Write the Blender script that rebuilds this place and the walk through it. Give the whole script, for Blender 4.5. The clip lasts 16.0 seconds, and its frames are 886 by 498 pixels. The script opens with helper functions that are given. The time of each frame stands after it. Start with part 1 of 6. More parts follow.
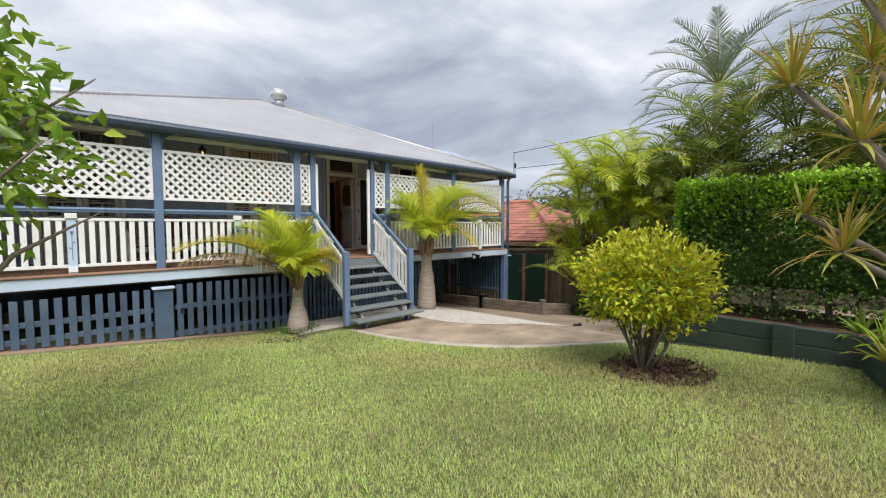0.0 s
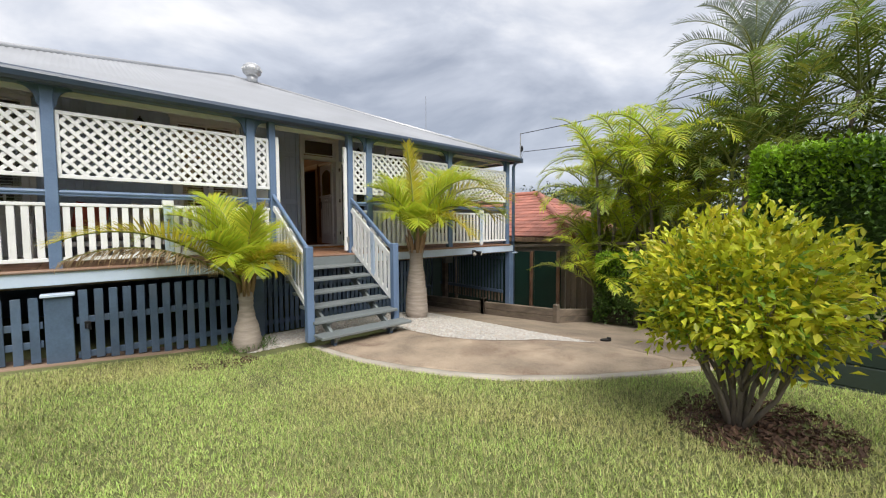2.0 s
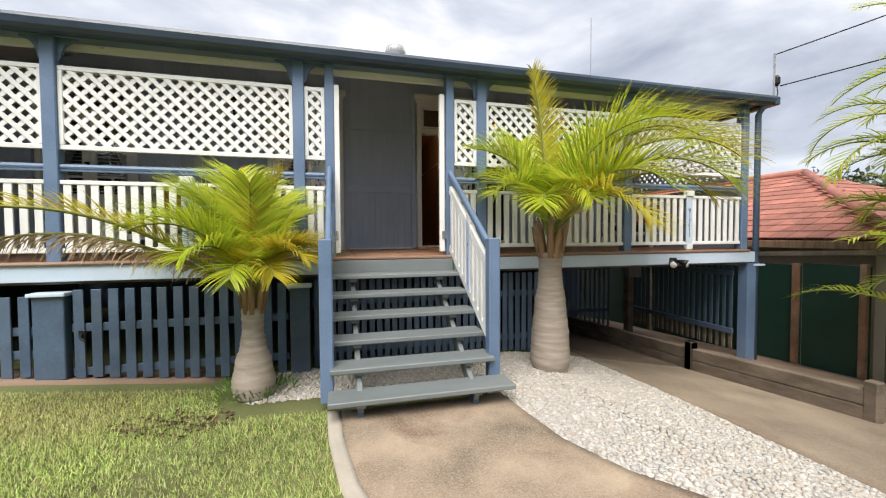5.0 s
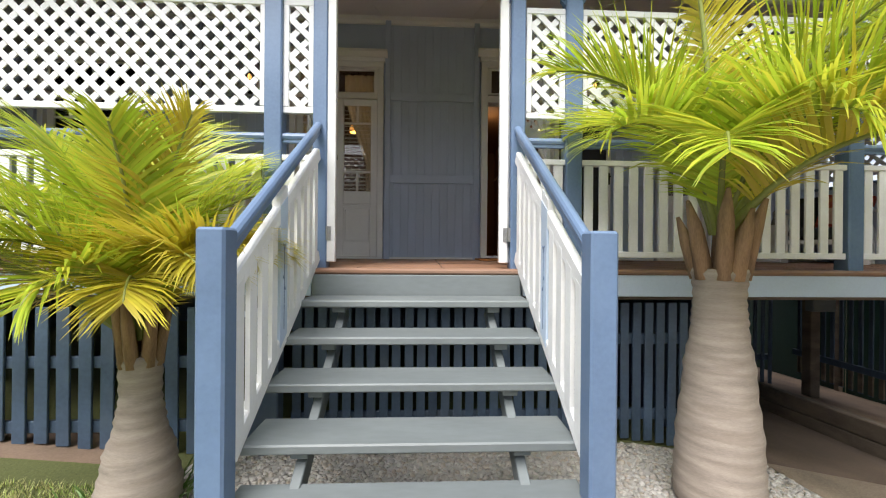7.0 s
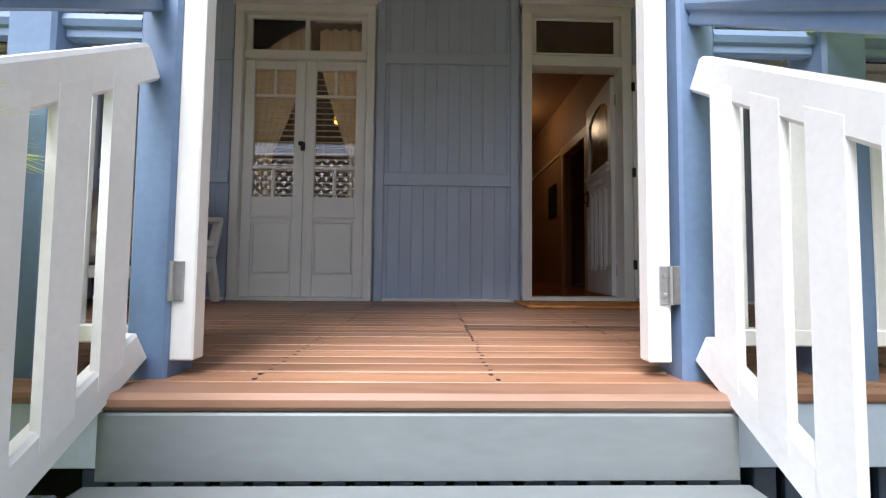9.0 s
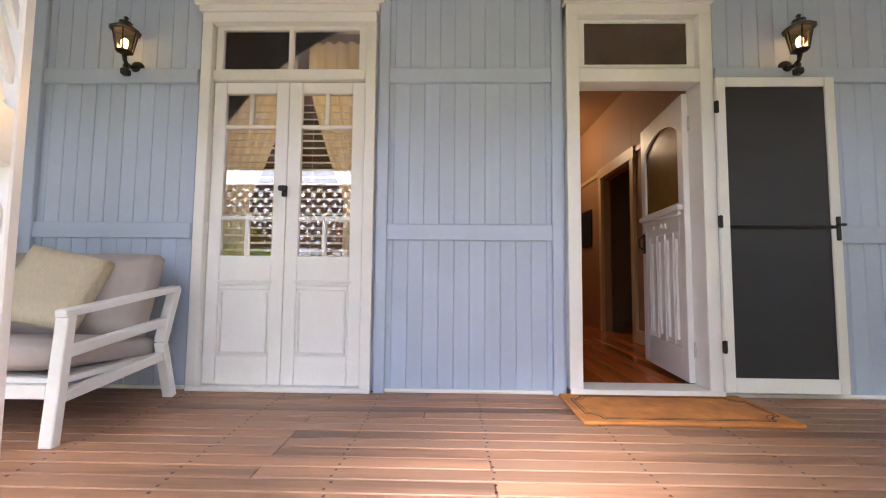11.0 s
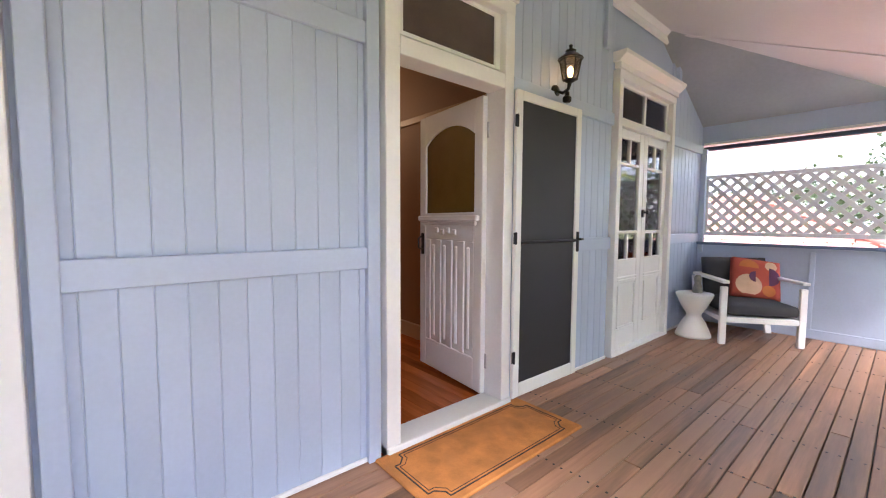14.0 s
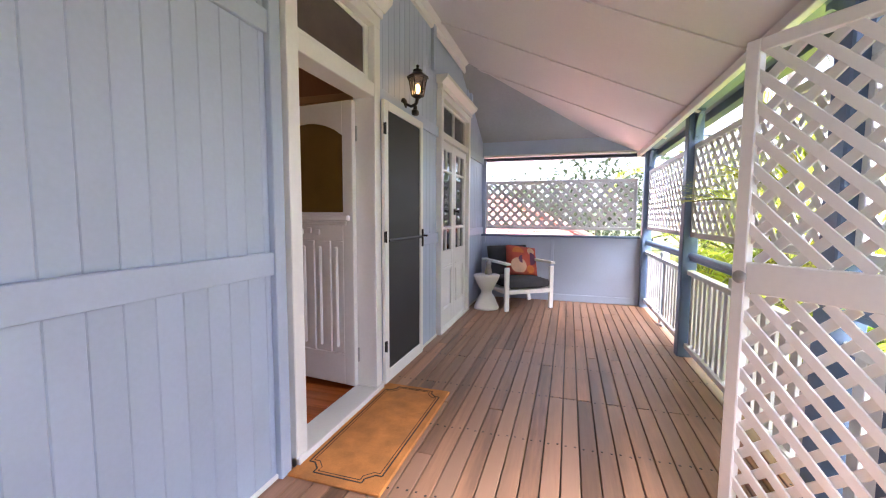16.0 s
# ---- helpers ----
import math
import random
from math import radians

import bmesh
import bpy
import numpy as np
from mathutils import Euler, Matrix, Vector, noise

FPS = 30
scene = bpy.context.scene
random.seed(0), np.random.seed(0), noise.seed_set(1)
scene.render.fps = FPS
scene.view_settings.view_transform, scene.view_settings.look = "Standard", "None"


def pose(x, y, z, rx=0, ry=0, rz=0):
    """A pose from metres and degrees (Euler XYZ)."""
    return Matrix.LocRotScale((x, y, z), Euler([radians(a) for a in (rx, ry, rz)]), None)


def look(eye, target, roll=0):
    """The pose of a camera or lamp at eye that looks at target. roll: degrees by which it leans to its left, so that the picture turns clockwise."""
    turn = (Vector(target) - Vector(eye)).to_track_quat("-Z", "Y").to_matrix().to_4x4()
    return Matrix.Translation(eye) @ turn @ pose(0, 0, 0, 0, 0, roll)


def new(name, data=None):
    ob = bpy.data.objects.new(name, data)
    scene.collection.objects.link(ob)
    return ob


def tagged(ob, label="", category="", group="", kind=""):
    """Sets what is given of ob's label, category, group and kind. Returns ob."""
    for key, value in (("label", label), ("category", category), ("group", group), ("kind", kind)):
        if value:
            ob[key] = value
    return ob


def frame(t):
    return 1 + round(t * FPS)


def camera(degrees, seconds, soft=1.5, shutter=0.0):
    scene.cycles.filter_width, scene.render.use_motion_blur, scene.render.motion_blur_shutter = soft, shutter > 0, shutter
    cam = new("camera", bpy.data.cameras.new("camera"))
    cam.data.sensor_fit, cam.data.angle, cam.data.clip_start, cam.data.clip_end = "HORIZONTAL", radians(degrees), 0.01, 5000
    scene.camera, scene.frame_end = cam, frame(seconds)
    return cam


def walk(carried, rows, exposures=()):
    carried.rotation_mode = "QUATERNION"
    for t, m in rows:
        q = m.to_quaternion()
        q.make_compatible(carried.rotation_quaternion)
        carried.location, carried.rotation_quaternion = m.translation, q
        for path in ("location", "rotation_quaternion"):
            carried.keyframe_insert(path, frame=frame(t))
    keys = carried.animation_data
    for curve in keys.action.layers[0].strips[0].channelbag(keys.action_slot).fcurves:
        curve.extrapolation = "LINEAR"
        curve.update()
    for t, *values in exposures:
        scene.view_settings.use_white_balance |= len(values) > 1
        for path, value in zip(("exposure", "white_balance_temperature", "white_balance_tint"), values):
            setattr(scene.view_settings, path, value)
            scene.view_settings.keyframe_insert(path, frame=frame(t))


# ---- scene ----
cam = camera(95.65, 16.0, 1.15)
PATH = [
    (0, (0.149, -0.083, 1.456), (1.503, 1.385, 1.348), -0.2),
    (0.5, (0.319, 0.091, 1.436), (1.678, 1.554, 1.321), -0.1),
    (1, (0.553, 0.408, 1.394), (1.912, 1.87, 1.274), -0.1),
    (1.5, (0.909, 0.704, 1.344), (2.267, 2.167, 1.226), -0.2),
    (2, (1.35, 1.004, 1.308), (2.699, 2.476, 1.192), -0.3),
    (2.5, (1.795, 1.325, 1.295), (3.108, 2.829, 1.182), -0.3),
    (3, (2.251, 1.578, 1.248), (3.487, 3.147, 1.145), -0.3),
    (3.5, (2.676, 1.883, 1.178), (3.779, 3.549, 1.087), -0.3),
    (4, (3.09, 2.191, 1.15), (4.017, 3.961, 1.062), -0.3),
    (4.5, (3.473, 2.558, 1.092), (4.197, 4.421, 1.016), -0.3),
    (5, (3.789, 2.949, 1.054), (4.303, 4.881, 0.986), -0.3),
    (7.5, (4.502, 5.297, 0.925), (4.569, 7.296, 0.937), 0.6),
    (8, (4.451, 5.799, 0.898), (4.51, 7.798, 0.928), 0.6),
    (8.5, (4.431, 6.262, 0.945), (4.48, 8.26, 1.013), 0.6),
    (9, (4.44, 6.604, 1.097), (4.489, 8.601, 1.195), 0.6),
    (10.2, (4.436, 7.11, 1.425), (4.43, 9.105, 1.535), 0.6),
    (11.5, (4.434, 7.511, 1.626), (4.388, 9.505, 1.765), 0.5),
    (12, (4.445, 7.634, 1.683), (4.496, 9.63, 1.806), 0.4),
    (12.5, (4.391, 7.794, 1.818), (4.664, 9.775, 1.873), 0.4),
    (13, (4.307, 7.938, 1.883), (4.877, 9.855, 1.874), 0.3),
    (13.5, (4.217, 8.139, 1.992), (5.135, 9.914, 1.922), 0.3),
    (14, (4.112, 8.272, 2.03), (5.41, 9.787, 1.894), 0.3),
    (14.5, (4.057, 8.35, 2.067), (5.658, 9.538, 1.898), 0.2),
    (15, (4.058, 8.472, 2.076), (5.859, 9.325, 1.9), 0.3),
    (15.5, (3.944, 8.599, 2.073), (5.83, 9.242, 1.901), 0.4),
    (16, (3.59, 8.705, 2.073), (5.493, 9.3, 1.909), 0.3),
]
EXPOSURES = [(0, 0.2, 6550, 10), (3.0, 0.3, 6600, 10), (5.0, 0.46, 6700, 10), (7.5, 0.88, 6350, 12), (8.5, 1.1, 6150, 14), (9.0, 1.25, 6050, 14), (11.5, 3.3, 6200, 19), (12.4, 3.35, 6150, 19), (13.5, 3.35, 6100, 19), (14.5, 3.38, 6000, 20), (15.3, 3.25, 6050, 20), (16.0, 3.1, 5950, 21)]
walk(cam, [(t, look(eye, target, roll)) for t, eye, target, roll in PATH], EXPOSURES)

# ---- world, sun, exposure ----
SUN_EL, SUN_AZ = radians(55), radians(203)
world = bpy.data.worlds.new("overcast_sky")
scene.world = world
world.use_nodes = True
wn, wl = world.node_tree.nodes, world.node_tree.links
wn.clear()
w_out = wn.new("ShaderNodeOutputWorld")
w_bg = wn.new("ShaderNodeBackground")
w_bg.inputs["Strength"].default_value = 1.0
w_tc = wn.new("ShaderNodeTexCoord")
w_sky = wn.new("ShaderNodeTexSky")
w_sky.sky_type = "NISHITA"
w_sky.sun_disc = False
w_sky.sun_elevation, w_sky.sun_rotation = SUN_EL, SUN_AZ
w_dim = wn.new("ShaderNodeVectorMath")
w_dim.operation = "SCALE"
w_dim.inputs["Scale"].default_value = 0.1
wl.new(w_sky.outputs[0], w_dim.inputs[0])
w_map = wn.new("ShaderNodeMapping")
w_map.inputs["Scale"].default_value = (1.0, 1.0, 2.6)
w_map.inputs["Location"].default_value = (0.35, 0.1, 0.2)
wl.new(w_tc.outputs["Generated"], w_map.inputs[0])
w_n1 = wn.new("ShaderNodeTexNoise")
w_n1.inputs["Scale"].default_value, w_n1.inputs["Detail"].default_value, w_n1.inputs["Roughness"].default_value = 2.1, 7, 0.52
w_n1.inputs["Distortion"].default_value = 0.3
wl.new(w_map.outputs[0], w_n1.inputs["Vector"])
w_ramp = wn.new("ShaderNodeValToRGB")
cr = w_ramp.color_ramp
cr.elements[0].position, cr.elements[0].color = 0.36, (0.36, 0.40, 0.49, 1)
cr.elements[1].position, cr.elements[1].color = 0.66, (1.0, 1.0, 1.02, 1)
e = cr.elements.new(0.5)
e.color = (0.60, 0.64, 0.73, 1)
wl.new(w_n1.outputs["Fac"], w_ramp.inputs[0])
w_mix = wn.new("ShaderNodeMixRGB")
w_mix.inputs[0].default_value = 0.88
wl.new(w_dim.outputs[0], w_mix.inputs[1])
wl.new(w_ramp.outputs[0], w_mix.inputs[2])
wl.new(w_mix.outputs[0], w_bg.inputs["Color"])
wl.new(w_bg.outputs[0], w_out.inputs["Surface"])

sun_data = bpy.data.lights.new("sun", "SUN")
sun_data.energy, sun_data.angle, sun_data.color = 3.7, radians(40), (1.0, 0.96, 0.9)
sun = new("sun", sun_data)
sun.matrix_world = look((0, 0, 0), (-math.sin(SUN_AZ) * math.cos(SUN_EL), -math.cos(SUN_AZ) * math.cos(SUN_EL), -math.sin(SUN_EL)))


def warm_lamp(name, loc, watts, size=0.05, colour=(1.0, 0.62, 0.28)):
    d = bpy.data.lights.new(name, "POINT")
    d.energy, d.shadow_soft_size, d.color = watts, size, colour
    ob = new(name, d)
    ob.location = loc
    return ob


# ---- materials ----
def mat(name, colour, rough=0.6, vary=0.12, scale=3.0, fine=40.0, bump=0.1, metal=0.0, stretch=(1, 1, 1), spot=None, spot_amt=0.4, island=0.0, object_vary=0.0, translucent=0.0, tint=None, spec=0.5, bump_dist=0.004, speck=None):
    """Procedural surface: two scales of variation, optional stains, per-piece variation and relief."""
    m = bpy.data.materials.new(name)
    m.use_nodes = True
    n, l = m.node_tree.nodes, m.node_tree.links
    bsdf = n["Principled BSDF"]
    tc = n.new("ShaderNodeTexCoord")
    info = n.new("ShaderNodeObjectInfo")
    off = n.new("ShaderNodeVectorMath")
    off.operation = "MULTIPLY_ADD"
    off.inputs[1].default_value = (17, 23, 11)
    comb = n.new("ShaderNodeCombineXYZ")
    for i in range(3):
        l.new(info.outputs["Random"], comb.inputs[i])
    l.new(comb.outputs[0], off.inputs[0])
    l.new(tc.outputs["Object"], off.inputs[2])
    mp = n.new("ShaderNodeMapping")
    mp.inputs["Scale"].default_value = stretch
    l.new(off.outputs[0], mp.inputs[0])
    n1 = n.new("ShaderNodeTexNoise")
    n1.inputs["Scale"].default_value, n1.inputs["Detail"].default_value = scale, 5
    n2 = n.new("ShaderNodeTexNoise")
    n2.inputs["Scale"].default_value, n2.inputs["Detail"].default_value = fine, 4
    l.new(mp.outputs[0], n1.inputs["Vector"])
    l.new(mp.outputs[0], n2.inputs["Vector"])
    mx = n.new("ShaderNodeMath")
    mx.operation = "MULTIPLY_ADD"
    mx.inputs[1].default_value = 0.45
    l.new(n2.outputs["Fac"], mx.inputs[0])
    l.new(n1.outputs["Fac"], mx.inputs[2])
    ramp = n.new("ShaderNodeValToRGB")
    r = ramp.color_ramp
    lo = [c * (1 - vary * 1.6) for c in colour]
    hi = [min(1, c * (1 + vary * 1.3)) for c in colour]
    r.elements[0].position, r.elements[0].color = 0.45, (*lo, 1)
    r.elements[1].position, r.elements[1].color = 1.0, (*hi, 1)
    l.new(mx.outputs[0], ramp.inputs[0])
    col = ramp.outputs[0]
    if spot:
        n3 = n.new("ShaderNodeTexNoise")
        n3.inputs["Scale"].default_value, n3.inputs["Detail"].default_value, n3.inputs["Distortion"].default_value = scale * 0.6, 6, 0.6
        l.new(mp.outputs[0], n3.inputs["Vector"])
        rs = n.new("ShaderNodeValToRGB")
        rs.color_ramp.elements[0].position, rs.color_ramp.elements[1].position = 0.5, 0.66
        l.new(n3.outputs["Fac"], rs.inputs[0])
        sm = n.new("ShaderNodeMath")
        sm.operation = "MULTIPLY"
        sm.inputs[1].default_value = spot_amt
        l.new(rs.outputs[0], sm.inputs[0])
        ms = n.new("ShaderNodeMixRGB")
        ms.inputs[2].default_value = (*spot, 1)
        l.new(sm.outputs[0], ms.inputs[0])
        l.new(col, ms.inputs[1])
        col = ms.outputs[0]
    if island or object_vary:
        src = n.new("ShaderNodeNewGeometry").outputs["Random Per Island"] if island else info.outputs["Random"]
        amt = island or object_vary
        hs = n.new("ShaderNodeMapRange")
        hs.inputs["To Min"].default_value, hs.inputs["To Max"].default_value = 1 - amt, 1 + amt
        l.new(src, hs.inputs["Value"])
        sc = n.new("ShaderNodeVectorMath")
        sc.operation = "SCALE"
        l.new(col, sc.inputs[0])
        l.new(hs.outputs[0], sc.inputs["Scale"])
        col = sc.outputs[0]
        if tint:
            mt = n.new("ShaderNodeMixRGB")
            mt.inputs[2].default_value = (*tint, 1)
            pw = n.new("ShaderNodeMath")
            pw.operation = "POWER"
            pw.inputs[1].default_value = 2.2
            fr = n.new("ShaderNodeMath")
            fr.operation = "FRACT"
            ml = n.new("ShaderNodeMath")
            ml.operation = "MULTIPLY"
            ml.inputs[1].default_value = 7.31
            l.new(src, ml.inputs[0])
            l.new(ml.outputs[0], fr.inputs[0])
            l.new(fr.outputs[0], pw.inputs[0])
            l.new(pw.outputs[0], mt.inputs[0])
            l.new(col, mt.inputs[1])
            col = mt.outputs[0]
    if speck:
        vo = n.new("ShaderNodeTexVoronoi")
        vo.inputs["Scale"].default_value = speck[1]
        l.new(mp.outputs[0], vo.inputs["Vector"])
        bw_ = n.new("ShaderNodeSeparateColor")
        l.new(vo.outputs["Color"], bw_.inputs[0])
        sp = n.new("ShaderNodeMapRange")
        sp.inputs["From Min"].default_value, sp.inputs["From Max"].default_value = 0.35, 1.0
        sp.inputs["To Max"].default_value = speck[2]
        l.new(bw_.outputs[0], sp.inputs["Value"])
        mk = n.new("ShaderNodeMixRGB")
        mk.inputs[2].default_value = (*speck[0], 1)
        l.new(sp.outputs[0], mk.inputs[0])
        l.new(col, mk.inputs[1])
        col = mk.outputs[0]
    l.new(col, bsdf.inputs["Base Color"])
    rr = n.new("ShaderNodeMapRange")
    rr.inputs["To Min"].default_value, rr.inputs["To Max"].default_value = max(0.02, rough - 0.1), min(1, rough + 0.1)
    l.new(n1.outputs["Fac"], rr.inputs["Value"])
    l.new(rr.outputs[0], bsdf.inputs["Roughness"])
    bsdf.inputs["Metallic"].default_value = metal
    bsdf.inputs["Specular IOR Level"].default_value = spec
    if bump:
        b = n.new("ShaderNodeBump")
        b.inputs["Strength"].default_value, b.inputs["Distance"].default_value = bump, bump_dist
        l.new(mx.outputs[0], b.inputs["Height"])
        l.new(b.outputs[0], bsdf.inputs["Normal"])
    if translucent:
        tr = n.new("ShaderNodeBsdfTranslucent")
        l.new(col, tr.inputs["Color"])
        ad = n.new("ShaderNodeMixShader")
        ad.inputs[0].default_value = translucent
        l.new(bsdf.outputs[0], ad.inputs[1])
        l.new(tr.outputs[0], ad.inputs[2])
        l.new(ad.outputs[0], n["Material Output"].inputs["Surface"])
    return m


def glass_mat(name, colour=(0.97, 0.98, 0.975), rough=0.02, keep=0.985):
    """Thin window glass: see-through mixed with a mirror gloss by Fresnel."""
    m = bpy.data.materials.new(name)
    m.use_nodes = True
    n, l = m.node_tree.nodes, m.node_tree.links
    n.remove(n["Principled BSDF"])
    tr = n.new("ShaderNodeBsdfTransparent")
    tr.inputs["Color"].default_value = (*[c * keep for c in colour], 1)
    gl = n.new("ShaderNodeBsdfGlossy")
    gl.inputs["Roughness"].default_value = rough
    fr = n.new("ShaderNodeFresnel")
    fr.inputs["IOR"].default_value = 1.75
    mx = n.new("ShaderNodeMixShader")
    l.new(fr.outputs[0], mx.inputs[0])
    l.new(tr.outputs[0], mx.inputs[1])
    l.new(gl.outputs[0], mx.inputs[2])
    l.new(mx.outputs[0], n["Material Output"].inputs["Surface"])
    return m


def glow_mat(name, colour, strength):
    m = bpy.data.materials.new(name)
    m.use_nodes = True
    b = m.node_tree.nodes["Principled BSDF"]
    b.inputs["Base Color"].default_value = (*colour, 1)
    b.inputs["Emission Color"].default_value = (*colour, 1)
    b.inputs["Emission Strength"].default_value = strength
    return m


PALE = mat("pale_blue_paint", (0.44, 0.52, 0.67), 0.45, 0.05, 1.5, 60, 0.08, spot=(0.40, 0.49, 0.62), spot_amt=0.3, object_vary=0.025)
PALE_TRIM = mat("light_blue_trim_paint", (0.50, 0.60, 0.74), 0.45, 0.06, 2, 60, 0.08)
BLUE = mat("mid_blue_paint", (0.125, 0.19, 0.31), 0.4, 0.12, 2.5, 50, 0.12, spot=(0.17, 0.24, 0.36), spot_amt=0.4)
NAVY = mat("dark_blue_paint", (0.062, 0.098, 0.155), 0.5, 0.2, 2.5, 40, 0.15, spot=(0.10, 0.13, 0.17), spot_amt=0.5, object_vary=0.12)
WHITE = mat("white_gloss_paint", (0.80, 0.80, 0.79), 0.35, 0.035, 2.0, 50, 0.06, spot=(0.70, 0.70, 0.68), spot_amt=0.25)
WHITE_OUT = mat("weathered_white_paint", (0.78, 0.785, 0.79), 0.5, 0.06, 3.0, 60, 0.1, spot=(0.58, 0.59, 0.58), spot_amt=0.35)
# white paint, its faint pink standing for light reflected onto the ceiling
CEIL = mat("pink_lit_white_ceiling_paint", (0.78, 0.75, 0.75), 0.5, 0.03, 1.2, 40, 0.04, spot=(0.72, 0.68, 0.68), spot_amt=0.3)
GREY_TREAD = mat("grey_step_paint", (0.165, 0.187, 0.192), 0.5, 0.12, 3, 40, 0.15, stretch=(0.3, 1, 1), spot=(0.22, 0.24, 0.24), spot_amt=0.5)
DECK = mat("oiled_deck_board", (0.31, 0.162, 0.095), 0.45, 0.3, 5, 42, 0.35, stretch=(0.12, 1.6, 1.6), spot=(0.035, 0.024, 0.018), spot_amt=0.6, object_vary=0.16, tint=(0.29, 0.165, 0.105))
DECK_EDGE = mat("deck_nosing_timber", (0.22, 0.12, 0.075), 0.5, 0.3, 4, 40, 0.25, stretch=(0.15, 1, 1), spot=(0.30, 0.22, 0.17), spot_amt=0.6)
ROOF = mat("galvanised_iron", (0.43, 0.44, 0.46), 0.42, 0.08, 1.2, 30, 0.05, metal=0.35, spot=(0.35, 0.36, 0.37), spot_amt=0.5)
GUTTER = mat("dark_blue_gutter_metal", (0.04, 0.06, 0.095), 0.35, 0.15, 2, 40, 0.05)
FLY = mat("black_fly_mesh", (0.022, 0.024, 0.030), 0.6, 0.25, 1.5, 400, 0.25, spot=(0.055, 0.055, 0.06), spot_amt=0.3)
BLACK = mat("black_metal", (0.018, 0.018, 0.02), 0.4, 0.2, 6, 80, 0.1, metal=0.4)
STEEL = mat("zinc_steel", (0.45, 0.45, 0.46), 0.4, 0.15, 8, 80, 0.1, metal=0.9)
HALL_FLOOR = mat("polished_pine_floor", (0.50, 0.13, 0.028), 0.16, 0.25, 3, 30, 0.05, stretch=(1.6, 0.15, 1), object_vary=0.2)
# cream walls; the hall's dim, warm light is put into this brown
HALL_WALL = mat("dim_toned_cream_paint", (0.30, 0.16, 0.07), 0.6, 0.06, 1.5, 40, 0.05)
HALL_TRIM = mat("cream_trim_paint", (0.52, 0.36, 0.19), 0.4, 0.06, 2, 50, 0.05)
# gloom of the unlit rooms is put into this dark brown
ROOM_DARK = mat("darkened_room_wall", (0.10, 0.055, 0.035), 0.7, 0.1, 2, 40, 0.05)
COIR = mat("coir_mat", (0.50, 0.195, 0.048), 0.95, 0.22, 9, 260, 0.7, spot=(0.34, 0.15, 0.05), spot_amt=0.4)
COIR_DARK = mat("dark_coir_border", (0.04, 0.028, 0.022), 0.95, 0.25, 9, 200, 0.5)
CURTAIN = mat("cream_curtain_cloth", (0.74, 0.70, 0.58), 0.85, 0.1, 4, 120, 0.2, translucent=0.45)
BLIND = mat("white_blind_slat", (0.76, 0.74, 0.71), 0.5, 0.06, 6, 60, 0.05)
CHARCOAL = mat("charcoal_outdoor_cloth", (0.045, 0.046, 0.052), 0.9, 0.15, 10, 300, 0.4)
TAUPE = mat("taupe_outdoor_cloth", (0.43, 0.38, 0.36), 0.9, 0.08, 8, 280, 0.35)
POWDER = mat("white_powdercoat", (0.80, 0.80, 0.80), 0.4, 0.03, 6, 60, 0.03)
PLASTIC = mat("white_plastic", (0.82, 0.81, 0.80), 0.35, 0.02, 6, 60, 0.02)
AMBER = mat("amber_frosted_glass", (0.16, 0.10, 0.025), 0.2, 0.1, 5, 140, 0.2)
FROST = mat("brown_frosted_glass", (0.085, 0.062, 0.05), 0.18, 0.15, 6, 160, 0.25)
GLASS = glass_mat("window_glass")
LAMP_GLASS = glass_mat("lantern_glass", (1.0, 0.9, 0.7), 0.1, 0.95)
GLOW = glow_mat("lit_bulb", (1.0, 0.60, 0.20), 1.6)
SHADE_GLOW = glow_mat("lit_amber_shade", (1.0, 0.45, 0.10), 0.45)
SOIL = mat("lawn_soil", (0.13, 0.145, 0.05), 0.95, 0.3, 0.8, 60, 0.6, spot=(0.20, 0.165, 0.085), spot_amt=0.5, bump_dist=0.02)
BLADE = mat("grass_blade", (0.36, 0.50, 0.13), 0.7, 0.3, 0.55, 3, 0.0, island=0.8, tint=(0.62, 0.55, 0.28), translucent=0.3, spot=(0.50, 0.43, 0.20), spot_amt=0.5)
CONC = mat("exposed_aggregate_concrete", (0.30, 0.23, 0.165), 0.85, 0.34, 2.6, 110, 0.8, spot=(0.165, 0.105, 0.07), spot_amt=0.9, bump_dist=0.005, speck=((0.46, 0.39, 0.31), 120, 0.4))
CONC_EDGE = mat("plain_concrete_edge", (0.42, 0.38, 0.32), 0.85, 0.12, 3, 90, 0.3, spot=(0.26, 0.22, 0.17), spot_amt=0.5)
DRIVE = mat("driveway_concrete", (0.25, 0.195, 0.145), 0.85, 0.3, 1.6, 110, 0.7, spot=(0.18, 0.13, 0.09), spot_amt=0.6, speck=((0.38, 0.32, 0.25), 110, 0.35))
PEBBLE = mat("white_pebble", (0.46, 0.445, 0.42), 0.7, 0.1, 20, 120, 0.2, island=0.22, tint=(0.42, 0.36, 0.30))
MULCH = mat("brown_leaf_mulch", (0.10, 0.055, 0.035), 0.95, 0.3, 8, 120, 0.6, island=0.4)
# dirt colour darkened to carry the shade below the house
SHADED_DIRT = mat("shaded_underhouse_dirt", (0.095, 0.068, 0.05), 0.95, 0.25, 2, 70, 0.5)
DIRT = mat("bare_dirt", (0.23, 0.16, 0.115), 0.95, 0.2, 2, 70, 0.5)
SLEEPER = mat("weathered_sleeper", (0.16, 0.125, 0.095), 0.85, 0.3, 3, 50, 0.5, stretch=(1, 1, 3), spot=(0.08, 0.065, 0.05), spot_amt=0.6)
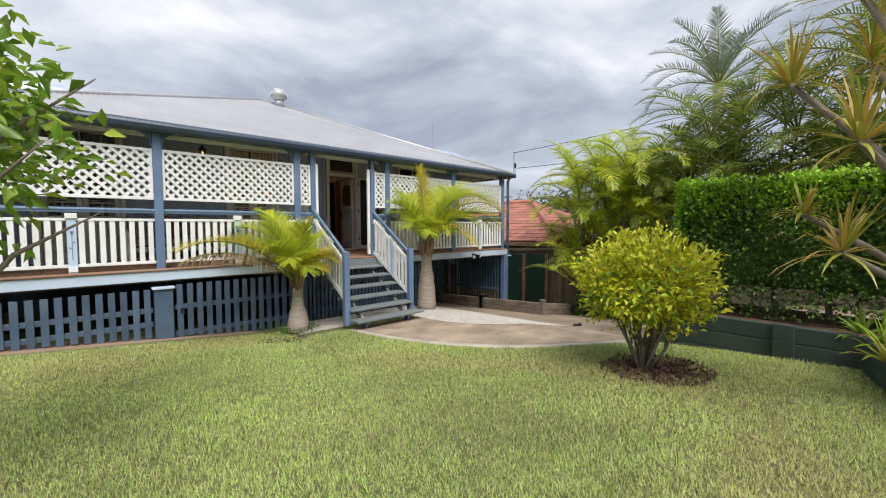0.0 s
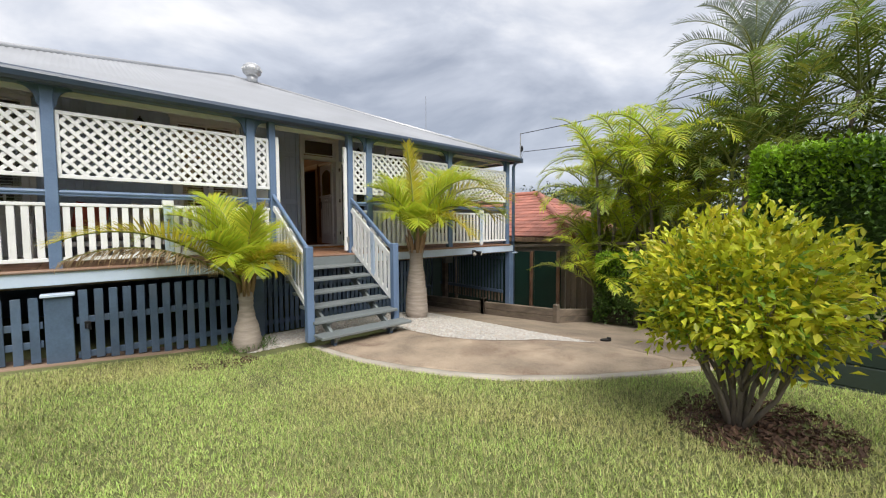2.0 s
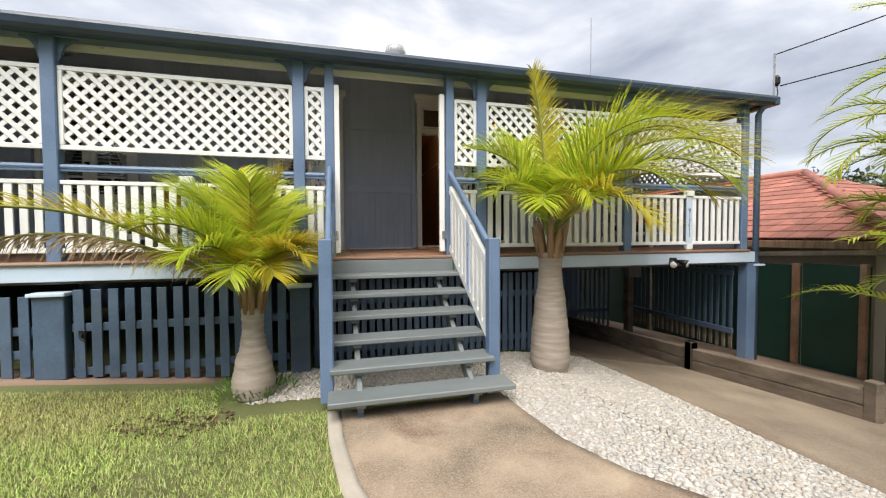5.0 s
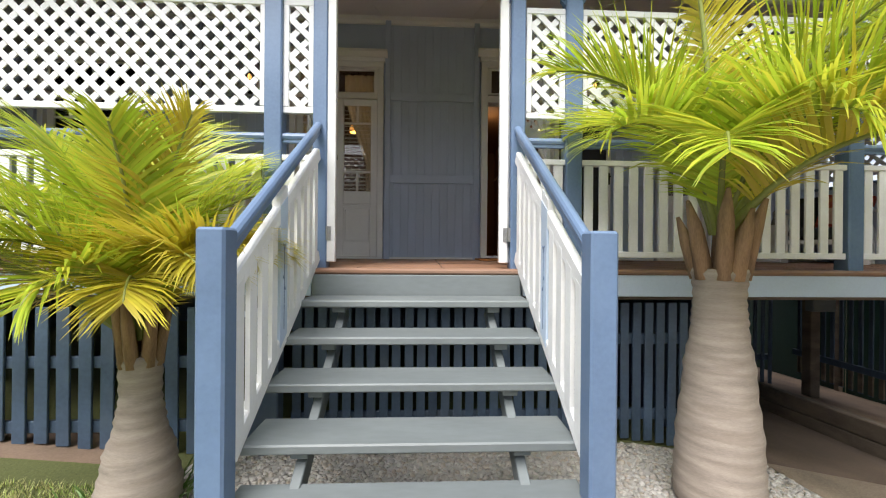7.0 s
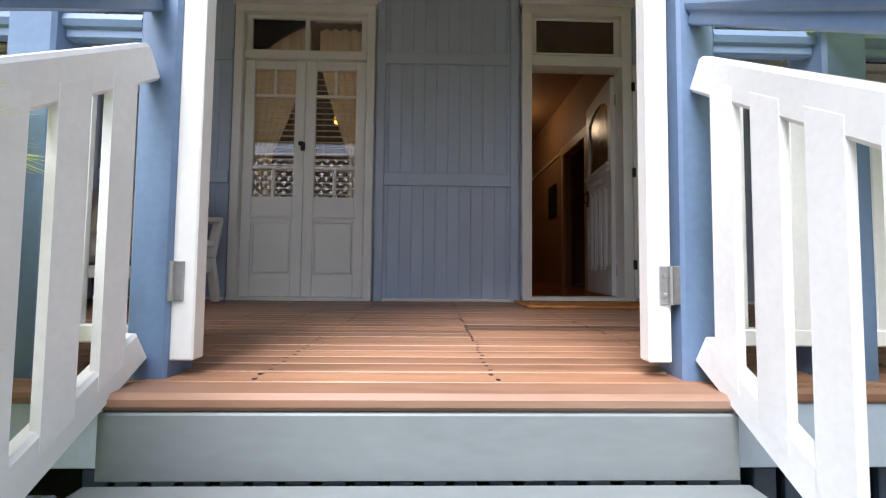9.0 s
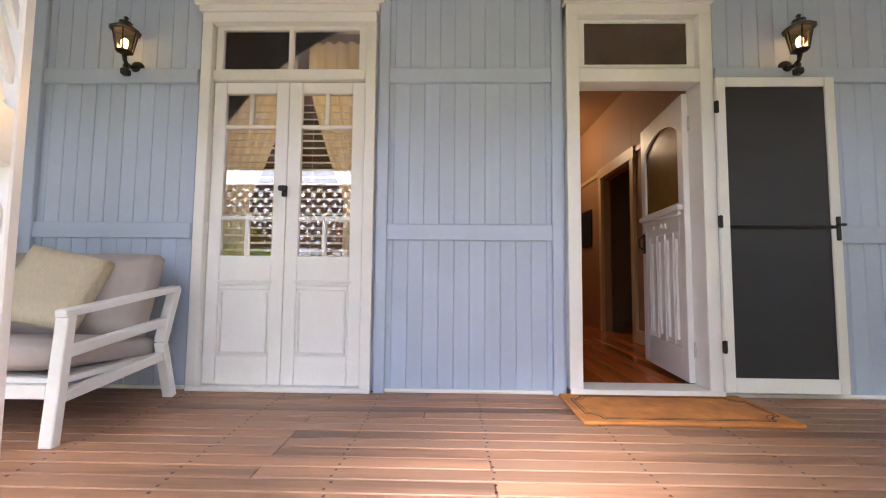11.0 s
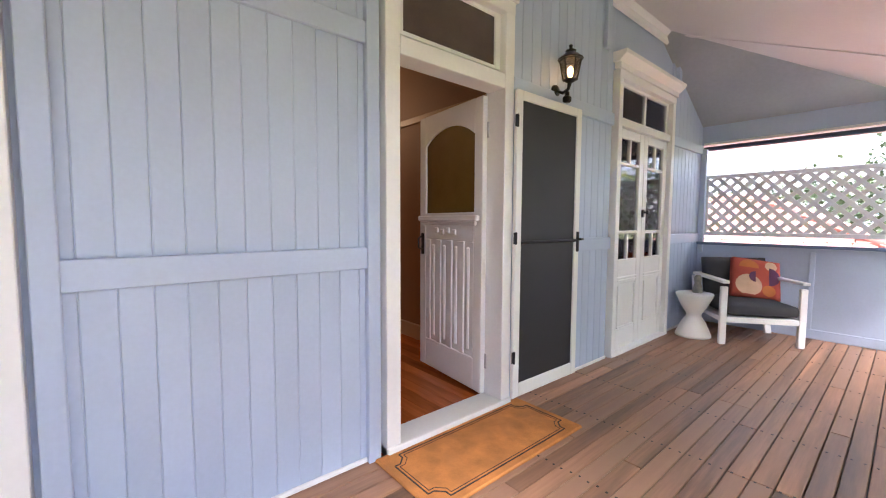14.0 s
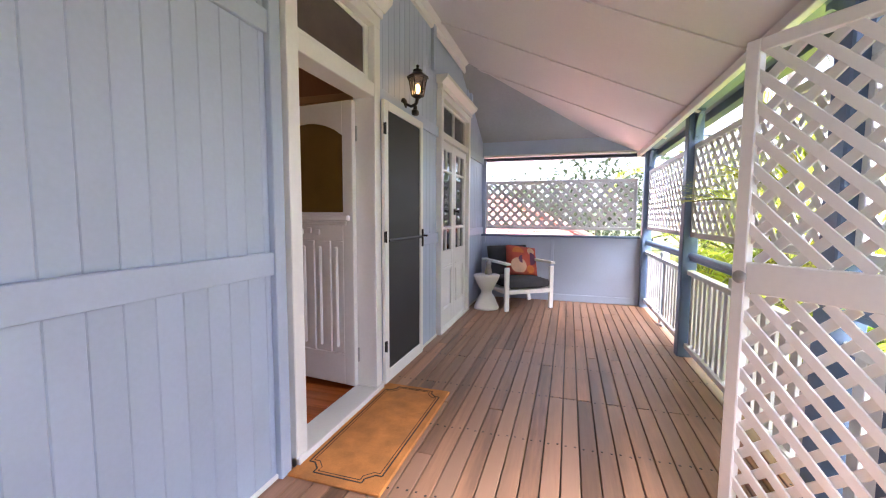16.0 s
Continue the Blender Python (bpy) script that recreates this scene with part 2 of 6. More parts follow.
GREEN_WALL = mat("dark_green_sleeper_paint", (0.030, 0.050, 0.042), 0.55, 0.2, 2, 40, 0.25, spot=(0.06, 0.075, 0.06), spot_amt=0.4)
GREEN_SHEET = mat("dark_green_fence_sheet", (0.012, 0.045, 0.032), 0.5, 0.15, 2, 40, 0.1)
PALING = mat("weathered_paling", (0.145, 0.115, 0.085), 0.85, 0.3, 3, 40, 0.4, stretch=(2, 2, 0.25), spot=(0.07, 0.065, 0.05), spot_amt=0.6, object_vary=0.2)
TILE = mat("terracotta_roof_tile", (0.37, 0.145, 0.105), 0.7, 0.2, 3, 50, 0.3, island=0.18, spot=(0.26, 0.11, 0.085), spot_amt=0.5)
BRICK_N = mat("neighbour_render", (0.45, 0.36, 0.28), 0.8, 0.08, 2, 40, 0.2)
PALM_LEAF = mat("palm_leaflet", (0.40, 0.53, 0.04), 0.42, 0.2, 1.6, 12, 0.0, island=0.3, tint=(0.66, 0.62, 0.06), translucent=0.45)
PALM_YELLOW = mat("yellowing_palm_leaflet", (0.58, 0.52, 0.04), 0.45, 0.2, 1.8, 12, 0.0, island=0.3, tint=(0.56, 0.44, 0.06), translucent=0.35)
PALM_DRY = mat("dry_palm_leaflet", (0.46, 0.34, 0.20), 0.7, 0.25, 3, 20, 0.0, island=0.3, translucent=0.2)
# darker copy of the palm leaflet with shade put into its colour
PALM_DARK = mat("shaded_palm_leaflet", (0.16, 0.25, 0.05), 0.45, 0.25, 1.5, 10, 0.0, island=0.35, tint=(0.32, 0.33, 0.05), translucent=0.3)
PALM_GREY = mat("grey_green_palm_leaflet", (0.19, 0.24, 0.17), 0.5, 0.2, 1.5, 10, 0.0, island=0.3, translucent=0.25)
RACHIS = mat("palm_stalk", (0.22, 0.25, 0.06), 0.5, 0.2, 4, 40, 0.1)
TRUNK = mat("ringed_palm_trunk", (0.36, 0.305, 0.26), 0.85, 0.2, 4, 50, 0.5, stretch=(1, 1, 7), spot=(0.26, 0.21, 0.17), spot_amt=0.5)
BOOT = mat("dry_leaf_base", (0.30, 0.19, 0.11), 0.8, 0.3, 5, 50, 0.5, stretch=(4, 4, 0.6), spot=(0.12, 0.075, 0.045), spot_amt=0.6)
BARK = mat("grey_bark", (0.20, 0.165, 0.13), 0.9, 0.25, 8, 60, 0.6, stretch=(2, 2, 0.5))
HEDGE_LEAF = mat("dark_hedge_leaf", (0.10, 0.19, 0.035), 0.4, 0.25, 1.6, 10, 0.0, island=0.45, translucent=0.25)
HEDGE_NEW = mat("fresh_hedge_leaf", (0.30, 0.50, 0.035), 0.45, 0.2, 1.6, 10, 0.0, island=0.35, translucent=0.35)
SHRUB_LEAF = mat("yellow_green_shrub_leaf", (0.50, 0.56, 0.035), 0.4, 0.2, 1.8, 10, 0.0, island=0.35, tint=(0.66, 0.56, 0.04), translucent=0.35)
# greener, darker shrub leaf; the crown's inner shade is in its colour
SHRUB_GREEN = mat("shaded_green_shrub_leaf", (0.20, 0.34, 0.035), 0.4, 0.2, 1.8, 10, 0.0, island=0.35, translucent=0.3)
TREE_LEAF = mat("citrus_leaf", (0.19, 0.34, 0.04), 0.35, 0.2, 2, 10, 0.0, island=0.35, tint=(0.40, 0.50, 0.06), translucent=0.35)
DRAC_LEAF = mat("dracaena_leaf", (0.34, 0.36, 0.06), 0.35, 0.2, 2, 14, 0.0, island=0.35, tint=(0.52, 0.30, 0.07), translucent=0.25)
FAR_LEAF = mat("distant_tree_leaf", (0.085, 0.115, 0.06), 0.8, 0.25, 0.8, 6, 0.0, island=0.35)


# ---- building helpers ----
def chamfer_topology():
    corners = [(x, y, z) for x in (-1, 1) for y in (-1, 1) for z in (-1, 1)]
    idx = {(c, a): i * 3 + a for i, c in enumerate(corners) for a in range(3)}
    unit = [Vector([c[k] * (1.0 if k == a else 0.7) for k in range(3)]) for c in corners for a in range(3)]
    faces = []
    for a in range(3):
        b, c = (a + 1) % 3, (a + 2) % 3
        for s in (-1, 1):
            ring = []
            for sb, sc in ((-1, -1), (1, -1), (1, 1), (-1, 1)):
                k = [0, 0, 0]
                k[a], k[b], k[c] = s, sb, sc
                ring.append(idx[(tuple(k), a)])
            faces.append(ring)
        for sb in (-1, 1):
            for sc in (-1, 1):
                k0, k1 = [0, 0, 0], [0, 0, 0]
                k0[a], k0[b], k0[c] = -1, sb, sc
                k1[a], k1[b], k1[c] = 1, sb, sc
                k0, k1 = tuple(k0), tuple(k1)
                faces.append([idx[(k0, b)], idx[(k1, b)], idx[(k1, c)], idx[(k0, c)]])
    for c in corners:
        faces.append([idx[(c, 0)], idx[(c, 1)], idx[(c, 2)]])
    out = []
    for f in faces:
        p = [unit[i] for i in f]
        n = (p[1] - p[0]).cross(p[2] - p[0])
        out.append(f if n.dot(sum(p, Vector())) > 0 else f[::-1])
    return corners, out


CORNERS, CHAMFER = chamfer_topology()


class Geo:
    """Collects vertices and faces of one mesh."""

    def __init__(self):
        self.v, self.f = [], []

    def add(self, verts, faces):
        o = len(self.v)
        self.v.extend(verts)
        self.f.extend([[i + o for i in f] for f in faces])
        return self

    def box(self, c, s, bev=0.004, m=None):
        """A box of size s round c with chamfered edges, turned by m about its centre."""
        b = min(bev, min(s) * 0.3)
        vs = []
        for k in CORNERS:
            for a in range(3):
                p = Vector([k[i] * (s[i] / 2 - (0 if i == a else b)) for i in range(3)])
                vs.append(Vector(c) + (m @ p if m else p))
        return self.add(vs, CHAMFER)

    def span(self, p0, p1, bev=0.004):
        return self.box([(a + b) / 2 for a, b in zip(p0, p1)], [abs(b - a) for a, b in zip(p0, p1)], bev)

    def beam(self, a, b, w, h, bev=0.004, up=(0, 0, 1)):
        """A bar from a to b, w wide and h high."""
        a, b = Vector(a), Vector(b)
        y = (b - a).normalized()
        x = y.cross(Vector(up)).normalized()
        z = x.cross(y)
        return self.box((a + b) / 2, (w, (b - a).length, h), bev, Matrix((x, y, z)).transposed())

    def tube(self, path, radii, n=10, caps=True):
        path = [Vector(p) for p in path]
        if not isinstance(radii, (list, tuple)):
            radii = [radii] * len(path)
        o = len(self.v)
        prev = None
        for i, p in enumerate(path):
            d = (path[min(i + 1, len(path) - 1)] - path[max(i - 1, 0)]).normalized()
            ref = prev if prev is not None and abs(prev.dot(d)) < 0.95 else (Vector((1, 0, 0)) if abs(d.x) < 0.8 else Vector((0, 1, 0)))
            x = (ref - d * ref.dot(d)).normalized()
            prev = x
            y = d.cross(x)
            for k in range(n):
                t = 2 * math.pi * k / n
                self.v.append(p + radii[i] * (math.cos(t) * x + math.sin(t) * y))
        for i in range(len(path) - 1):
            for k in range(n):
                a, b = o + i * n + k, o + i * n + (k + 1) % n
                self.f.append([a, b, b + n, a + n])
        if caps:
            self.f.append([o + k for k in range(n)][::-1])
            self.f.append([o + (len(path) - 1) * n + k for k in range(n)])
        return self

    def lathe(self, profile, n=24, c=(0, 0, 0)):
        o = len(self.v)
        for r, z in profile:
            for k in range(n):
                t = 2 * math.pi * k / n
                self.v.append(Vector((c[0] + r * math.cos(t), c[1] + r * math.sin(t), c[2] + z)))
        for i in range(len(profile) - 1):
            for k in range(n):
                a, b = o + i * n + k, o + i * n + (k + 1) % n
                self.f.append([a, b, b + n, a + n])
        self.f.append([o + k for k in range(n)][::-1])
        self.f.append([o + (len(profile) - 1) * n + k for k in range(n)])
        return self

    def prism(self, outline, fix, lo, hi):
        """Extrudes a plane outline along axis fix (0 x, 1 y, 2 z) from lo to hi."""
        def p3(u, w, t):
            q = [u, w]
            q.insert(fix, t)
            return Vector(q)
        n = len(outline)
        vs = [p3(u, w, lo) for u, w in outline] + [p3(u, w, hi) for u, w in outline]
        fs = [list(range(n))[::-1], list(range(n, 2 * n))] + [[i, (i + 1) % n, (i + 1) % n + n, i + n] for i in range(n)]
        area = sum(outline[i][0] * outline[(i + 1) % n][1] - outline[(i + 1) % n][0] * outline[i][1] for i in range(n))
        if (area > 0) == (fix == 1):
            fs = [f[::-1] for f in fs]
        return self.add(vs, fs)

    def mesh(self, name, material, smooth=False):
        me = bpy.data.meshes.new(name)
        me.from_pydata([tuple(p) for p in self.v], [], self.f)
        me.materials.append(material)
        if smooth:
            me.polygons.foreach_set("use_smooth", [True] * len(me.polygons))
        return me


def part(name, g, material, parent, label="", smooth=False, at=None):
    ob = new(name, g.mesh(name, material, smooth) if isinstance(g, Geo) else g)
    ob.parent = parent
    if at is not None:
        ob.matrix_basis = at
    return tagged(ob, label)


def thing(name, label, category, at=None, group=""):
    ob = tagged(new(name), label, category, group)
    ob.empty_display_size = 0.1
    if at is not None:
        ob.matrix_basis = at
    return ob


def structure(name, g, material, label, category, smooth=False):
    return tagged(new(name, g.mesh(name, material, smooth)), label, category, "", "structure")


def raw_mesh(name, verts, faces, material, smooth=False):
    """A mesh from numpy arrays; faces all with the same number of corners."""
    me = bpy.data.meshes.new(name)
    k = faces.shape[1]
    me.vertices.add(len(verts))
    me.vertices.foreach_set("co", verts.astype(np.float32).ravel())
    me.loops.add(faces.size)
    me.loops.foreach_set("vertex_index", faces.astype(np.int32).ravel())
    me.polygons.add(len(faces))
    me.polygons.foreach_set("loop_start", np.arange(0, faces.size, k, dtype=np.int32))
    me.polygons.foreach_set("loop_total", np.full(len(faces), k, dtype=np.int32))
    if smooth:
        me.polygons.foreach_set("use_smooth", np.ones(len(faces), dtype=bool))
    me.materials.append(material)
    me.update(calc_edges=True)
    return me


rng = np.random.default_rng(7)


def leaves(points, size, direction=None, spread=1.0, width=0.45, droop=0.15):
    """Folded four-cornered leaves at the points; returns verts and quads split along the midrib."""
    n = len(points)
    d = rng.normal(size=(n, 3))
    if direction is not None:
        d = direction + spread * d * 0.6
    d /= np.linalg.norm(d, axis=1)[:, None] + 1e-9
    up = rng.normal(size=(n, 3)) * 0.5 + np.array([0, 0, 1.0])
    side = np.cross(d, up)
    side /= np.linalg.norm(side, axis=1)[:, None] + 1e-9
    nor = np.cross(side, d)
    s = size * rng.uniform(0.6, 1.25, n)[:, None]
    base = points
    tip = base + d * s - nor * s * droop
    mid = base + d * s * 0.5 + nor * s * 0.05
    l = mid + side * s * width * 0.5 + nor * s * 0.06
    r = mid - side * s * width * 0.5 + nor * s * 0.06
    v = np.stack([base, l, tip, r, ], 1).reshape(-1, 3)
    i = np.arange(n)[:, None] * 4
    f = np.concatenate([i + np.array([[0, 2, 1]]), i + np.array([[0, 3, 2]])], 1).reshape(-1, 3)
    return v, f


# ---- ground ----
DK, WALL, FRONT, END, LEFT = 0.82, 10.0, 7.62, 9.77, -1.10   # deck height, house wall, verandah front, ends


def ramp01(v, a, b):
    return min(1.0, max(0.0, (v - a) / (b - a)))


def ground_z(x, y):
    yy = max(-6.0, min(y, 12.0))
    z = -0.06 - 0.05 * yy
    z -= 0.15 * max(0.0, min(x, 14.0) - 5.95) * ramp01(y, 1.0, 3.0)
    z += min(0.45, 0.09 * max(0.0, 2.7 - x)) * ramp01(y, 3.0, 6.0)
    return z


def sheet(xs, ys, dz=0.0, keep=None):
    g = Geo()
    idx = {}
    for i, x in enumerate(xs):
        for j, y in enumerate(ys):
            idx[i, j] = len(g.v)
            g.v.append(Vector((x, y, ground_z(x, y) + dz)))
    for i in range(len(xs) - 1):
        for j in range(len(ys) - 1):
            g.f.append([idx[i, j], idx[i + 1, j], idx[i + 1, j + 1], idx[i, j + 1]])
    return g


far_steps = [14, 20, 30, 50, 90, 180, 400]
structure("ground", sheet([-s for s in far_steps[::-1]] + [x * 0.5 for x in range(-20, 27)] + far_steps, [-s for s in far_steps[::-1]] + [y * 0.5 for y in range(-20, 27)] + far_steps), SOIL, "sloping lawn soil under short grass", "ground", True)


def strip_slab(name, left, right, n, dz, thick, material, label, across=10):
    """A slab between two edge lines, laid on the ground, with a real edge."""
    g = Geo()

    def along(line, t):
        s = t * (len(line) - 1)
        i = min(int(s), len(line) - 2)
        a, b = Vector(line[i]), Vector(line[i + 1])
        return a.lerp(b, s - i)
    for i in range(n + 1):
        a, b = along(left, i / n), along(right, i / n)
        for j in range(across + 1):
            p = a.lerp(b, j / across)
            g.v.append(Vector((p.x, p.y, ground_z(p.x, p.y) + dz)))
    w = across + 1
    for i in range(n):
        for j in range(across):
            k = i * w + j
            g.f.append([k, k + 1, k + w + 1, k + w])
    top = len(g.v)
    g.v.extend([p - Vector((0, 0, thick)) for p in g.v])
    rim = [j for j in range(w)] + [i * w + across for i in range(1, n + 1)] + [n * w + j for j in range(across - 1, -1, -1)] + [i * w for i in range(n - 1, 0, -1)]
    for a, b in zip(rim, rim[1:] + rim[:1]):
        g.f.append([b, a, a + top, b + top])
    bm = bmesh.new()
    me = g.mesh(name, material, True)
    bm.from_mesh(me)
    bmesh.ops.recalc_face_normals(bm, faces=bm.faces)
    if sum(f.normal.z * f.calc_area() for f in bm.faces if abs(f.normal.z) > 0.8) < 0:
        bmesh.ops.reverse_faces(bm, faces=bm.faces)
    bm.to_mesh(me)
    bm.free()
    return tagged(new(name, me), label, "paving", "", "structure")


PATH_EDGE = [(3.70, 6.25), (3.72, 5.75), (3.79, 5.15), (3.95, 4.5), (4.16, 3.95), (4.45, 3.43), (4.98, 2.85), (5.45, 2.48), (6.05, 2.10)]
PEB_LEFT = [(5.20, 6.25), (5.21, 5.85), (5.24, 5.3), (5.38, 4.85), (5.58, 4.52), (5.85, 4.22), (6.15, 3.97), (6.42, 3.78), (6.68, 3.62)]
PEB_RIGHT = [(6.95, 7.5), (6.94, 6.9), (6.92, 6.3), (6.87, 5.7), (6.79, 5.2), (6.74, 4.7), (6.70, 4.3), (6.69, 3.95), (6.70, 3.64)]
inset = [(x + 0.10, y + (0.0 if i < 3 else 0.07)) for i, (x, y) in enumerate(PATH_EDGE)]
strip_slab("pavement_edge", PATH_EDGE, inset, 40, 0.022, 0.15, CONC_EDGE, "smooth pale concrete edging of the curved path", 3)
strip_slab("pavement", inset, PEB_LEFT, 48, 0.016, 0.15, CONC, "brown-stained exposed aggregate concrete path before the steps", 16)
strip_slab("driveway", [(6.95, 12.0)] + PEB_RIGHT + [(6.45, 2.9), (6.06, 2.12)], [(8.6, 12.0), (8.5, 9.8), (8.5, 8.2), (8.5, 7.3), (8.6, 6.6), (8.75, 5.6), (10.3, 5.55), (10.3, 4.4), (10.3, 3.6), (10.3, 3.1), (9.9, 2.6), (8.0, 2.11)], 77, 0.012, 0.2, DRIVE, "dusty tan concrete driveway that slopes under the house", 14)
strip_slab("driveway", [(7.9, 2.9), (7.9, 0.0), (7.9, -8.0)], [(10.2, 2.9), (10.2, 0.0), (10.2, -8.0)], 20, 0.016, 0.2, DRIVE, "pale concrete driveway beyond the hedge", 6)
# dark sheet over the driveway's inner end, painting the under-house shade
strip_slab("under_house_floor", [(6.97, 7.6), (6.97, 12.0)], [(8.4, 7.4), (8.45, 12.0)], 10, 0.022, 0.2, SHADED_DIRT, "dirt floor under the verandah, shade put into its colour", 6)
strip_slab("garden_strip", [(8.48, 12.0), (8.46, 9.0), (8.46, 7.3), (8.56, 6.5), (8.72, 5.6)], [(10.7, 12.0), (10.7, 9.0), (10.7, 7.3), (10.7, 6.5), (10.7, 5.6)], 20, 0.17, 0.3, DIRT, "bare earth strip behind the sleepers", 6)
strip_slab("fence_foot", [(-3.2, 7.3), (1.0, 7.38), (2.6, 7.4)], [(-3.2, 7.9), (1.0, 7.9), (2.6, 7.9)], 20, 0.008, 0.1, DIRT, "bare brown soil along the battens", 3)

# ---- house shell ----
front_wall = Geo()
HOLES = [(-0.30, 0.92, 3.30), (2.76, 3.90, 3.30), (5.22, 6.10, 3.30), (7.56, 8.75, 3.30)]
edge = LEFT
for x0, x1, top in HOLES:
    front_wall.span((edge, WALL + 0.02, DK), (x0, WALL + 0.14, 4.05), 0.002)
    front_wall.span((x0, WALL + 0.02, top), (x1, WALL + 0.14, 4.05), 0.002)
    edge = x1
front_wall.span((edge, WALL + 0.02, DK), (END + 0.12, WALL + 0.14, 4.05), 0.002)
wall_front = structure("wall_front", front_wall, PALE, "pale blue painted vertical-board house wall", "wall")

end_wall = Geo()
end_wall.span((END, 7.74, DK - 0.02), (END + 0.10, WALL + 0.02, 1.765), 0.002)
end_wall.prism([(7.72, 2.965), (WALL + 0.02, 2.965), (WALL + 0.02, 4.05), (7.72, 3.03)], 0, END, END + 0.10)
wall_end = structure("wall_end", end_wall, PALE, "pale blue sheeted end wall with a wide opening", "wall")
structure("wall_left", Geo().span((LEFT - 0.1, 7.7, DK), (LEFT, WALL + 0.1, 3.9), 0.002), PALE, "pale blue end wall of the verandah", "wall")
for c, s, nm in [((END - 0.006, 8.88, DK + 0.05), (0.016, 2.2, 0.10), "baseboard"), ((END - 0.005, 8.93, 1.30), (0.014, 0.045, 0.86), "trim"), ((END - 0.01, 8.88, 1.785), (0.06, 2.26, 0.035), "window_sill"), ((END + 0.0, WALL - 0.03, 2.3), (0.06, 0.06, 1.25), "trim")]:
    structure(nm, Geo().box(c, s), BLUE if nm == "window_sill" else PALE, "painted timber strip on the end wall", "trim")
structure("trim", Geo().box((END - 0.005, 8.88, 2.98), (0.02, 2.2, 0.03)), WHITE, "white strip above the end opening", "trim")


def ceil_z(y):
    return 3.945 - (WALL - y) * 0.446


cg = Geo()
cg.prism([(WALL + 0.02, ceil_z(WALL + 0.02)), (7.775, ceil_z(7.775)), (7.775, ceil_z(7.775) + 0.03), (WALL + 0.02, ceil_z(WALL) + 0.04)], 0, LEFT, END)
for i in range(12):
    x = LEFT + 0.3 + i * 1.17
    if x < END - 0.1:
        cg.beam((x, WALL, ceil_z(WALL) - 0.004), (x, 7.72, ceil_z(7.72) - 0.004), 0.045, 0.012, 0.003)
structure("ceiling", cg, CEIL, "white sloping verandah ceiling with cover strips", "ceiling")
cor = Geo().prism([(WALL, ceil_z(WALL)), (WALL, ceil_z(WALL) - 0.11), (WALL - 0.025, ceil_z(WALL) - 0.10), (WALL - 0.035, ceil_z(WALL) - 0.06), (WALL - 0.075, ceil_z(WALL) - 0.045), (WALL - 0.09, ceil_z(WALL - 0.09))], 0, LEFT, END)
structure("cornice", cor, WHITE, "white moulded cornice", "trim")
structure("front_plate", Geo().span((LEFT, 7.64, 2.965), (END + 0.1, 7.78, 3.06)), BLUE, "blue beam along the verandah front", "beam")
structure("plate_trim", Geo().span((LEFT, 7.785, 2.90), (END, 7.83, ceil_z(7.8) - 0.005)), WHITE, "white strip along the front beam", "trim")

# corrugated roof: front slope with hipped end, ridge capping and a back slope
EAVE_Y, EAVE_Z, SL = 7.52, 3.06, 0.405
RIDGE_Y, RX, CX, CL = 14.2, 5.0, 10.02, -1.35
RIDGE_Z = EAVE_Z + (RIDGE_Y - EAVE_Y) * SL
rv, rf = [], []
pitch = 0.038
xs = np.arange(CL, CX + 1e-6, pitch)
wave = 0.009 * np.cos(np.arange(len(xs)) * math.pi)
for i, x in enumerate(xs):
    t = max(0.0, (CX - x) / (CX - RX)) if x > RX else max(0.0, (x - CL) / (RX - CL))
    y1 = EAVE_Y + (RIDGE_Y - EAVE_Y) * t
    rv += [(x, EAVE_Y, EAVE_Z + wave[i]), (x, y1, EAVE_Z + (y1 - EAVE_Y) * SL + wave[i])]
for i in range(len(xs) - 1):
    rf.append((2 * i, 2 * i + 2, 2 * i + 3, 2 * i + 1))
roof = tagged(new("roof", raw_mesh("roof", np.array(rv), np.array(rf), ROOF, True)), "pale grey corrugated iron hipped roof", "roof", "", "structure")
BACK_Y = 2 * RIDGE_Y - EAVE_Y
hipside = Geo()
hipside.add([Vector(p) for p in [(CX, EAVE_Y, EAVE_Z), (CX, BACK_Y, EAVE_Z), (RX, RIDGE_Y, RIDGE_Z), (CL, BACK_Y, EAVE_Z), (CL, EAVE_Y, EAVE_Z)]], [[0, 1, 2], [1, 3, 2], [3, 4, 2]])
part("roof_side", hipside, ROOF, roof)
for cx_hip in (CL, CX):
    part("hip_capping", Geo().tube([(RX, RIDGE_Y, RIDGE_Z), (cx_hip, EAVE_Y, EAVE_Z + 0.01)], 0.05, 8), ROOF, roof, "", True)
part("eave_lining", Geo().prism([(EAVE_Y + 0.02, EAVE_Z - 0.05), (7.66, EAVE_Z - 0.05), (7.66, EAVE_Z + 0.08), (EAVE_Y + 0.02, EAVE_Z - 0.02)], 0, CL, CX - 0.1), GUTTER, roof)
gut = Geo().prism([(EAVE_Y - 0.10, EAVE_Z + 0.0), (EAVE_Y - 0.115, EAVE_Z - 0.035), (EAVE_Y - 0.10, EAVE_Z - 0.09), (EAVE_Y - 0.06, EAVE_Z - 0.12), (EAVE_Y + 0.02, EAVE_Z - 0.12), (EAVE_Y + 0.02, EAVE_Z - 0.01), (EAVE_Y - 0.01, EAVE_Z - 0.01), (EAVE_Y - 0.01, EAVE_Z - 0.10), (EAVE_Y - 0.085, EAVE_Z - 0.09), (EAVE_Y - 0.085, EAVE_Z)], 0, CL, CX)
part("gutter", gut, GUTTER, roof, "dark blue half-round metal gutter")
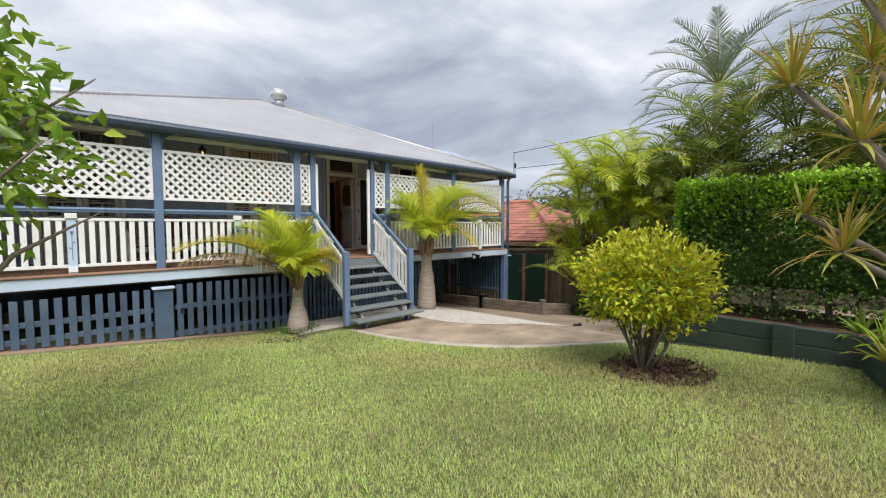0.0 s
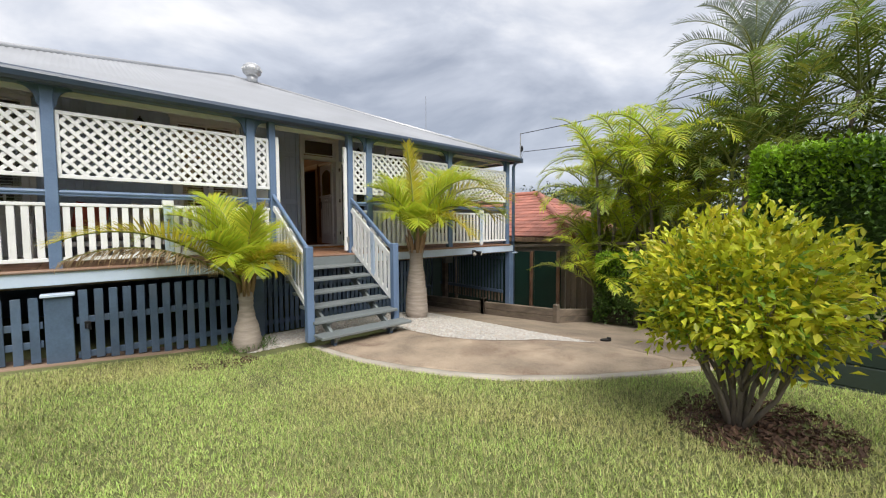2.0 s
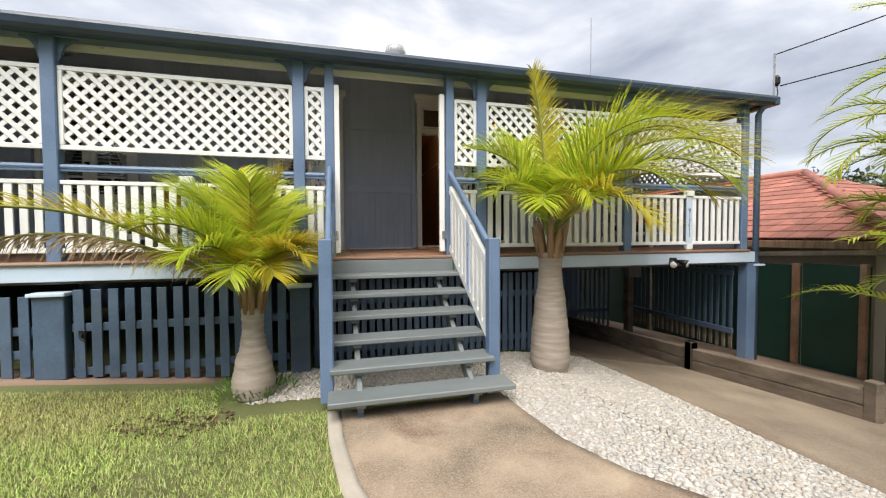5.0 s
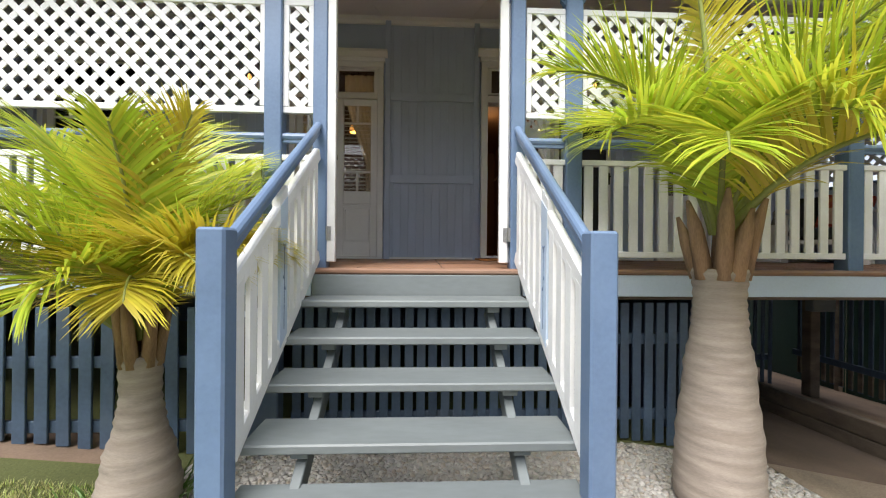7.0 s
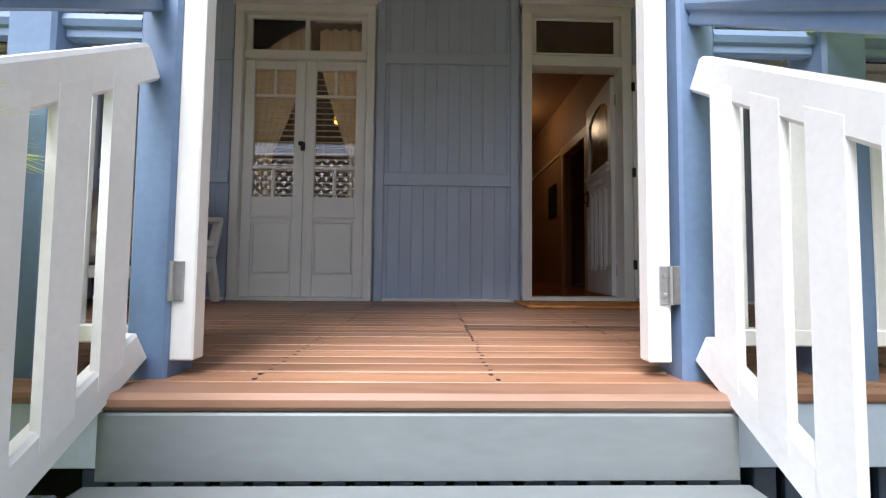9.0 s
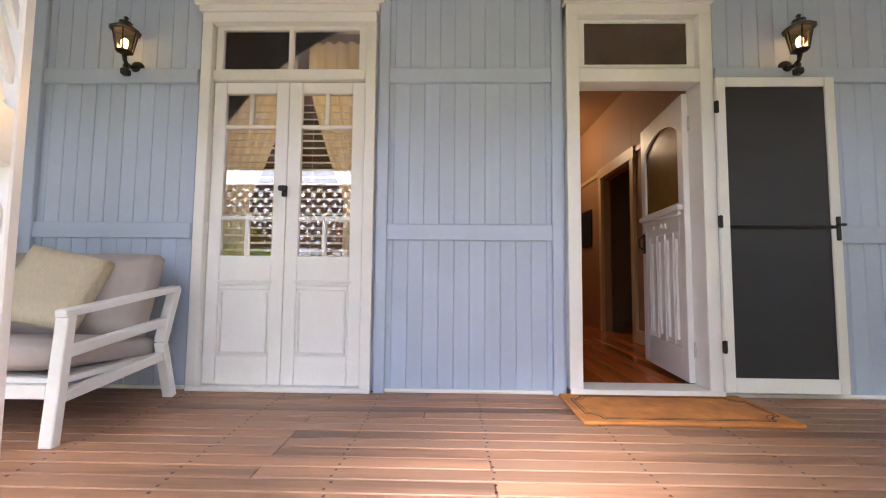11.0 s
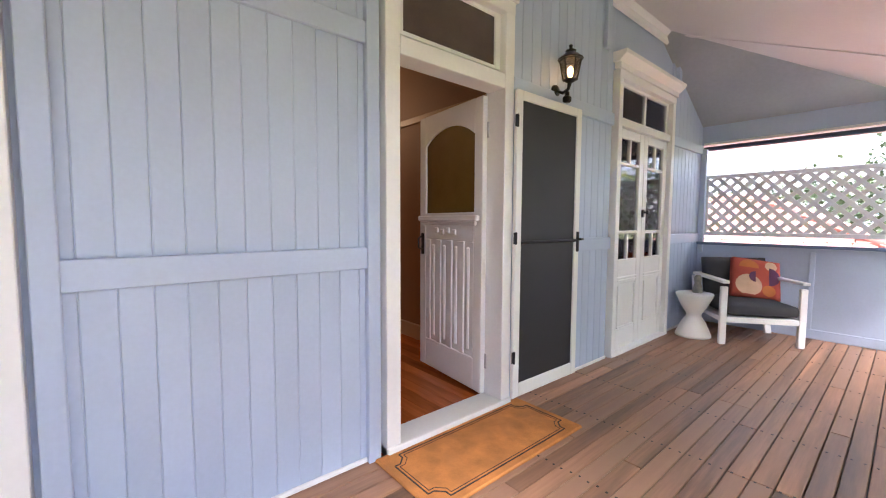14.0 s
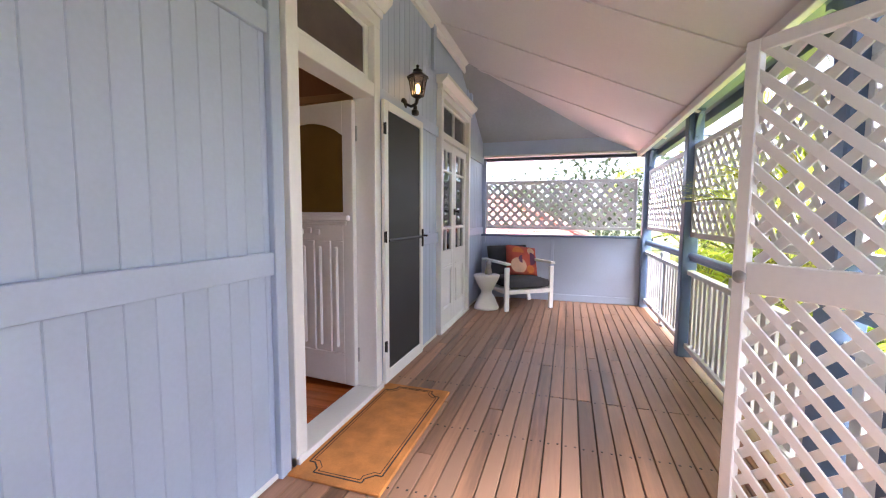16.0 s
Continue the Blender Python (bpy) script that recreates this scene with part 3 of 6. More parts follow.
part("gutter_return", Geo().span((CX - 0.01, EAVE_Y - 0.1, EAVE_Z - 0.12), (CX + 0.09, 20, EAVE_Z), 0.01), GUTTER, roof)
part("barge_soffit", Geo().span((END + 0.1, 7.55, EAVE_Z - 0.06), (CX, 20, EAVE_Z - 0.045), 0.002), GUTTER, roof)

# deck structure
structure("fascia", Geo().span((LEFT, FRONT - 0.055, 0.63), (3.70, FRONT - 0.015, 0.785)).span((5.15, FRONT - 0.055, 0.63), (END + 0.1, FRONT - 0.015, 0.785)), PALE_TRIM, "light blue fascia board under the deck", "trim")
structure("fascia_side", Geo().span((END + 0.06, FRONT, 0.63), (END + 0.1, WALL + 0.1, 0.785)), PALE_TRIM, "light blue fascia board on the end", "trim")
structure("deck_joists", Geo().span((LEFT, 7.64, 0.60), (END, 7.72, 0.785)).span((LEFT, 8.9, 0.60), (END, 8.98, 0.785)).span((LEFT, WALL - 0.1, 0.60), (END, WALL, 0.785)), SLEEPER, "dark timber bearers under the deck", "beam")

# ---- under-house battens ----
structure("wall_under_back", Geo().span((LEFT, 12.4, -1.6), (END + 0.3, 12.5, DK), 0.002), NAVY, "dark wall at the back of the under-house space", "wall")
structure("wall_under_left", Geo().span((6.55, 7.75, -1.6), (6.63, 12.5, 0.62), 0.002), NAVY, "dark partition beside the driveway", "wall")
structure("wall_under_side", Geo().span((LEFT - 0.05, 7.7, -1.0), (LEFT, 12.4, 0.62), 0.002), NAVY, "dark side of the under-house space", "wall")
structure("underfloor", Geo().span((LEFT, WALL, 0.70), (END, 12.5, 0.78), 0.002), SLEEPER, "dark floor of the house from below", "floor")

battens = {}


def batten_mesh(w, h, pointed=False):
    k = (w, round(h, 2))
    if k not in battens:
        battens[k] = Geo().box((0, 0, h / 2), (w, 0.019, h), 0.003).mesh("batten", NAVY)
    return battens[k]


def batten_run(label, x0, x1, y, top, step, w, rails, foot=None):
    t = thing("batten_screen", label, "fence", pose(x0, y, 0), "under-house screens")
    for r in rails:
        part("rail", Geo().span((0, 0.012, r - 0.04), (x1 - x0, 0.045, r + 0.04)), NAVY, t)
    n = int((x1 - x0) / step)
    for i in range(n):
        x = (i + 0.5) * (x1 - x0) / n
        z0 = (ground_z(x0 + x, y) if foot is None else foot) + 0.015
        h = round((top - z0) / 0.02) * 0.02
        part("batten", batten_mesh(w, h), NAVY, t, at=pose(x, 0, top - h, 0, random.uniform(-0.35, 0.35), 0))
    return t


BY = FRONT - 0.06
batten_run("dark blue spaced vertical battens below the verandah", -1.1, 1.03, BY, 0.50, 0.137, 0.083, (0.17, -0.05))
batten_run("dark blue spaced vertical battens below the verandah", 1.32, 3.28, BY, 0.55, 0.137, 0.085, (0.18, -0.25))
batten_run("dark blue close-set battens behind the steps", 3.52, 6.62, BY + 0.14, 0.57, 0.088, 0.062, (0.30, -0.26))


def stump(x, w, label):
    t = thing("base_post", label, "post", pose(x, BY - 0.06, ground_z(x, 7.5)), "base posts")
    h = 0.50 - ground_z(x, 7.5)
    part("shaft", Geo().box((0, 0.07, h / 2), (w, 0.12, h), 0.008), NAVY, t)
    part("cap", Geo().box((0, 0.06, h + 0.015), (w + 0.05, 0.17, 0.035), 0.006), PALE_TRIM, t, "light blue cap board")


stump(1.17, 0.25, "broad dark blue boxed post with pale cap")
stump(3.40, 0.20, "dark blue boxed post beside the palm")

# batten walls and posts in the carport opening
batten_run("dark slatted screen at the back of the carport", 6.65, 9.45, 10.3, 0.60, 0.11, 0.05, (0.35, -0.55), -0.95)
side = thing("batten_screen", "dark slatted side screen with pale lower ends", "fence", pose(9.72, 7.75, 0, 0, 0, 90), "under-house screens")
for r in (0.45, -0.45):
    part("rail", Geo().span((0, 0.012, r - 0.04), (2.5, 0.045, r + 0.04)), NAVY, side)
for i in range(22):
    part("batten", batten_mesh(0.05, 1.30), NAVY, side, at=pose(0.06 + i * 0.113, 0, -0.74))
    part("batten_foot", Geo().box((0.06 + i * 0.113, 0, -0.60), (0.052, 0.024, 0.26)), SLEEPER, side)
pst = thing("carport_post", "dark timber post with a grey meter box", "post", pose(9.45, 9.75, -1.0))
part("shaft", Geo().box((0, 0, 0.8), (0.13, 0.13, 1.6), 0.008), SLEEPER, pst)
part("box", Geo().box((0.0, -0.12, 1.38), (0.30, 0.12, 0.34), 0.01), GREY_TREAD, pst, "grey box under the floor")
ep = thing("corner_post", "blue corner post of the house with downpipe", "post", pose(9.84, 7.66, ground_z(9.84, 7.66) - 0.05))
eh = 0.66 - ground_z(9.84, 7.66)
part("shaft", Geo().box((0, 0, eh / 2), (0.17, 0.15, eh), 0.006), BLUE, ep)
part("downpipe", Geo().tube([(0.135, -0.02, 0.0), (0.135, -0.02, 3.92), (0.135, -0.09, 4.02), (0.135, -0.19, 4.06)], 0.042, 12), BLUE, ep, "blue metal downpipe", True)
part("bracket", Geo().box((0.14, 0.0, eh - 0.03), (0.22, 0.17, 0.03)), PALE_TRIM, ep)


# ---- verandah posts, rails, lattice ----
def bracket_outline(w, h):
    pts = [(0, 0), (w, 0), (w, -0.03)]
    for i in range(9):
        a = math.pi / 2 * i / 8
        pts.append((0.03 + (w - 0.03) * (1 - math.sin(a)) * 0.95, -0.03 - (h - 0.06) * (1 - math.cos(a))))
    pts += [(0.025, -h + 0.03), (0.0, -h)]
    return pts


def verandah_post(x, brackets, w=0.12, top=2.97):
    t = thing("verandah_post", "square blue-painted timber verandah post" + (" with curved fretwork brackets" if brackets else ""), "post", pose(x, FRONT + 0.06, DK), "verandah posts")
    h = top - DK
    part("shaft", Geo().box((0, 0, h / 2 - 0.03), (w, 0.12, h + 0.06), 0.008), BLUE, t)
    for s in brackets:
        o = [(s * (u + w / 2), v + h - 0.0) for u, v in bracket_outline(0.17, 0.24)]
        part("bracket", Geo().prism(o if s > 0 else o[::-1], 1, -0.016, 0.016), BLUE, t)
    return t


POSTS = {-1.03: (-1, 1), 1.17: (-1, 1), 3.41: (-1, 1), 3.735: (), 5.13: (), 5.535: (-1, 1), 7.66: (-1, 1), 9.73: (-1,)}
for x, br in POSTS.items():
    verandah_post(x, br, 0.12 if br else 0.10)


def lath_segments(x0, x1, z0, z1, step, sign):
    c = (x0 + z0 if sign > 0 else x0 - z1) - step
    hi = x1 + z1 if sign > 0 else x1 - z0
    while c < hi:
        c += step
        pts = []
        for x in (x0, x1):
            z = (c - x) * sign if sign > 0 else x - c
            if z0 <= z <= z1:
                pts.append((x, z))
        for z in (z0, z1):
            x = c - z if sign > 0 else c + z
            if x0 < x < x1:
                pts.append((x, z))
        if len(pts) >= 2 and (Vector(pts[0]) - Vector(pts[1])).length > 0.06:
            yield pts[0], pts[1]


def lattice(t, w, z0, z1, step=0.135, lath=0.044, rails=((0.0, 0.045),), y=0.0):
    """White diagonal laths in two layers within a frame, in the panel's own x and z."""
    for sign, dy in ((1, -0.006), (-1, 0.006)):
        for a, b in lath_segments(0.02, w - 0.02, z0 + 0.02, z1 - 0.02, step, sign):
            part("slat", Geo().beam((a[0], y + dy, a[1]), (b[0], y + dy, b[1]), lath, 0.010, 0.002, (0, 1, 0)), WHITE_OUT, t)
    for zc in (z0 + 0.0225, z1 - 0.0225):
        part("frame_rail", Geo().box((w / 2, y, zc), (w, 0.034, 0.045)), WHITE_OUT, t)
    for xc in (0.02, w - 0.02):
        part("frame_stile", Geo().box((xc, y - 0.001, (z0 + z1) / 2), (0.04, 0.036, z1 - z0 - 0.09)), WHITE_OUT, t)


def lattice_bay(x0, x1):
    t = thing("lattice_screen", "white diagonal timber lattice screen between verandah posts", "screen", pose(x0, FRONT + 0.05, DK), "lattice screens")
    lattice(t, x1 - x0, 1.90 - DK, 2.70 - DK)


def balustrade(x0, x1, mid=None):
    t = thing("balustrade", "white timber balustrade with flat pickets" + (" and a pale blue carved picket" if mid else ""), "railing", pose(x0, FRONT + 0.045, DK), "verandah balustrades")
    w = x1 - x0
    part("top_rail", Geo().box((w / 2, 0, 0.765), (w, 0.06, 0.04)), WHITE_OUT, t)
    part("bottom_rail", Geo().box((w / 2, 0, 0.105), (w, 0.05, 0.045)), WHITE_OUT, t)
    n = max(1, round(w / 0.113))
    for i in range(n):
        x = (i + 0.5) * w / n
        if mid and abs(x0 + x - mid) < 0.085:
            continue
        part("picket", PICKET, WHITE_OUT, t, at=pose(x, -0.012, 0.10))
    if mid:
        p = part("carved_picket", Geo().box((mid - x0, -0.025, 0.40), (0.105, 0.022, 0.86), 0.005), PALE_TRIM, t, "light blue picket with carved flower stem")
        part("motif", Geo().box((mid - x0, -0.0385, 0.37), (0.007, 0.006, 0.36)).box((mid - x0 - 0.02, -0.0385, 0.36), (0.03, 0.006, 0.012), 0.002, Matrix.Rotation(0.6, 3, "Y")).box((mid - x0 + 0.02, -0.0385, 0.44), (0.03, 0.006, 0.012), 0.002, Matrix.Rotation(-0.6, 3, "Y")).prism([(mid - x0 - 0.025, 0.60), (mid - x0 + 0.025, 0.60), (mid - x0 + 0.005, 0.55), (mid - x0 - 0.005, 0.55)], 1, -0.0415, -0.0355), BLUE, p)
        part("foot_block", Geo().box((mid - x0, -0.02, 0.055), (0.10, 0.06, 0.075)), WHITE_OUT, t)
        part("cap_block", Geo().box((mid - x0, -0.02, 0.815), (0.13, 0.07, 0.075)), WHITE_OUT, t)
    part("handrail", Geo().tube([(0, 0.0, 0.915), (w, 0.0, 0.915)], 0.028, 10).box((w / 2, 0.0, 0.885), (w, 0.03, 0.03)), BLUE, t, "rounded blue handrail")


PICKET = Geo().box((0, 0, 0.325), (0.066, 0.020, 0.65), 0.003).mesh("picket", WHITE_OUT)
XS = sorted(POSTS)
for a, b, mid in [(-1.03, 1.17, 0.14), (1.17, 3.41, 2.31), (3.41, 3.735, None), (5.13, 5.535, None), (5.535, 7.66, 6.62), (7.66, 9.73, 8.71)]:
    lattice_bay(a + 0.06, b - 0.06 + (0.01 if b == 3.735 else 0))
    balustrade(a + 0.06, b - 0.06, mid)
es = thing("lattice_screen", "white lattice screen in the end opening", "screen", pose(END + 0.05, 7.80, DK, 0, 0, 90), "lattice screens")
lattice(es, 2.16, 1.88 - DK, 2.61 - DK)


def gate(name_label, hinge, free, lock):
    d = Vector(free) - Vector(hinge)
    t = thing("lattice_gate", name_label, "gate", pose(hinge[0], hinge[1], DK + 0.04, 0, 0, math.degrees(math.atan2(d.y, d.x))), "verandah gates")
    w, h = d.length, 1.88
    for sign, dy in ((1, -0.008), (-1, 0.008)):
        for z0, z1 in ((0.04, 0.92), (1.04, h - 0.04)):
            for a, b in lath_segments(0.03, w - 0.03, z0, z1, 0.115, sign):
                part("slat", Geo().beam((a[0], dy, a[1]), (b[0], dy, b[1]), 0.036, 0.012, 0.002, (0, 1, 0)), WHITE, t)
    for xc in (0.025, w - 0.025):
        part("stile", Geo().box((xc, 0, h / 2), (0.05, 0.045, h)), WHITE, t)
    for zc, hh in ((0.025, 0.05), (h - 0.025, 0.05), (0.98, 0.12)):
        part("rail", Geo().box((w / 2, 0, zc), (w - 0.1, 0.04, hh)), WHITE, t)
    if lock:
        k = part("lock", Geo().lathe([(0.0, -0.03), (0.022, -0.03), (0.026, -0.024), (0.026, 0.03), (0.0, 0.03)], 20), STEEL, t, "round metal lock", True, pose(w - 0.03, 0, 0.98, 90, 0, 0))
        part("keyhole", Geo().box((0, 0, 0.033), (0.004, 0.014, 0.004), 0.001), BLACK, k)
    sd_ = 1 if lock else -1
    part("hinge_jamb", Geo().box((0, 0, h / 2), (0.06, 0.05, h)), WHITE, t, "", False, t.matrix_basis.inverted() @ pose(hinge[0] - sd_ * 0.024, hinge[1] - 0.03, DK + 0.04))
    part("jamb_hinge", Geo().box((0, 0, 0.20), (0.055, 0.008, 0.10), 0.002).tube([(0, -0.006, 0.15), (0, -0.006, 0.25)], 0.007, 8).box((-0.016, -0.006, 0.225), (0.01, 0.004, 0.01)).box((-0.016, -0.006, 0.175), (0.01, 0.004, 0.01)), STEEL, t, "galvanised butt hinge", False, t.matrix_basis.inverted() @ pose(hinge[0] + sd_ * 0.0, hinge[1] - 0.058, DK + 0.04))
    hg = part("hinge", Geo().box((0.02, -0.026, 0.19), (0.075, 0.006, 0.09), 0.002).box((-0.02, -0.026, 0.19), (0.03, 0.006, 0.09), 0.002).tube([(-0.004, -0.03, 0.145), (-0.004, -0.03, 0.235)], 0.007, 8), STEEL, t, "galvanised butt hinge")
    part("screw", Geo().box((0.025, -0.031, 0.215), (0.012, 0.004, 0.012)).box((0.025, -0.031, 0.165), (0.012, 0.004, 0.012)), BLACK, hg)


gate("white lattice gate leaf swung open onto the verandah", (5.054, 7.69), (5.475, 8.06), True)
gate("white lattice gate leaf folded back against the railing", (3.787, 7.69), (3.50, 8.19), False)

# ---- steps ----
RISE, GO, Y0, CX_ST = 0.164, 0.25, 5.95, 4.425
gz = ground_z(CX_ST, 6.1)
steps = thing("front_steps", "grey-painted open timber steps up to the verandah", "stairs", pose(CX_ST, Y0, gz))
for i in range(6):
    zt = -0.175 + RISE * i - gz
    dx, wide = (0.035, 0.75) if i == 0 else (0.0, 0.70)
    part("tread", Geo().box((dx, i * GO + 0.135, zt - 0.021), (wide * 2, 0.27, 0.042), 0.007), GREY_TREAD, steps)
for sx in (-0.47, 0.47):
    part("stringer", Geo().beam((sx, 0.10, -0.30 - gz), (sx, 1.50, 0.555 - gz), 0.045, 0.10), GREY_TREAD, steps)
    part("foot", Geo().box((sx, 0.16, (-0.225 - gz) / 2), (0.05, 0.11, -0.225 - gz), 0.006), NAVY, steps)
    for i in range(6):
        part("cleat", Geo().box((sx, i * GO + 0.135, -0.175 + RISE * i - gz - 0.06), (0.075, 0.19, 0.036), 0.005), GREY_TREAD, steps)
part("top_riser", Geo().span((-0.70, 1.545, 0.635 - gz), (0.70, 1.575, DK - 0.04 - gz)), GREY_TREAD, steps)


def carved_outline(y0, y1, k, h0, h1):
    """A sloped picket's four corners in y and z."""
    return [(y0, h0 + k * y0), (y1, h0 + k * y1), (y1, h1 + k * y1), (y0, h1 + k * y0)]


def stair_side(s):
    x = CX_ST + s * 0.70
    t = thing("stair_railing", "white-picketed stair railing with blue handrail and newel", "railing", pose(x, 0, 0), "stair railings")
    zb = -0.30
    part("newel", Geo().box((s * 0.022, 6.317, (zb + 1.03) / 2), (0.106, 0.106, 1.03 - zb), 0.010), BLUE, t, "square blue newel post")
    y0, y1 = 6.37, 7.60
    k = 0.655
    part("handrail", Geo().tube([(0, y0 - 0.01, 0.982), (0, y1 + 0.02, 0.982 + k * (y1 + 0.03 - y0))], 0.027, 12).beam((0, y0, 0.950), (0, y1 + 0.02, 0.950 + k * (y1 + 0.02 - y0)), 0.034, 0.036, 0.005), BLUE, t, "rounded blue handrail with a narrow underside")
    part("top_rail", Geo().beam((0, y0, 0.80), (0, y1, 0.80 + k * (y1 - y0)), 0.042, 0.085, 0.008), WHITE_OUT, t)
    part("bottom_rail", Geo().beam((0, y0, 0.145), (0, y1, 0.150 + 0.615 * (y1 - y0)), 0.042, 0.085, 0.008), WHITE_OUT, t)
    for i in range(10):
        y = y0 + 0.045 + i * 0.121
        z0, z1 = 0.15 + 0.62 * (y - y0), 0.79 + k * (y - y0)
        if i == 4:
            p = part("carved_picket", Geo().prism(carved_outline(y - 0.05, y + 0.05, 0.63, z0 - 0.63 * y - 0.0, z1 - 0.63 * y + 0.06), 0, -s * 0.012 - 0.011, -s * 0.012 + 0.011), PALE_TRIM, t, "light blue picket with carved flower stem")
            part("cap_block", Geo().prism(carved_outline(y - 0.055, y + 0.055, 0.655, z1 - 0.655 * y + 0.02, z1 - 0.655 * y + 0.115), 0, -0.02, 0.02), WHITE_OUT, t)
            for sd in (-1, 1):
                xm = -s * 0.012 + sd * 0.0125
                g = Geo().box((xm, y, (z0 + z1) / 2 - 0.07), (0.003, 0.004, 0.40), 0.001)
                g.box((xm, y - 0.010, z0 + 0.33), (0.003, 0.020, 0.008), 0.001, Matrix.Rotation(0.9, 3, "X"))
                g.box((xm, y + 0.010, z0 + 0.27), (0.003, 0.020, 0.008), 0.001, Matrix.Rotation(-0.9, 3, "X"))
                g.prism([(y - 0.017, z0 + 0.50), (y - 0.008, z0 + 0.492), (y, z0 + 0.497), (y + 0.008, z0 + 0.492), (y + 0.017, z0 + 0.50), (y + 0.004, z0 + 0.46), (y - 0.004, z0 + 0.46)][::-1], 0, xm - 0.0015, xm + 0.0015)
                part("motif", g, BLUE, p, "routed flower motif")
        else:
            part("picket", Geo().prism(carved_outline(y - 0.034, y + 0.034, 0.63, z0 - 0.63 * y, z1 - 0.63 * y), 0, -s * 0.012 - 0.010, -s * 0.012 + 0.010), WHITE_OUT, t)


stair_side(1)
stair_side(-1)


# ---- wall boards, studs and belts ----
def vj_boards(x0, x1):
    n = max(1, round((x1 - x0) / 0.104))
    w = (x1 - x0) / n
    key = round(w, 4)
    if key not in VJ:
        g = Geo()
        g.prism([(-w / 2, 0.0), (-w / 2, -0.0125), (-w / 2 + 0.004, -0.017), (w / 2 - 0.004, -0.017), (w / 2, -0.012), (w / 2, 0.0)], 2, 0.0, 3.12)
        VJ[key] = g.mesh("board", PALE)
    for i in range(n):
        part("board", VJ[key], PALE, wall_front, at=pose(x0 + (i + 0.5) * w, WALL + 0.0185, DK))


VJ = {}
SOLID = [(LEFT, -0.36), (0.98, 2.71), (3.95, 5.16), (6.17, 7.50), (8.805, END)]


def belt(x0, x1, z0, z1, d=0.022):
    structure("belt_rail", Geo().span((x0, WALL - d, z0), (x1, WALL + 0.002, z1)), PALE, "pale blue horizontal belt rail on the wall", "trim")


for a, b in SOLID:
    belt(a, b, 1.80, 1.905)
    belt(a, b, 2.86, 2.96)
    structure("baseboard", Geo().span((a, WALL - 0.012, DK), (b, WALL + 0.002, DK + 0.025)), WHITE, "thin white strip at the foot of the wall", "trim")
for x in (-0.40, 1.61, 3.98, 5.125, 7.35, 8.90):
    structure("stud", Geo().span((x - 0.035, WALL - 0.034, DK if x not in (7.35, 8.90) else 3.46), (x + 0.035, WALL + 0.002, 3.88)), PALE, "pale blue exposed wall stud", "trim")


# ---- doors ----
def architrave(t, x0, x1, top, w=0.07, head=True):
    for x in (x0, x1 - w):
        part("jamb", Geo().span((x, -0.045, 0), (x + w, 0.10, top)), WHITE, t)
    part("head", Geo().span((x0, -0.047, top), (x1, 0.10, top + 0.07)), WHITE, t)
    if head:
        part("cornice_head", Geo().span((x0 - 0.02, -0.06, top + 0.07), (x1 + 0.02, 0.0, top + 0.12)).prism([(-0.06, top + 0.12), (-0.115, top + 0.17), (-0.12, top + 0.20), (0.0, top + 0.20), (0.0, top + 0.12)], 0, x0 - 0.05, x1 + 0.05), WHITE, t, "moulded white door hood")


def frame_panel(name, parent, x0, x1, z0, z1, bars_v, bars_h, y, d, stile, material):
    """A leaf: stiles, rails and bars around open lights."""
    g = Geo()
    g.span((x0, y - d / 2, z0), (x0 + stile, y + d / 2, z1)).span((x1 - stile, y - d / 2, z0), (x1, y + d / 2, z1))
    for a, b in bars_h:
        g.span((x0 + stile, y - d / 2 + 0.002, a), (x1 - stile, y + d / 2 - 0.002, b), 0.005)
    for a, b, za, zb in bars_v:
        g.span((a, y - d / 2 + 0.004, za), (b, y + d / 2 - 0.004, zb), 0.004)
    return part(name, g, material, parent)


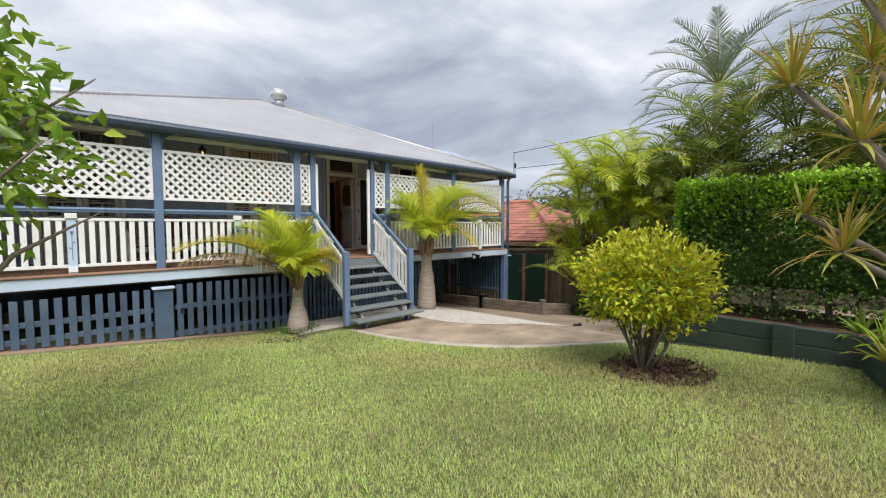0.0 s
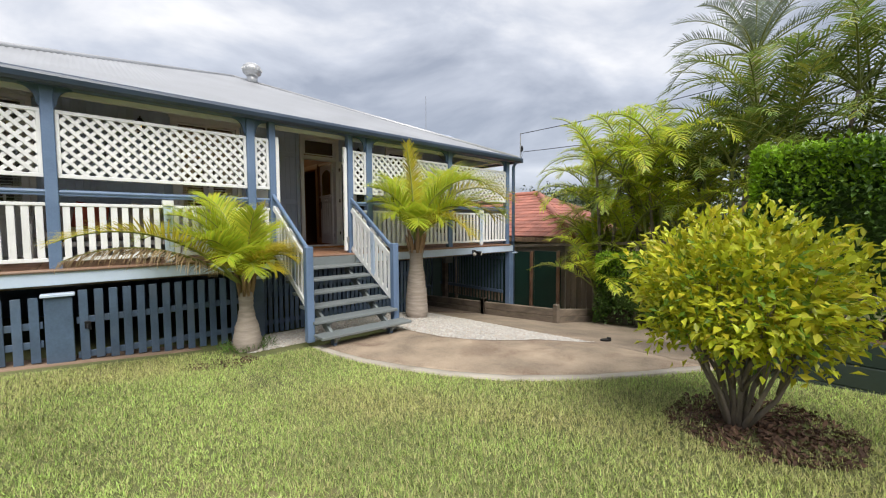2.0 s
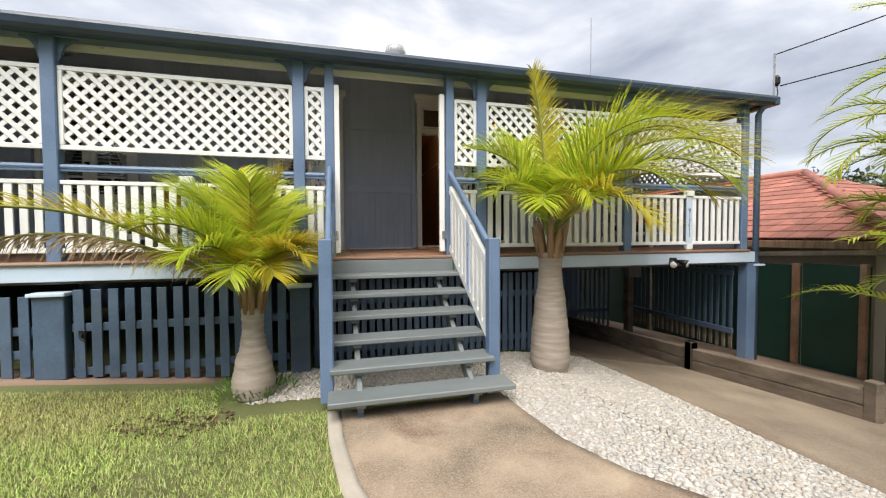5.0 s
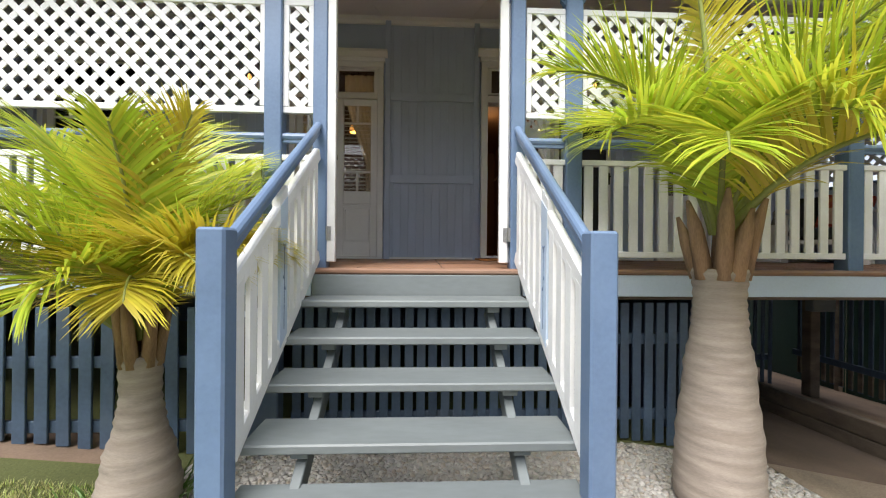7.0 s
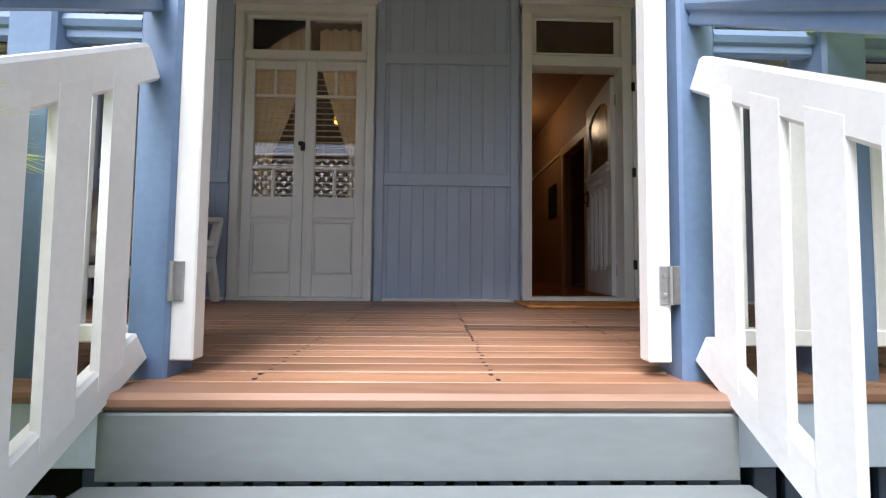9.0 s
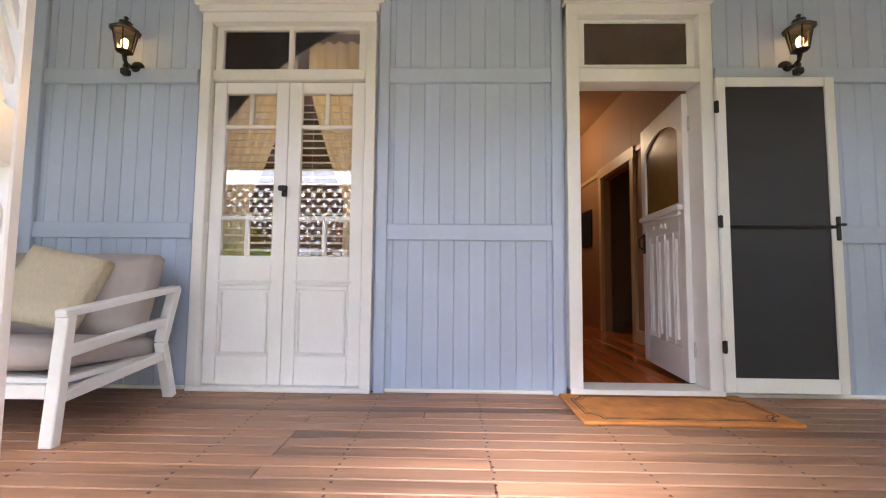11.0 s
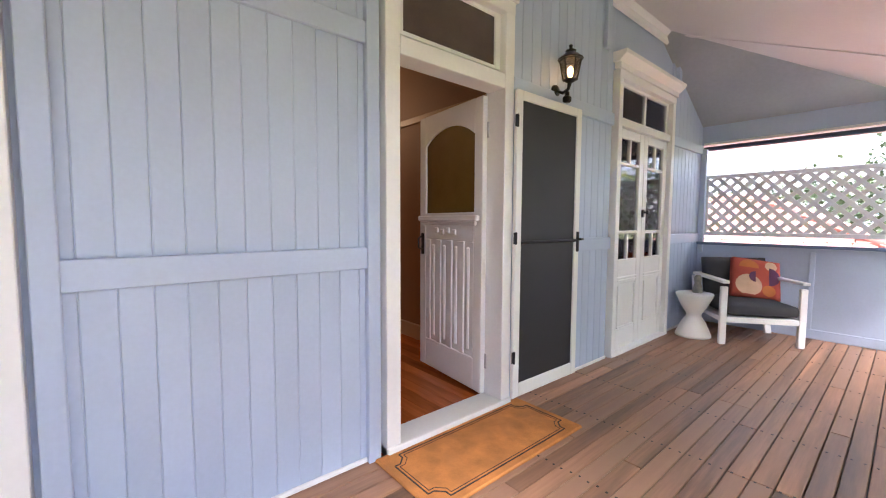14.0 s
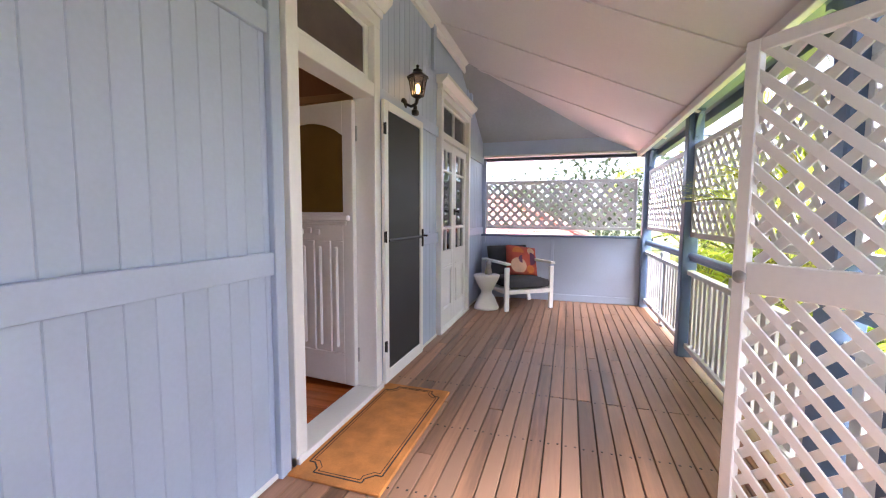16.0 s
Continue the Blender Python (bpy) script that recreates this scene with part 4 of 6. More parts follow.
def french_doors(name, x0, x1, label, blinds=True, rest=True):
    t = tagged(new(name), label, "door", "", "structure")
    t.location = (x0, WALL, DK)
    w = x1 - x0
    top = 2.50
    architrave(t, 0, w, top - 0.05)
    jw = 0.075
    part("sill", Geo().span((0, -0.05, 0), (w, 0.10, 0.028)), WHITE, t)
    part("transom_bar", Geo().span((jw, -0.03, 2.055), (w - jw, 0.06, 2.125)), WHITE, t)
    # fanlight over the doors
    fl = part("fanlight", Geo().span((jw, 0.0, 2.125), (jw + 0.05, 0.03, top - 0.05)).span((w - jw - 0.05, 0.0, 2.125), (w - jw, 0.03, top - 0.05)).span((w / 2 - 0.018, 0.002, 2.14), (w / 2 + 0.018, 0.028, top - 0.07)).span((jw, 0.001, 2.123), (w - jw, 0.029, 2.145)).span((jw, 0.001, top - 0.08), (w - jw, 0.029, top - 0.05)), WHITE, t)
    part("pane", Geo().span((jw + 0.03, 0.014, 2.13), (w - jw - 0.03, 0.018, top - 0.06), 0.001), GLASS, fl).visible_shadow = False
    lw = (w - 2 * jw) / 2
    for k in (0, 1):
        a = jw + k * lw + 0.002
        b = a + lw - 0.004
        s = 0.085 if lw > 0.5 else 0.07
        m = (a + b) / 2
        bars_h = [(0.03, 0.22), (0.645, 0.87), (1.105, 1.135), (1.73, 1.755), (1.97, 2.05)]
        bars_v = [(m - 0.014, m + 0.014, 0.87, 1.105), (m - 0.014, m + 0.014, 1.755, 1.97)]
        leaf = frame_panel("door_leaf", t, a, b, 0.03, 2.05, bars_v, bars_h, 0.02, 0.04, s, WHITE)
        part("panel", Geo().span((a + s - 0.01, 0.012, 0.20), (b - s + 0.01, 0.028, 0.66), 0.002), WHITE, leaf)
        pm = Geo()
        pm.box((m, 0.0, 0.70), (b - a - 2 * s + 0.03, 0.014, 0.018), 0.004).box((m, 0.0, 0.675), (b - a - 2 * s + 0.01, 0.012, 0.010), 0.003)
        for px in (a + s + 0.02, b - s - 0.02):
            pm.box((px, 0.004, 0.43), (0.014, 0.018, 0.40), 0.004)
        pm.box((m, 0.004, 0.235), (b - a - 2 * s - 0.03, 0.018, 0.014), 0.004)
        part("panel_mould", pm, WHITE, leaf)
        part("pane", Geo().span((a + s - 0.01, 0.018, 0.86), (b - s + 0.01, 0.022, 1.98), 0.001), GLASS, leaf).visible_shadow = False
        for z in (0.28, 1.05, 1.9):
            hx = a - 0.004 if k == 0 else b + 0.004
            part("hinge", Geo().tube([(hx, -0.004, z - 0.04), (hx, -0.004, z + 0.04)], 0.006, 8), WHITE, leaf)
        if k == 0:
            kn = part("knob", Geo().box((b - 0.005, -0.012, 1.30), (0.035, 0.02, 0.075), 0.005).tube([(b - 0.005, -0.02, 1.31), (b - 0.005, -0.055, 1.31)], 0.010, 8).box((b - 0.005, -0.06, 1.31), (0.045, 0.02, 0.035), 0.008), BLACK, leaf, "small black door catch")
    # venetian blind and drawn-back curtains behind the glass
    for k in (0, 1):
        a = jw + k * lw + 0.06
        bl = thing("venetian_blind", "white slatted venetian blind behind door glass", "blind", pose(x0 + a, WALL + 0.09, DK + 0.86), "door blinds")
        n = 22
        for i in range(n):
            z = i * 1.12 / n
            part("blind_slat", Geo().box(((lw - 0.1) / 2, 0, z), (lw - 0.10, 0.022, 0.0025), 0.0008, Matrix.Rotation(0.75, 3, "X")), BLIND, bl)
        for f in (0.2, 0.8):
            part("cord", Geo().tube([((lw - 0.1) * f, -0.013, 0), ((lw - 0.1) * f, -0.013, 1.13)], 0.0015, 5), BLIND, bl)
    for k in (0, 1):
        g = Geo()
        cx0, cx1 = (jw, w / 2 - 0.02) if k == 0 else (w / 2 + 0.06, w - jw)
        n = 26
        for j in range(13):
            z = top - 0.07 - j * (top - 0.95) / 12
            pull = min(1.0, max(0.0, (j - 2) / 7.0)) ** 1.2
            for i in range(n + 1):
                u = i / n
                hi = (cx1 - cx0) * (1 - 0.62 * pull)
                x = cx0 + u * hi if k == 0 else cx1 - u * hi
                g.v.append(Vector((x, 0.17 + 0.022 * math.sin(u * 34 + j * 0.15), z)))
        for j in range(12):
            for i in range(n):
                q = j * (n + 1) + i
                g.f.append([q, q + 1, q + n + 2, q + n + 1])
        cu = part("curtain", g, CURTAIN, thing("curtain", "cream curtain tied back behind the glass", "curtain", pose(x0, WALL, DK), "door curtains"), "", True)
    return t


french_doors("door_2", 2.74, 3.925, "white glazed double doors with panelled bases, closed")
french_doors("door_3", 7.53, 8.775, "white glazed double doors with moulded hood, closed")
french_doors("door_4", -0.32, 0.94, "white glazed double doors behind the railing, closed")

# front door frame with fanlight
d1 = tagged(new("door_1"), "white front door frame with brown fanlight, standing open", "door", "", "structure")
d1.location = (5.187, WALL, DK)
W1 = 0.955
for x in (0, W1 - 0.085):
    part("jamb", Geo().span((x, -0.045, 0), (x + 0.085, 0.12, 2.57)), WHITE, d1)
part("head", Geo().span((0, -0.047, 2.49), (W1, 0.12, 2.57)), WHITE, d1)
part("cornice_head", Geo().span((-0.02, -0.06, 2.57), (W1 + 0.02, 0.0, 2.62)).prism([(-0.06, 2.62), (-0.115, 2.67), (-0.12, 2.70), (0.0, 2.70), (0.0, 2.62)], 0, -0.05, W1 + 0.05), WHITE, d1, "moulded white door hood")
part("transom_bar", Geo().span((0.085, -0.043, 2.035), (W1 - 0.085, 0.10, 2.125)), WHITE, d1)
fl = part("fanlight", Geo().span((0.085, 0.0, 2.15), (0.135, 0.03, 2.49)).span((W1 - 0.135, 0.0, 2.15), (W1 - 0.085, 0.03, 2.49)).span((0.085, 0.001, 2.15), (W1 - 0.085, 0.029, 2.175)).span((0.085, 0.001, 2.465), (W1 - 0.085, 0.029, 2.49)), WHITE, d1)
part("pane", Geo().span((0.12, 0.012, 2.16), (W1 - 0.12, 0.018, 2.48), 0.001), FROST, fl)
part("sill", Geo().span((0, -0.06, 0), (W1, 0.12, 0.05)), WHITE, d1, "white door sill")
part("strike", Geo().box((0.096, 0.02, 1.10), (0.006, 0.03, 0.12), 0.001), STEEL, d1)

# open inner door leaf
leaf = thing("front_door", "white panelled front door with arched amber glass, open inwards", "door", pose(6.055, WALL + 0.10, DK + 0.055, 0, 0, 84))
LW, LH = 0.775, 1.965
slab_g = Geo()
slab_g.span((0, 0, 0), (0.085, 0.04, LH)).span((LW - 0.085, 0, 0), (LW, 0.04, LH)).span((0.085, 0.001, 0), (LW - 0.085, 0.039, 0.22)).span((0.085, 0.001, 1.02), (LW - 0.085, 0.039, 1.22))
arch = [(0.085, LH), (LW - 0.085, LH), (LW - 0.085, 1.74)]
for i in range(11):
    u = i / 10
    arch.append((LW - 0.085 - u * (LW - 0.17), 1.74 + 0.10 * math.sin(math.pi * u) ** 0.8))
slab_g.prism(arch[::-1], 1, 0.001, 0.039)
body = part("door_slab", slab_g, WHITE, leaf)
part("pane", Geo().span((0.08, 0.016, 1.20), (LW - 0.08, 0.024, 1.86), 0.001), AMBER, leaf, "amber textured glass")
for i in range(4):
    x0 = 0.11 + i * 0.144
    part("door_panel", Geo().span((x0, 0.012, 0.22), (x0 + 0.09, 0.028, 1.03)).span((x0 + 0.03, -0.002, 0.26), (x0 + 0.06, 0.042, 0.98), 0.012), WHITE, leaf)
    part("muntin", Geo().span((x0 + 0.09, 0.002, 0.22), (x0 + 0.144 if i < 3 else LW - 0.085, 0.038, 1.02)), WHITE, leaf)
part("left_muntin", Geo().span((0.085, 0.002, 0.22), (0.11, 0.038, 1.02)), WHITE, leaf)
part("glass_ledge", Geo().span((0.02, 0.038, 1.16), (LW - 0.02, 0.075, 1.20), 0.008).span((0.05, 0.038, 1.13), (LW - 0.05, 0.06, 1.16), 0.006), WHITE, leaf, "moulded ledge under the glass")
for i in range(4):
    part("rosette", Geo().box((0.30 + i * 0.075, 0.046, 1.08 + 0.012 * (i % 2)), (0.04, 0.016, 0.04), 0.012), WHITE, leaf)
hd = part("handle", Geo().box((LW - 0.05, 0.045, 0.98), (0.04, 0.008, 0.17), 0.003).tube([(LW - 0.05, 0.045, 0.93), (LW - 0.05, 0.085, 0.95), (LW - 0.05, 0.085, 1.02), (LW - 0.05, 0.045, 1.05)], 0.008, 8), BLACK, leaf, "dark metal pull handle")
for z in (0.22, 1.75):
    part("hinge", Geo().tube([(-0.006, 0.0, z - 0.05), (-0.006, 0.0, z + 0.05)], 0.008, 8), STEEL, leaf)

# screen door folded back on the wall
scr = thing("screen_door", "white-framed black mesh screen door folded back on the wall", "door", pose(6.135, WALL - 0.078, DK + 0.045, 0, 0, -0.5))
SW, SH = 0.745, 2.0
for x in (0, SW - 0.06):
    part("stile", Geo().span((x, 0, 0), (x + 0.06, 0.028, SH)), WHITE, scr)
for z0, z1 in ((0, 0.09), (SH - 0.06, SH)):
    part("rail", Geo().span((0.06, 0.001, z0), (SW - 0.06, 0.027, z1)), WHITE, scr)
part("mesh_panel", Geo().span((0.05, 0.012, 0.08), (SW - 0.05, 0.016, SH - 0.05), 0.001), FLY, scr, "black fly mesh with a pale scuff")
part("crossbar", Geo().tube([(0.06, 0.004, 1.03), (SW - 0.03, 0.004, 1.03)], 0.012, 8), BLACK, scr)
lh = part("latch", Geo().box((SW - 0.028, -0.006, 1.02), (0.026, 0.014, 0.15), 0.004).tube([(SW - 0.028, -0.01, 1.04), (SW - 0.028, -0.05, 1.04), (SW - 0.07, -0.055, 1.04)], 0.008, 8), BLACK, scr, "black lever latch")
for z in (0.28, 1.06, 1.80):
    part("hinge", Geo().box((-0.004, -0.004, z), (0.03, 0.010, 0.075), 0.002).tube([(-0.004, -0.01, z - 0.04), (-0.004, -0.01, z + 0.04)], 0.006, 8), BLACK, scr)

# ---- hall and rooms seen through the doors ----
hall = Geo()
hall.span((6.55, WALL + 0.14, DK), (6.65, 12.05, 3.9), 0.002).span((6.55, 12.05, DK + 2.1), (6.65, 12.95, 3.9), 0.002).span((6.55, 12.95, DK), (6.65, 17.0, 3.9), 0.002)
wall_hall = structure("wall_hall_1", hall, HALL_WALL, "cream hallway wall, coloured brown for dim warm light", "wall")
structure("wall_hall_2", Geo().span((4.85, WALL + 0.14, DK), (4.95, 17.0, 3.9), 0.002), HALL_WALL, "cream hallway wall, coloured brown for dim warm light", "wall")
structure("wall_hall_3", Geo().span((4.85, 16.9, DK), (6.65, 17.0, 3.9), 0.002), HALL_WALL, "cream hallway end wall, coloured brown for dim warm light", "wall")
structure("ceiling_hall", Geo().span((4.85, WALL + 0.14, 3.86), (6.65, 17.0, 3.96), 0.002), HALL_WALL, "hallway ceiling, coloured brown for dim warm light", "ceiling")
for y0, y1 in ((11.96, 12.05), (12.95, 13.04)):
    structure("trim", Geo().span((6.515, y0, DK), (6.56, y1, DK + 2.16)), HALL_TRIM, "cream door architrave in the hall", "trim")
structure("trim", Geo().span((6.51, 11.93, DK + 2.12), (6.56, 13.07, DK + 2.26)), HALL_TRIM, "cream door head in the hall", "trim")
structure("baseboard", Geo().span((6.52, WALL + 0.14, DK), (6.555, 11.96, DK + 0.16)), HALL_TRIM, "cream skirting in the hall", "trim")
structure("trim", Geo().span((6.53, WALL + 0.14, 3.0), (6.555, 17.0, 3.06)), HALL_TRIM, "cream picture rail in the hall", "trim")
pic = thing("picture", "small dark framed picture on the hall wall", "picture", pose(6.54, 13.6, 2.3))
part("frame", Geo().span((-0.015, -0.22, -0.28), (0.0, 0.22, 0.28)), BLACK, pic)
hall_floor = structure("floor_hall", Geo().span((4.85, WALL + 0.02, DK - 0.05), (8.2, 17.0, DK - 0.002), 0.002), HALL_FLOOR, "polished orange pine hall floor", "floor")
HB = Geo().box((0, 0, 0), (0.098, 6.75, 0.02), 0.002).mesh("floorboard", HALL_FLOOR)
for i in range(17):
    part("floorboard", HB, HALL_FLOOR, hall_floor, at=pose(4.99 + i * 0.1, WALL + 3.5, DK + 0.006))
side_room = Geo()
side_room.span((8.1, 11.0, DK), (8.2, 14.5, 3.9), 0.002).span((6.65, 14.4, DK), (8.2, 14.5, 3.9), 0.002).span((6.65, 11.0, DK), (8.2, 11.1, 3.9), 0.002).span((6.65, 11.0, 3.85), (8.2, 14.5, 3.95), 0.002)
structure("wall_side_room", side_room, HALL_WALL, "cream room beyond the hall, coloured brown for dim light", "wall")
# room boxes whose dark colour stands in for lack of light
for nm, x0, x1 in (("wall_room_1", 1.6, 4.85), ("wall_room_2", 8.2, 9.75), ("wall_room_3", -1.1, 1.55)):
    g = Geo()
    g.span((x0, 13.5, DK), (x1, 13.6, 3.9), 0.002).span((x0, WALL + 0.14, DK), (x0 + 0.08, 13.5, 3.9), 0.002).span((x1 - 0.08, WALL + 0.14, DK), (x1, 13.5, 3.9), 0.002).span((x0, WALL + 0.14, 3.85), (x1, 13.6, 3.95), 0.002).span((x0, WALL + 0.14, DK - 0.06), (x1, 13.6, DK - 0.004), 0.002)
    structure(nm, g, ROOM_DARK, "bedroom walls coloured dark brown for the unlit room", "wall")
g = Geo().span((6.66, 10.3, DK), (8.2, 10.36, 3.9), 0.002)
structure("wall_room_4", g.span((7.0, 10.36, DK), (8.2, 10.95, 0.9), 0.002), ROOM_DARK, "wall behind the far doors, coloured dark for the unlit room", "wall")
lampr = thing("pendant_lamp", "lit amber glass pendant lamp in the dim bedroom", "lamp", pose(3.36, 11.4, 2.84))
part("shade", Geo().lathe([(0.03, 0.26), (0.07, 0.22), (0.13, 0.06), (0.135, 0.0), (0.125, 0.0)], 20), SHADE_GLOW, lampr, "lit amber shade", True)
part("cord", Geo().tube([(0, 0, 0.25), (0, 0, 1.01)], 0.006, 6), BLACK, lampr)
warm_lamp("bedroom_bulb", (3.36, 11.4, 2.80), 9.0)
# added fill that brightens the hall; no lamp fitting belongs to it
warm_lamp("hall_fill_light", (5.75, 13.4, 3.5), 4.0, 0.12, (1.0, 0.72, 0.42))


# ---- wall lanterns ----
def lantern(x):
    t = thing("wall_lantern", "black metal carriage lantern with lit amber bulb", "lamp", pose(x, WALL - 0.02, 3.05), "verandah lanterns")
    t.scale = (0.84, 0.84, 0.84)
    part("back_plate", Geo().lathe([(0.0, 0), (0.055, 0), (0.05, 0.018), (0.03, 0.03), (0.0, 0.03)], 20), BLACK, t, "", True, pose(0, 0.02, -0.10, 90, 0, 0))
    part("arm", Geo().tube([(0, 0, -0.10), (0, -0.06, -0.13), (0, -0.11, -0.11), (0, -0.125, -0.05)], [0.012, 0.014, 0.014, 0.02], 10), BLACK, t, "", True)
    part("sensor", Geo().box((0.0, -0.10, -0.19), (0.06, 0.06, 0.055), 0.012).tube([(0, -0.10, -0.13), (0, -0.10, -0.18)], 0.02, 8), BLACK, t, "black motion sensor below the lamp")
    g = Geo()
    for k in range(6):
        a, b = math.pi / 3 * k, math.pi / 3 * (k + 1)
        p0 = Vector((0.055 * math.cos(a), -0.125 + 0.055 * math.sin(a), -0.04))
        p1 = Vector((0.085 * math.cos(a), -0.125 + 0.085 * math.sin(a), 0.12))
        q1 = Vector((0.085 * math.cos(b), -0.125 + 0.085 * math.sin(b), 0.12))
        q0 = Vector((0.055 * math.cos(b), -0.125 + 0.055 * math.sin(b), -0.04))
        g.tube([p0, p1], 0.006, 6).tube([p1, q1], 0.007, 6).tube([p0, q0], 0.006, 6)
        part("pane", Geo().add([p0, q0, q1, p1], [[0, 1, 2, 3]]), LAMP_GLASS, t).visible_shadow = False
    part("cage", g, BLACK, t)
    part("roof", Geo().lathe([(0.10, 0.12), (0.105, 0.128), (0.045, 0.175), (0.04, 0.185), (0.045, 0.195), (0.015, 0.205), (0.012, 0.225), (0.018, 0.235), (0.0, 0.25)], 12, (0, -0.125, 0)), BLACK, t)
    part("base_cup", Geo().lathe([(0.02, -0.065), (0.05, -0.045), (0.058, -0.04), (0.0, -0.035)], 12, (0, -0.125, 0)), BLACK, t)
    part("bulb", Geo().lathe([(0.006, -0.03), (0.02, 0.0), (0.026, 0.03), (0.02, 0.055), (0.004, 0.07)], 14, (0, -0.125, 0)), GLOW, t, "lit bulb", True)
    warm_lamp("lantern_bulb", (x, WALL - 0.145, 3.10), 0.018, 0.04)


lantern(6.64)
lantern(2.28)

# ---- coir mat ----
mt = thing("doormat", "brown coir doormat with dark scalloped border line", "mat", pose(5.67, 9.715, DK))
MW, MH = 1.11, 0.49


def mat_outline(w, h, r):
    pts = []
    for sx, sy in ((1, -1), (1, 1), (-1, 1), (-1, -1)):
        corner = [(sx * (w / 2 - r), sy * h / 2), (sx * (w / 2 - r), sy * (h / 2 - r * 0.45)), (sx * (w / 2 - r * 0.45), sy * (h / 2 - r)), (sx * w / 2, sy * (h / 2 - r))]
        if sx * sy < 0:
            corner = corner
        else:
            corner = corner[::-1]
        pts += corner
    return pts


part("coir_body", Geo().box((0, 0, 0.010), (MW, MH, 0.020), 0.006), COIR, mt)
for off, w in ((0.045, 0.008), (0.062, 0.004)):
    o = mat_outline(MW - 2 * off, MH - 2 * off, 0.07)
    g = Geo()
    for a, b in zip(o, o[1:] + o[:1]):
        g.beam((a[0], a[1], 0.0195), (b[0], b[1], 0.0195), w, 0.004, 0.0005)
    part("border_line", g, COIR_DARK, mt)

# ---- armchair, side table, sofa ----
def cushion(sx, sy, sz, puff=0.35):
    g = bmesh.new()
    bmesh.ops.create_cube(g, size=1.0)
    bmesh.ops.subdivide_edges(g, edges=g.edges, cuts=7, use_grid_fill=True)
    for v in g.verts:
        x, y, z = v.co * 2
        e = (1 - abs(x) ** 5) * (1 - abs(y) ** 5)
        k = 0.62 + 0.38 * max(0, e) ** puff
        r = 1 - 0.04 * (1 - abs(z)) * 0
        v.co = Vector((x * sx / 2 * (1 - 0.03 * z * z), y * sy / 2 * (1 - 0.03 * z * z), z * sz / 2 * k + 0.004 * noise.noise(v.co * 6)))
    out = Geo()
    out.v = [v.co.copy() for v in g.verts]
    out.f = [[v.index for v in f.verts] for f in g.faces]
    g.free()
    return out


chair = thing("armchair", "white metal outdoor armchair with charcoal cushions", "chair", pose(9.28, 9.38, DK, 0, 0, -53))
# front of the chair faces its own -y
CW, CD = 0.74, 0.70
for sx in (-1, 1):
    x = sx * (CW / 2 - 0.03)
    part("leg", Geo().box((x, -CD / 2 + 0.03, 0.29), (0.06, 0.04, 0.58)), POWDER, chair)
    part("leg", Geo().beam((x, CD / 2 - 0.12, 0.0), (x, CD / 2 - 0.02, 0.30), 0.06, 0.04).beam((x, CD / 2 - 0.02, 0.30), (x, CD / 2 + 0.06, 0.60), 0.06, 0.04), POWDER, chair)
    part("armrest", Geo().box((x, 0.02, 0.63), (0.065, CD + 0.06, 0.03)), POWDER, chair)
    part("side_rail", Geo().box((x, 0, 0.25), (0.04, CD - 0.08, 0.05)), POWDER, chair)
part("front_rail", Geo().box((0, -CD / 2 + 0.03, 0.25), (CW - 0.12, 0.04, 0.055)), POWDER, chair)
part("seat_slats", Geo().box((0, 0, 0.265), (CW - 0.14, CD - 0.1, 0.02)), POWDER, chair)
part("back_rail", Geo().box((0, CD / 2 - 0.02, 0.27), (CW - 0.12, 0.04, 0.05)).box((0, CD / 2 + 0.06, 0.62), (CW - 0.12, 0.03, 0.05)), POWDER, chair)
part("seat_cushion", cushion(0.62, 0.62, 0.15), CHARCOAL, chair, "charcoal seat cushion", True, pose(0, -0.02, 0.35))
part("back_cushion", cushion(0.62, 0.46, 0.15), CHARCOAL, chair, "charcoal back cushion", True, pose(0, 0.27, 0.60, 75, 0, 0))
CUSH_A = mat("coral_cushion_cloth", (0.46, 0.085, 0.055), 0.9, 0.1, 8, 250, 0.3)
CUSH_B = mat("peach_print", (0.62, 0.40, 0.28), 0.9, 0.1, 8, 250, 0.3)
CUSH_C = mat("plum_print", (0.13, 0.045, 0.10), 0.9, 0.1, 8, 250, 0.3)
CUSH_D = mat("orange_print", (0.55, 0.17, 0.05), 0.9, 0.1, 8, 250, 0.3)
sc = thing("scatter_cushion", "coral, orange and plum patterned scatter cushion on the armchair", "cushion", chair.matrix_basis @ pose(0.13, 0.12, 0.605, 62, 8, -6))
part("cover", cushion(0.44, 0.44, 0.15, 0.6), CUSH_A, sc, "", True)


def puff_patch(outline, lift):
    """A printed shape lying on the cushion's front."""
    g = Geo()
    c = Vector((sum(p[0] for p in outline) / len(outline), sum(p[1] for p in outline) / len(outline)))
    rings = 4
    n = len(outline)
    for r in range(rings + 1):
        for p in outline:
            q = c.lerp(Vector(p), r / rings)
            X, Y = q.x / 0.22, q.y / 0.22
            e = max(0, (1 - abs(X) ** 5) * (1 - abs(Y) ** 5))
            g.v.append(Vector((q.x, q.y, 0.075 * (0.62 + 0.38 * e ** 0.6) + lift)))
    for r in range(rings):
        for i in range(n):
            a, b = r * n + i, r * n + (i + 1) % n
            g.f.append([a, b, b + n, a + n])
    return g


def disc(cx, cy, r, a0=0, a1=360, n=18):
    pts = [(cx + r * math.cos(radians(a0 + (a1 - a0) * i / n)), cy + r * math.sin(radians(a0 + (a1 - a0) * i / n))) for i in range(n + (0 if a1 - a0 == 360 else 1))]
    return [(max(-0.2, min(0.2, x)), max(-0.2, min(0.2, y))) for x, y in pts]


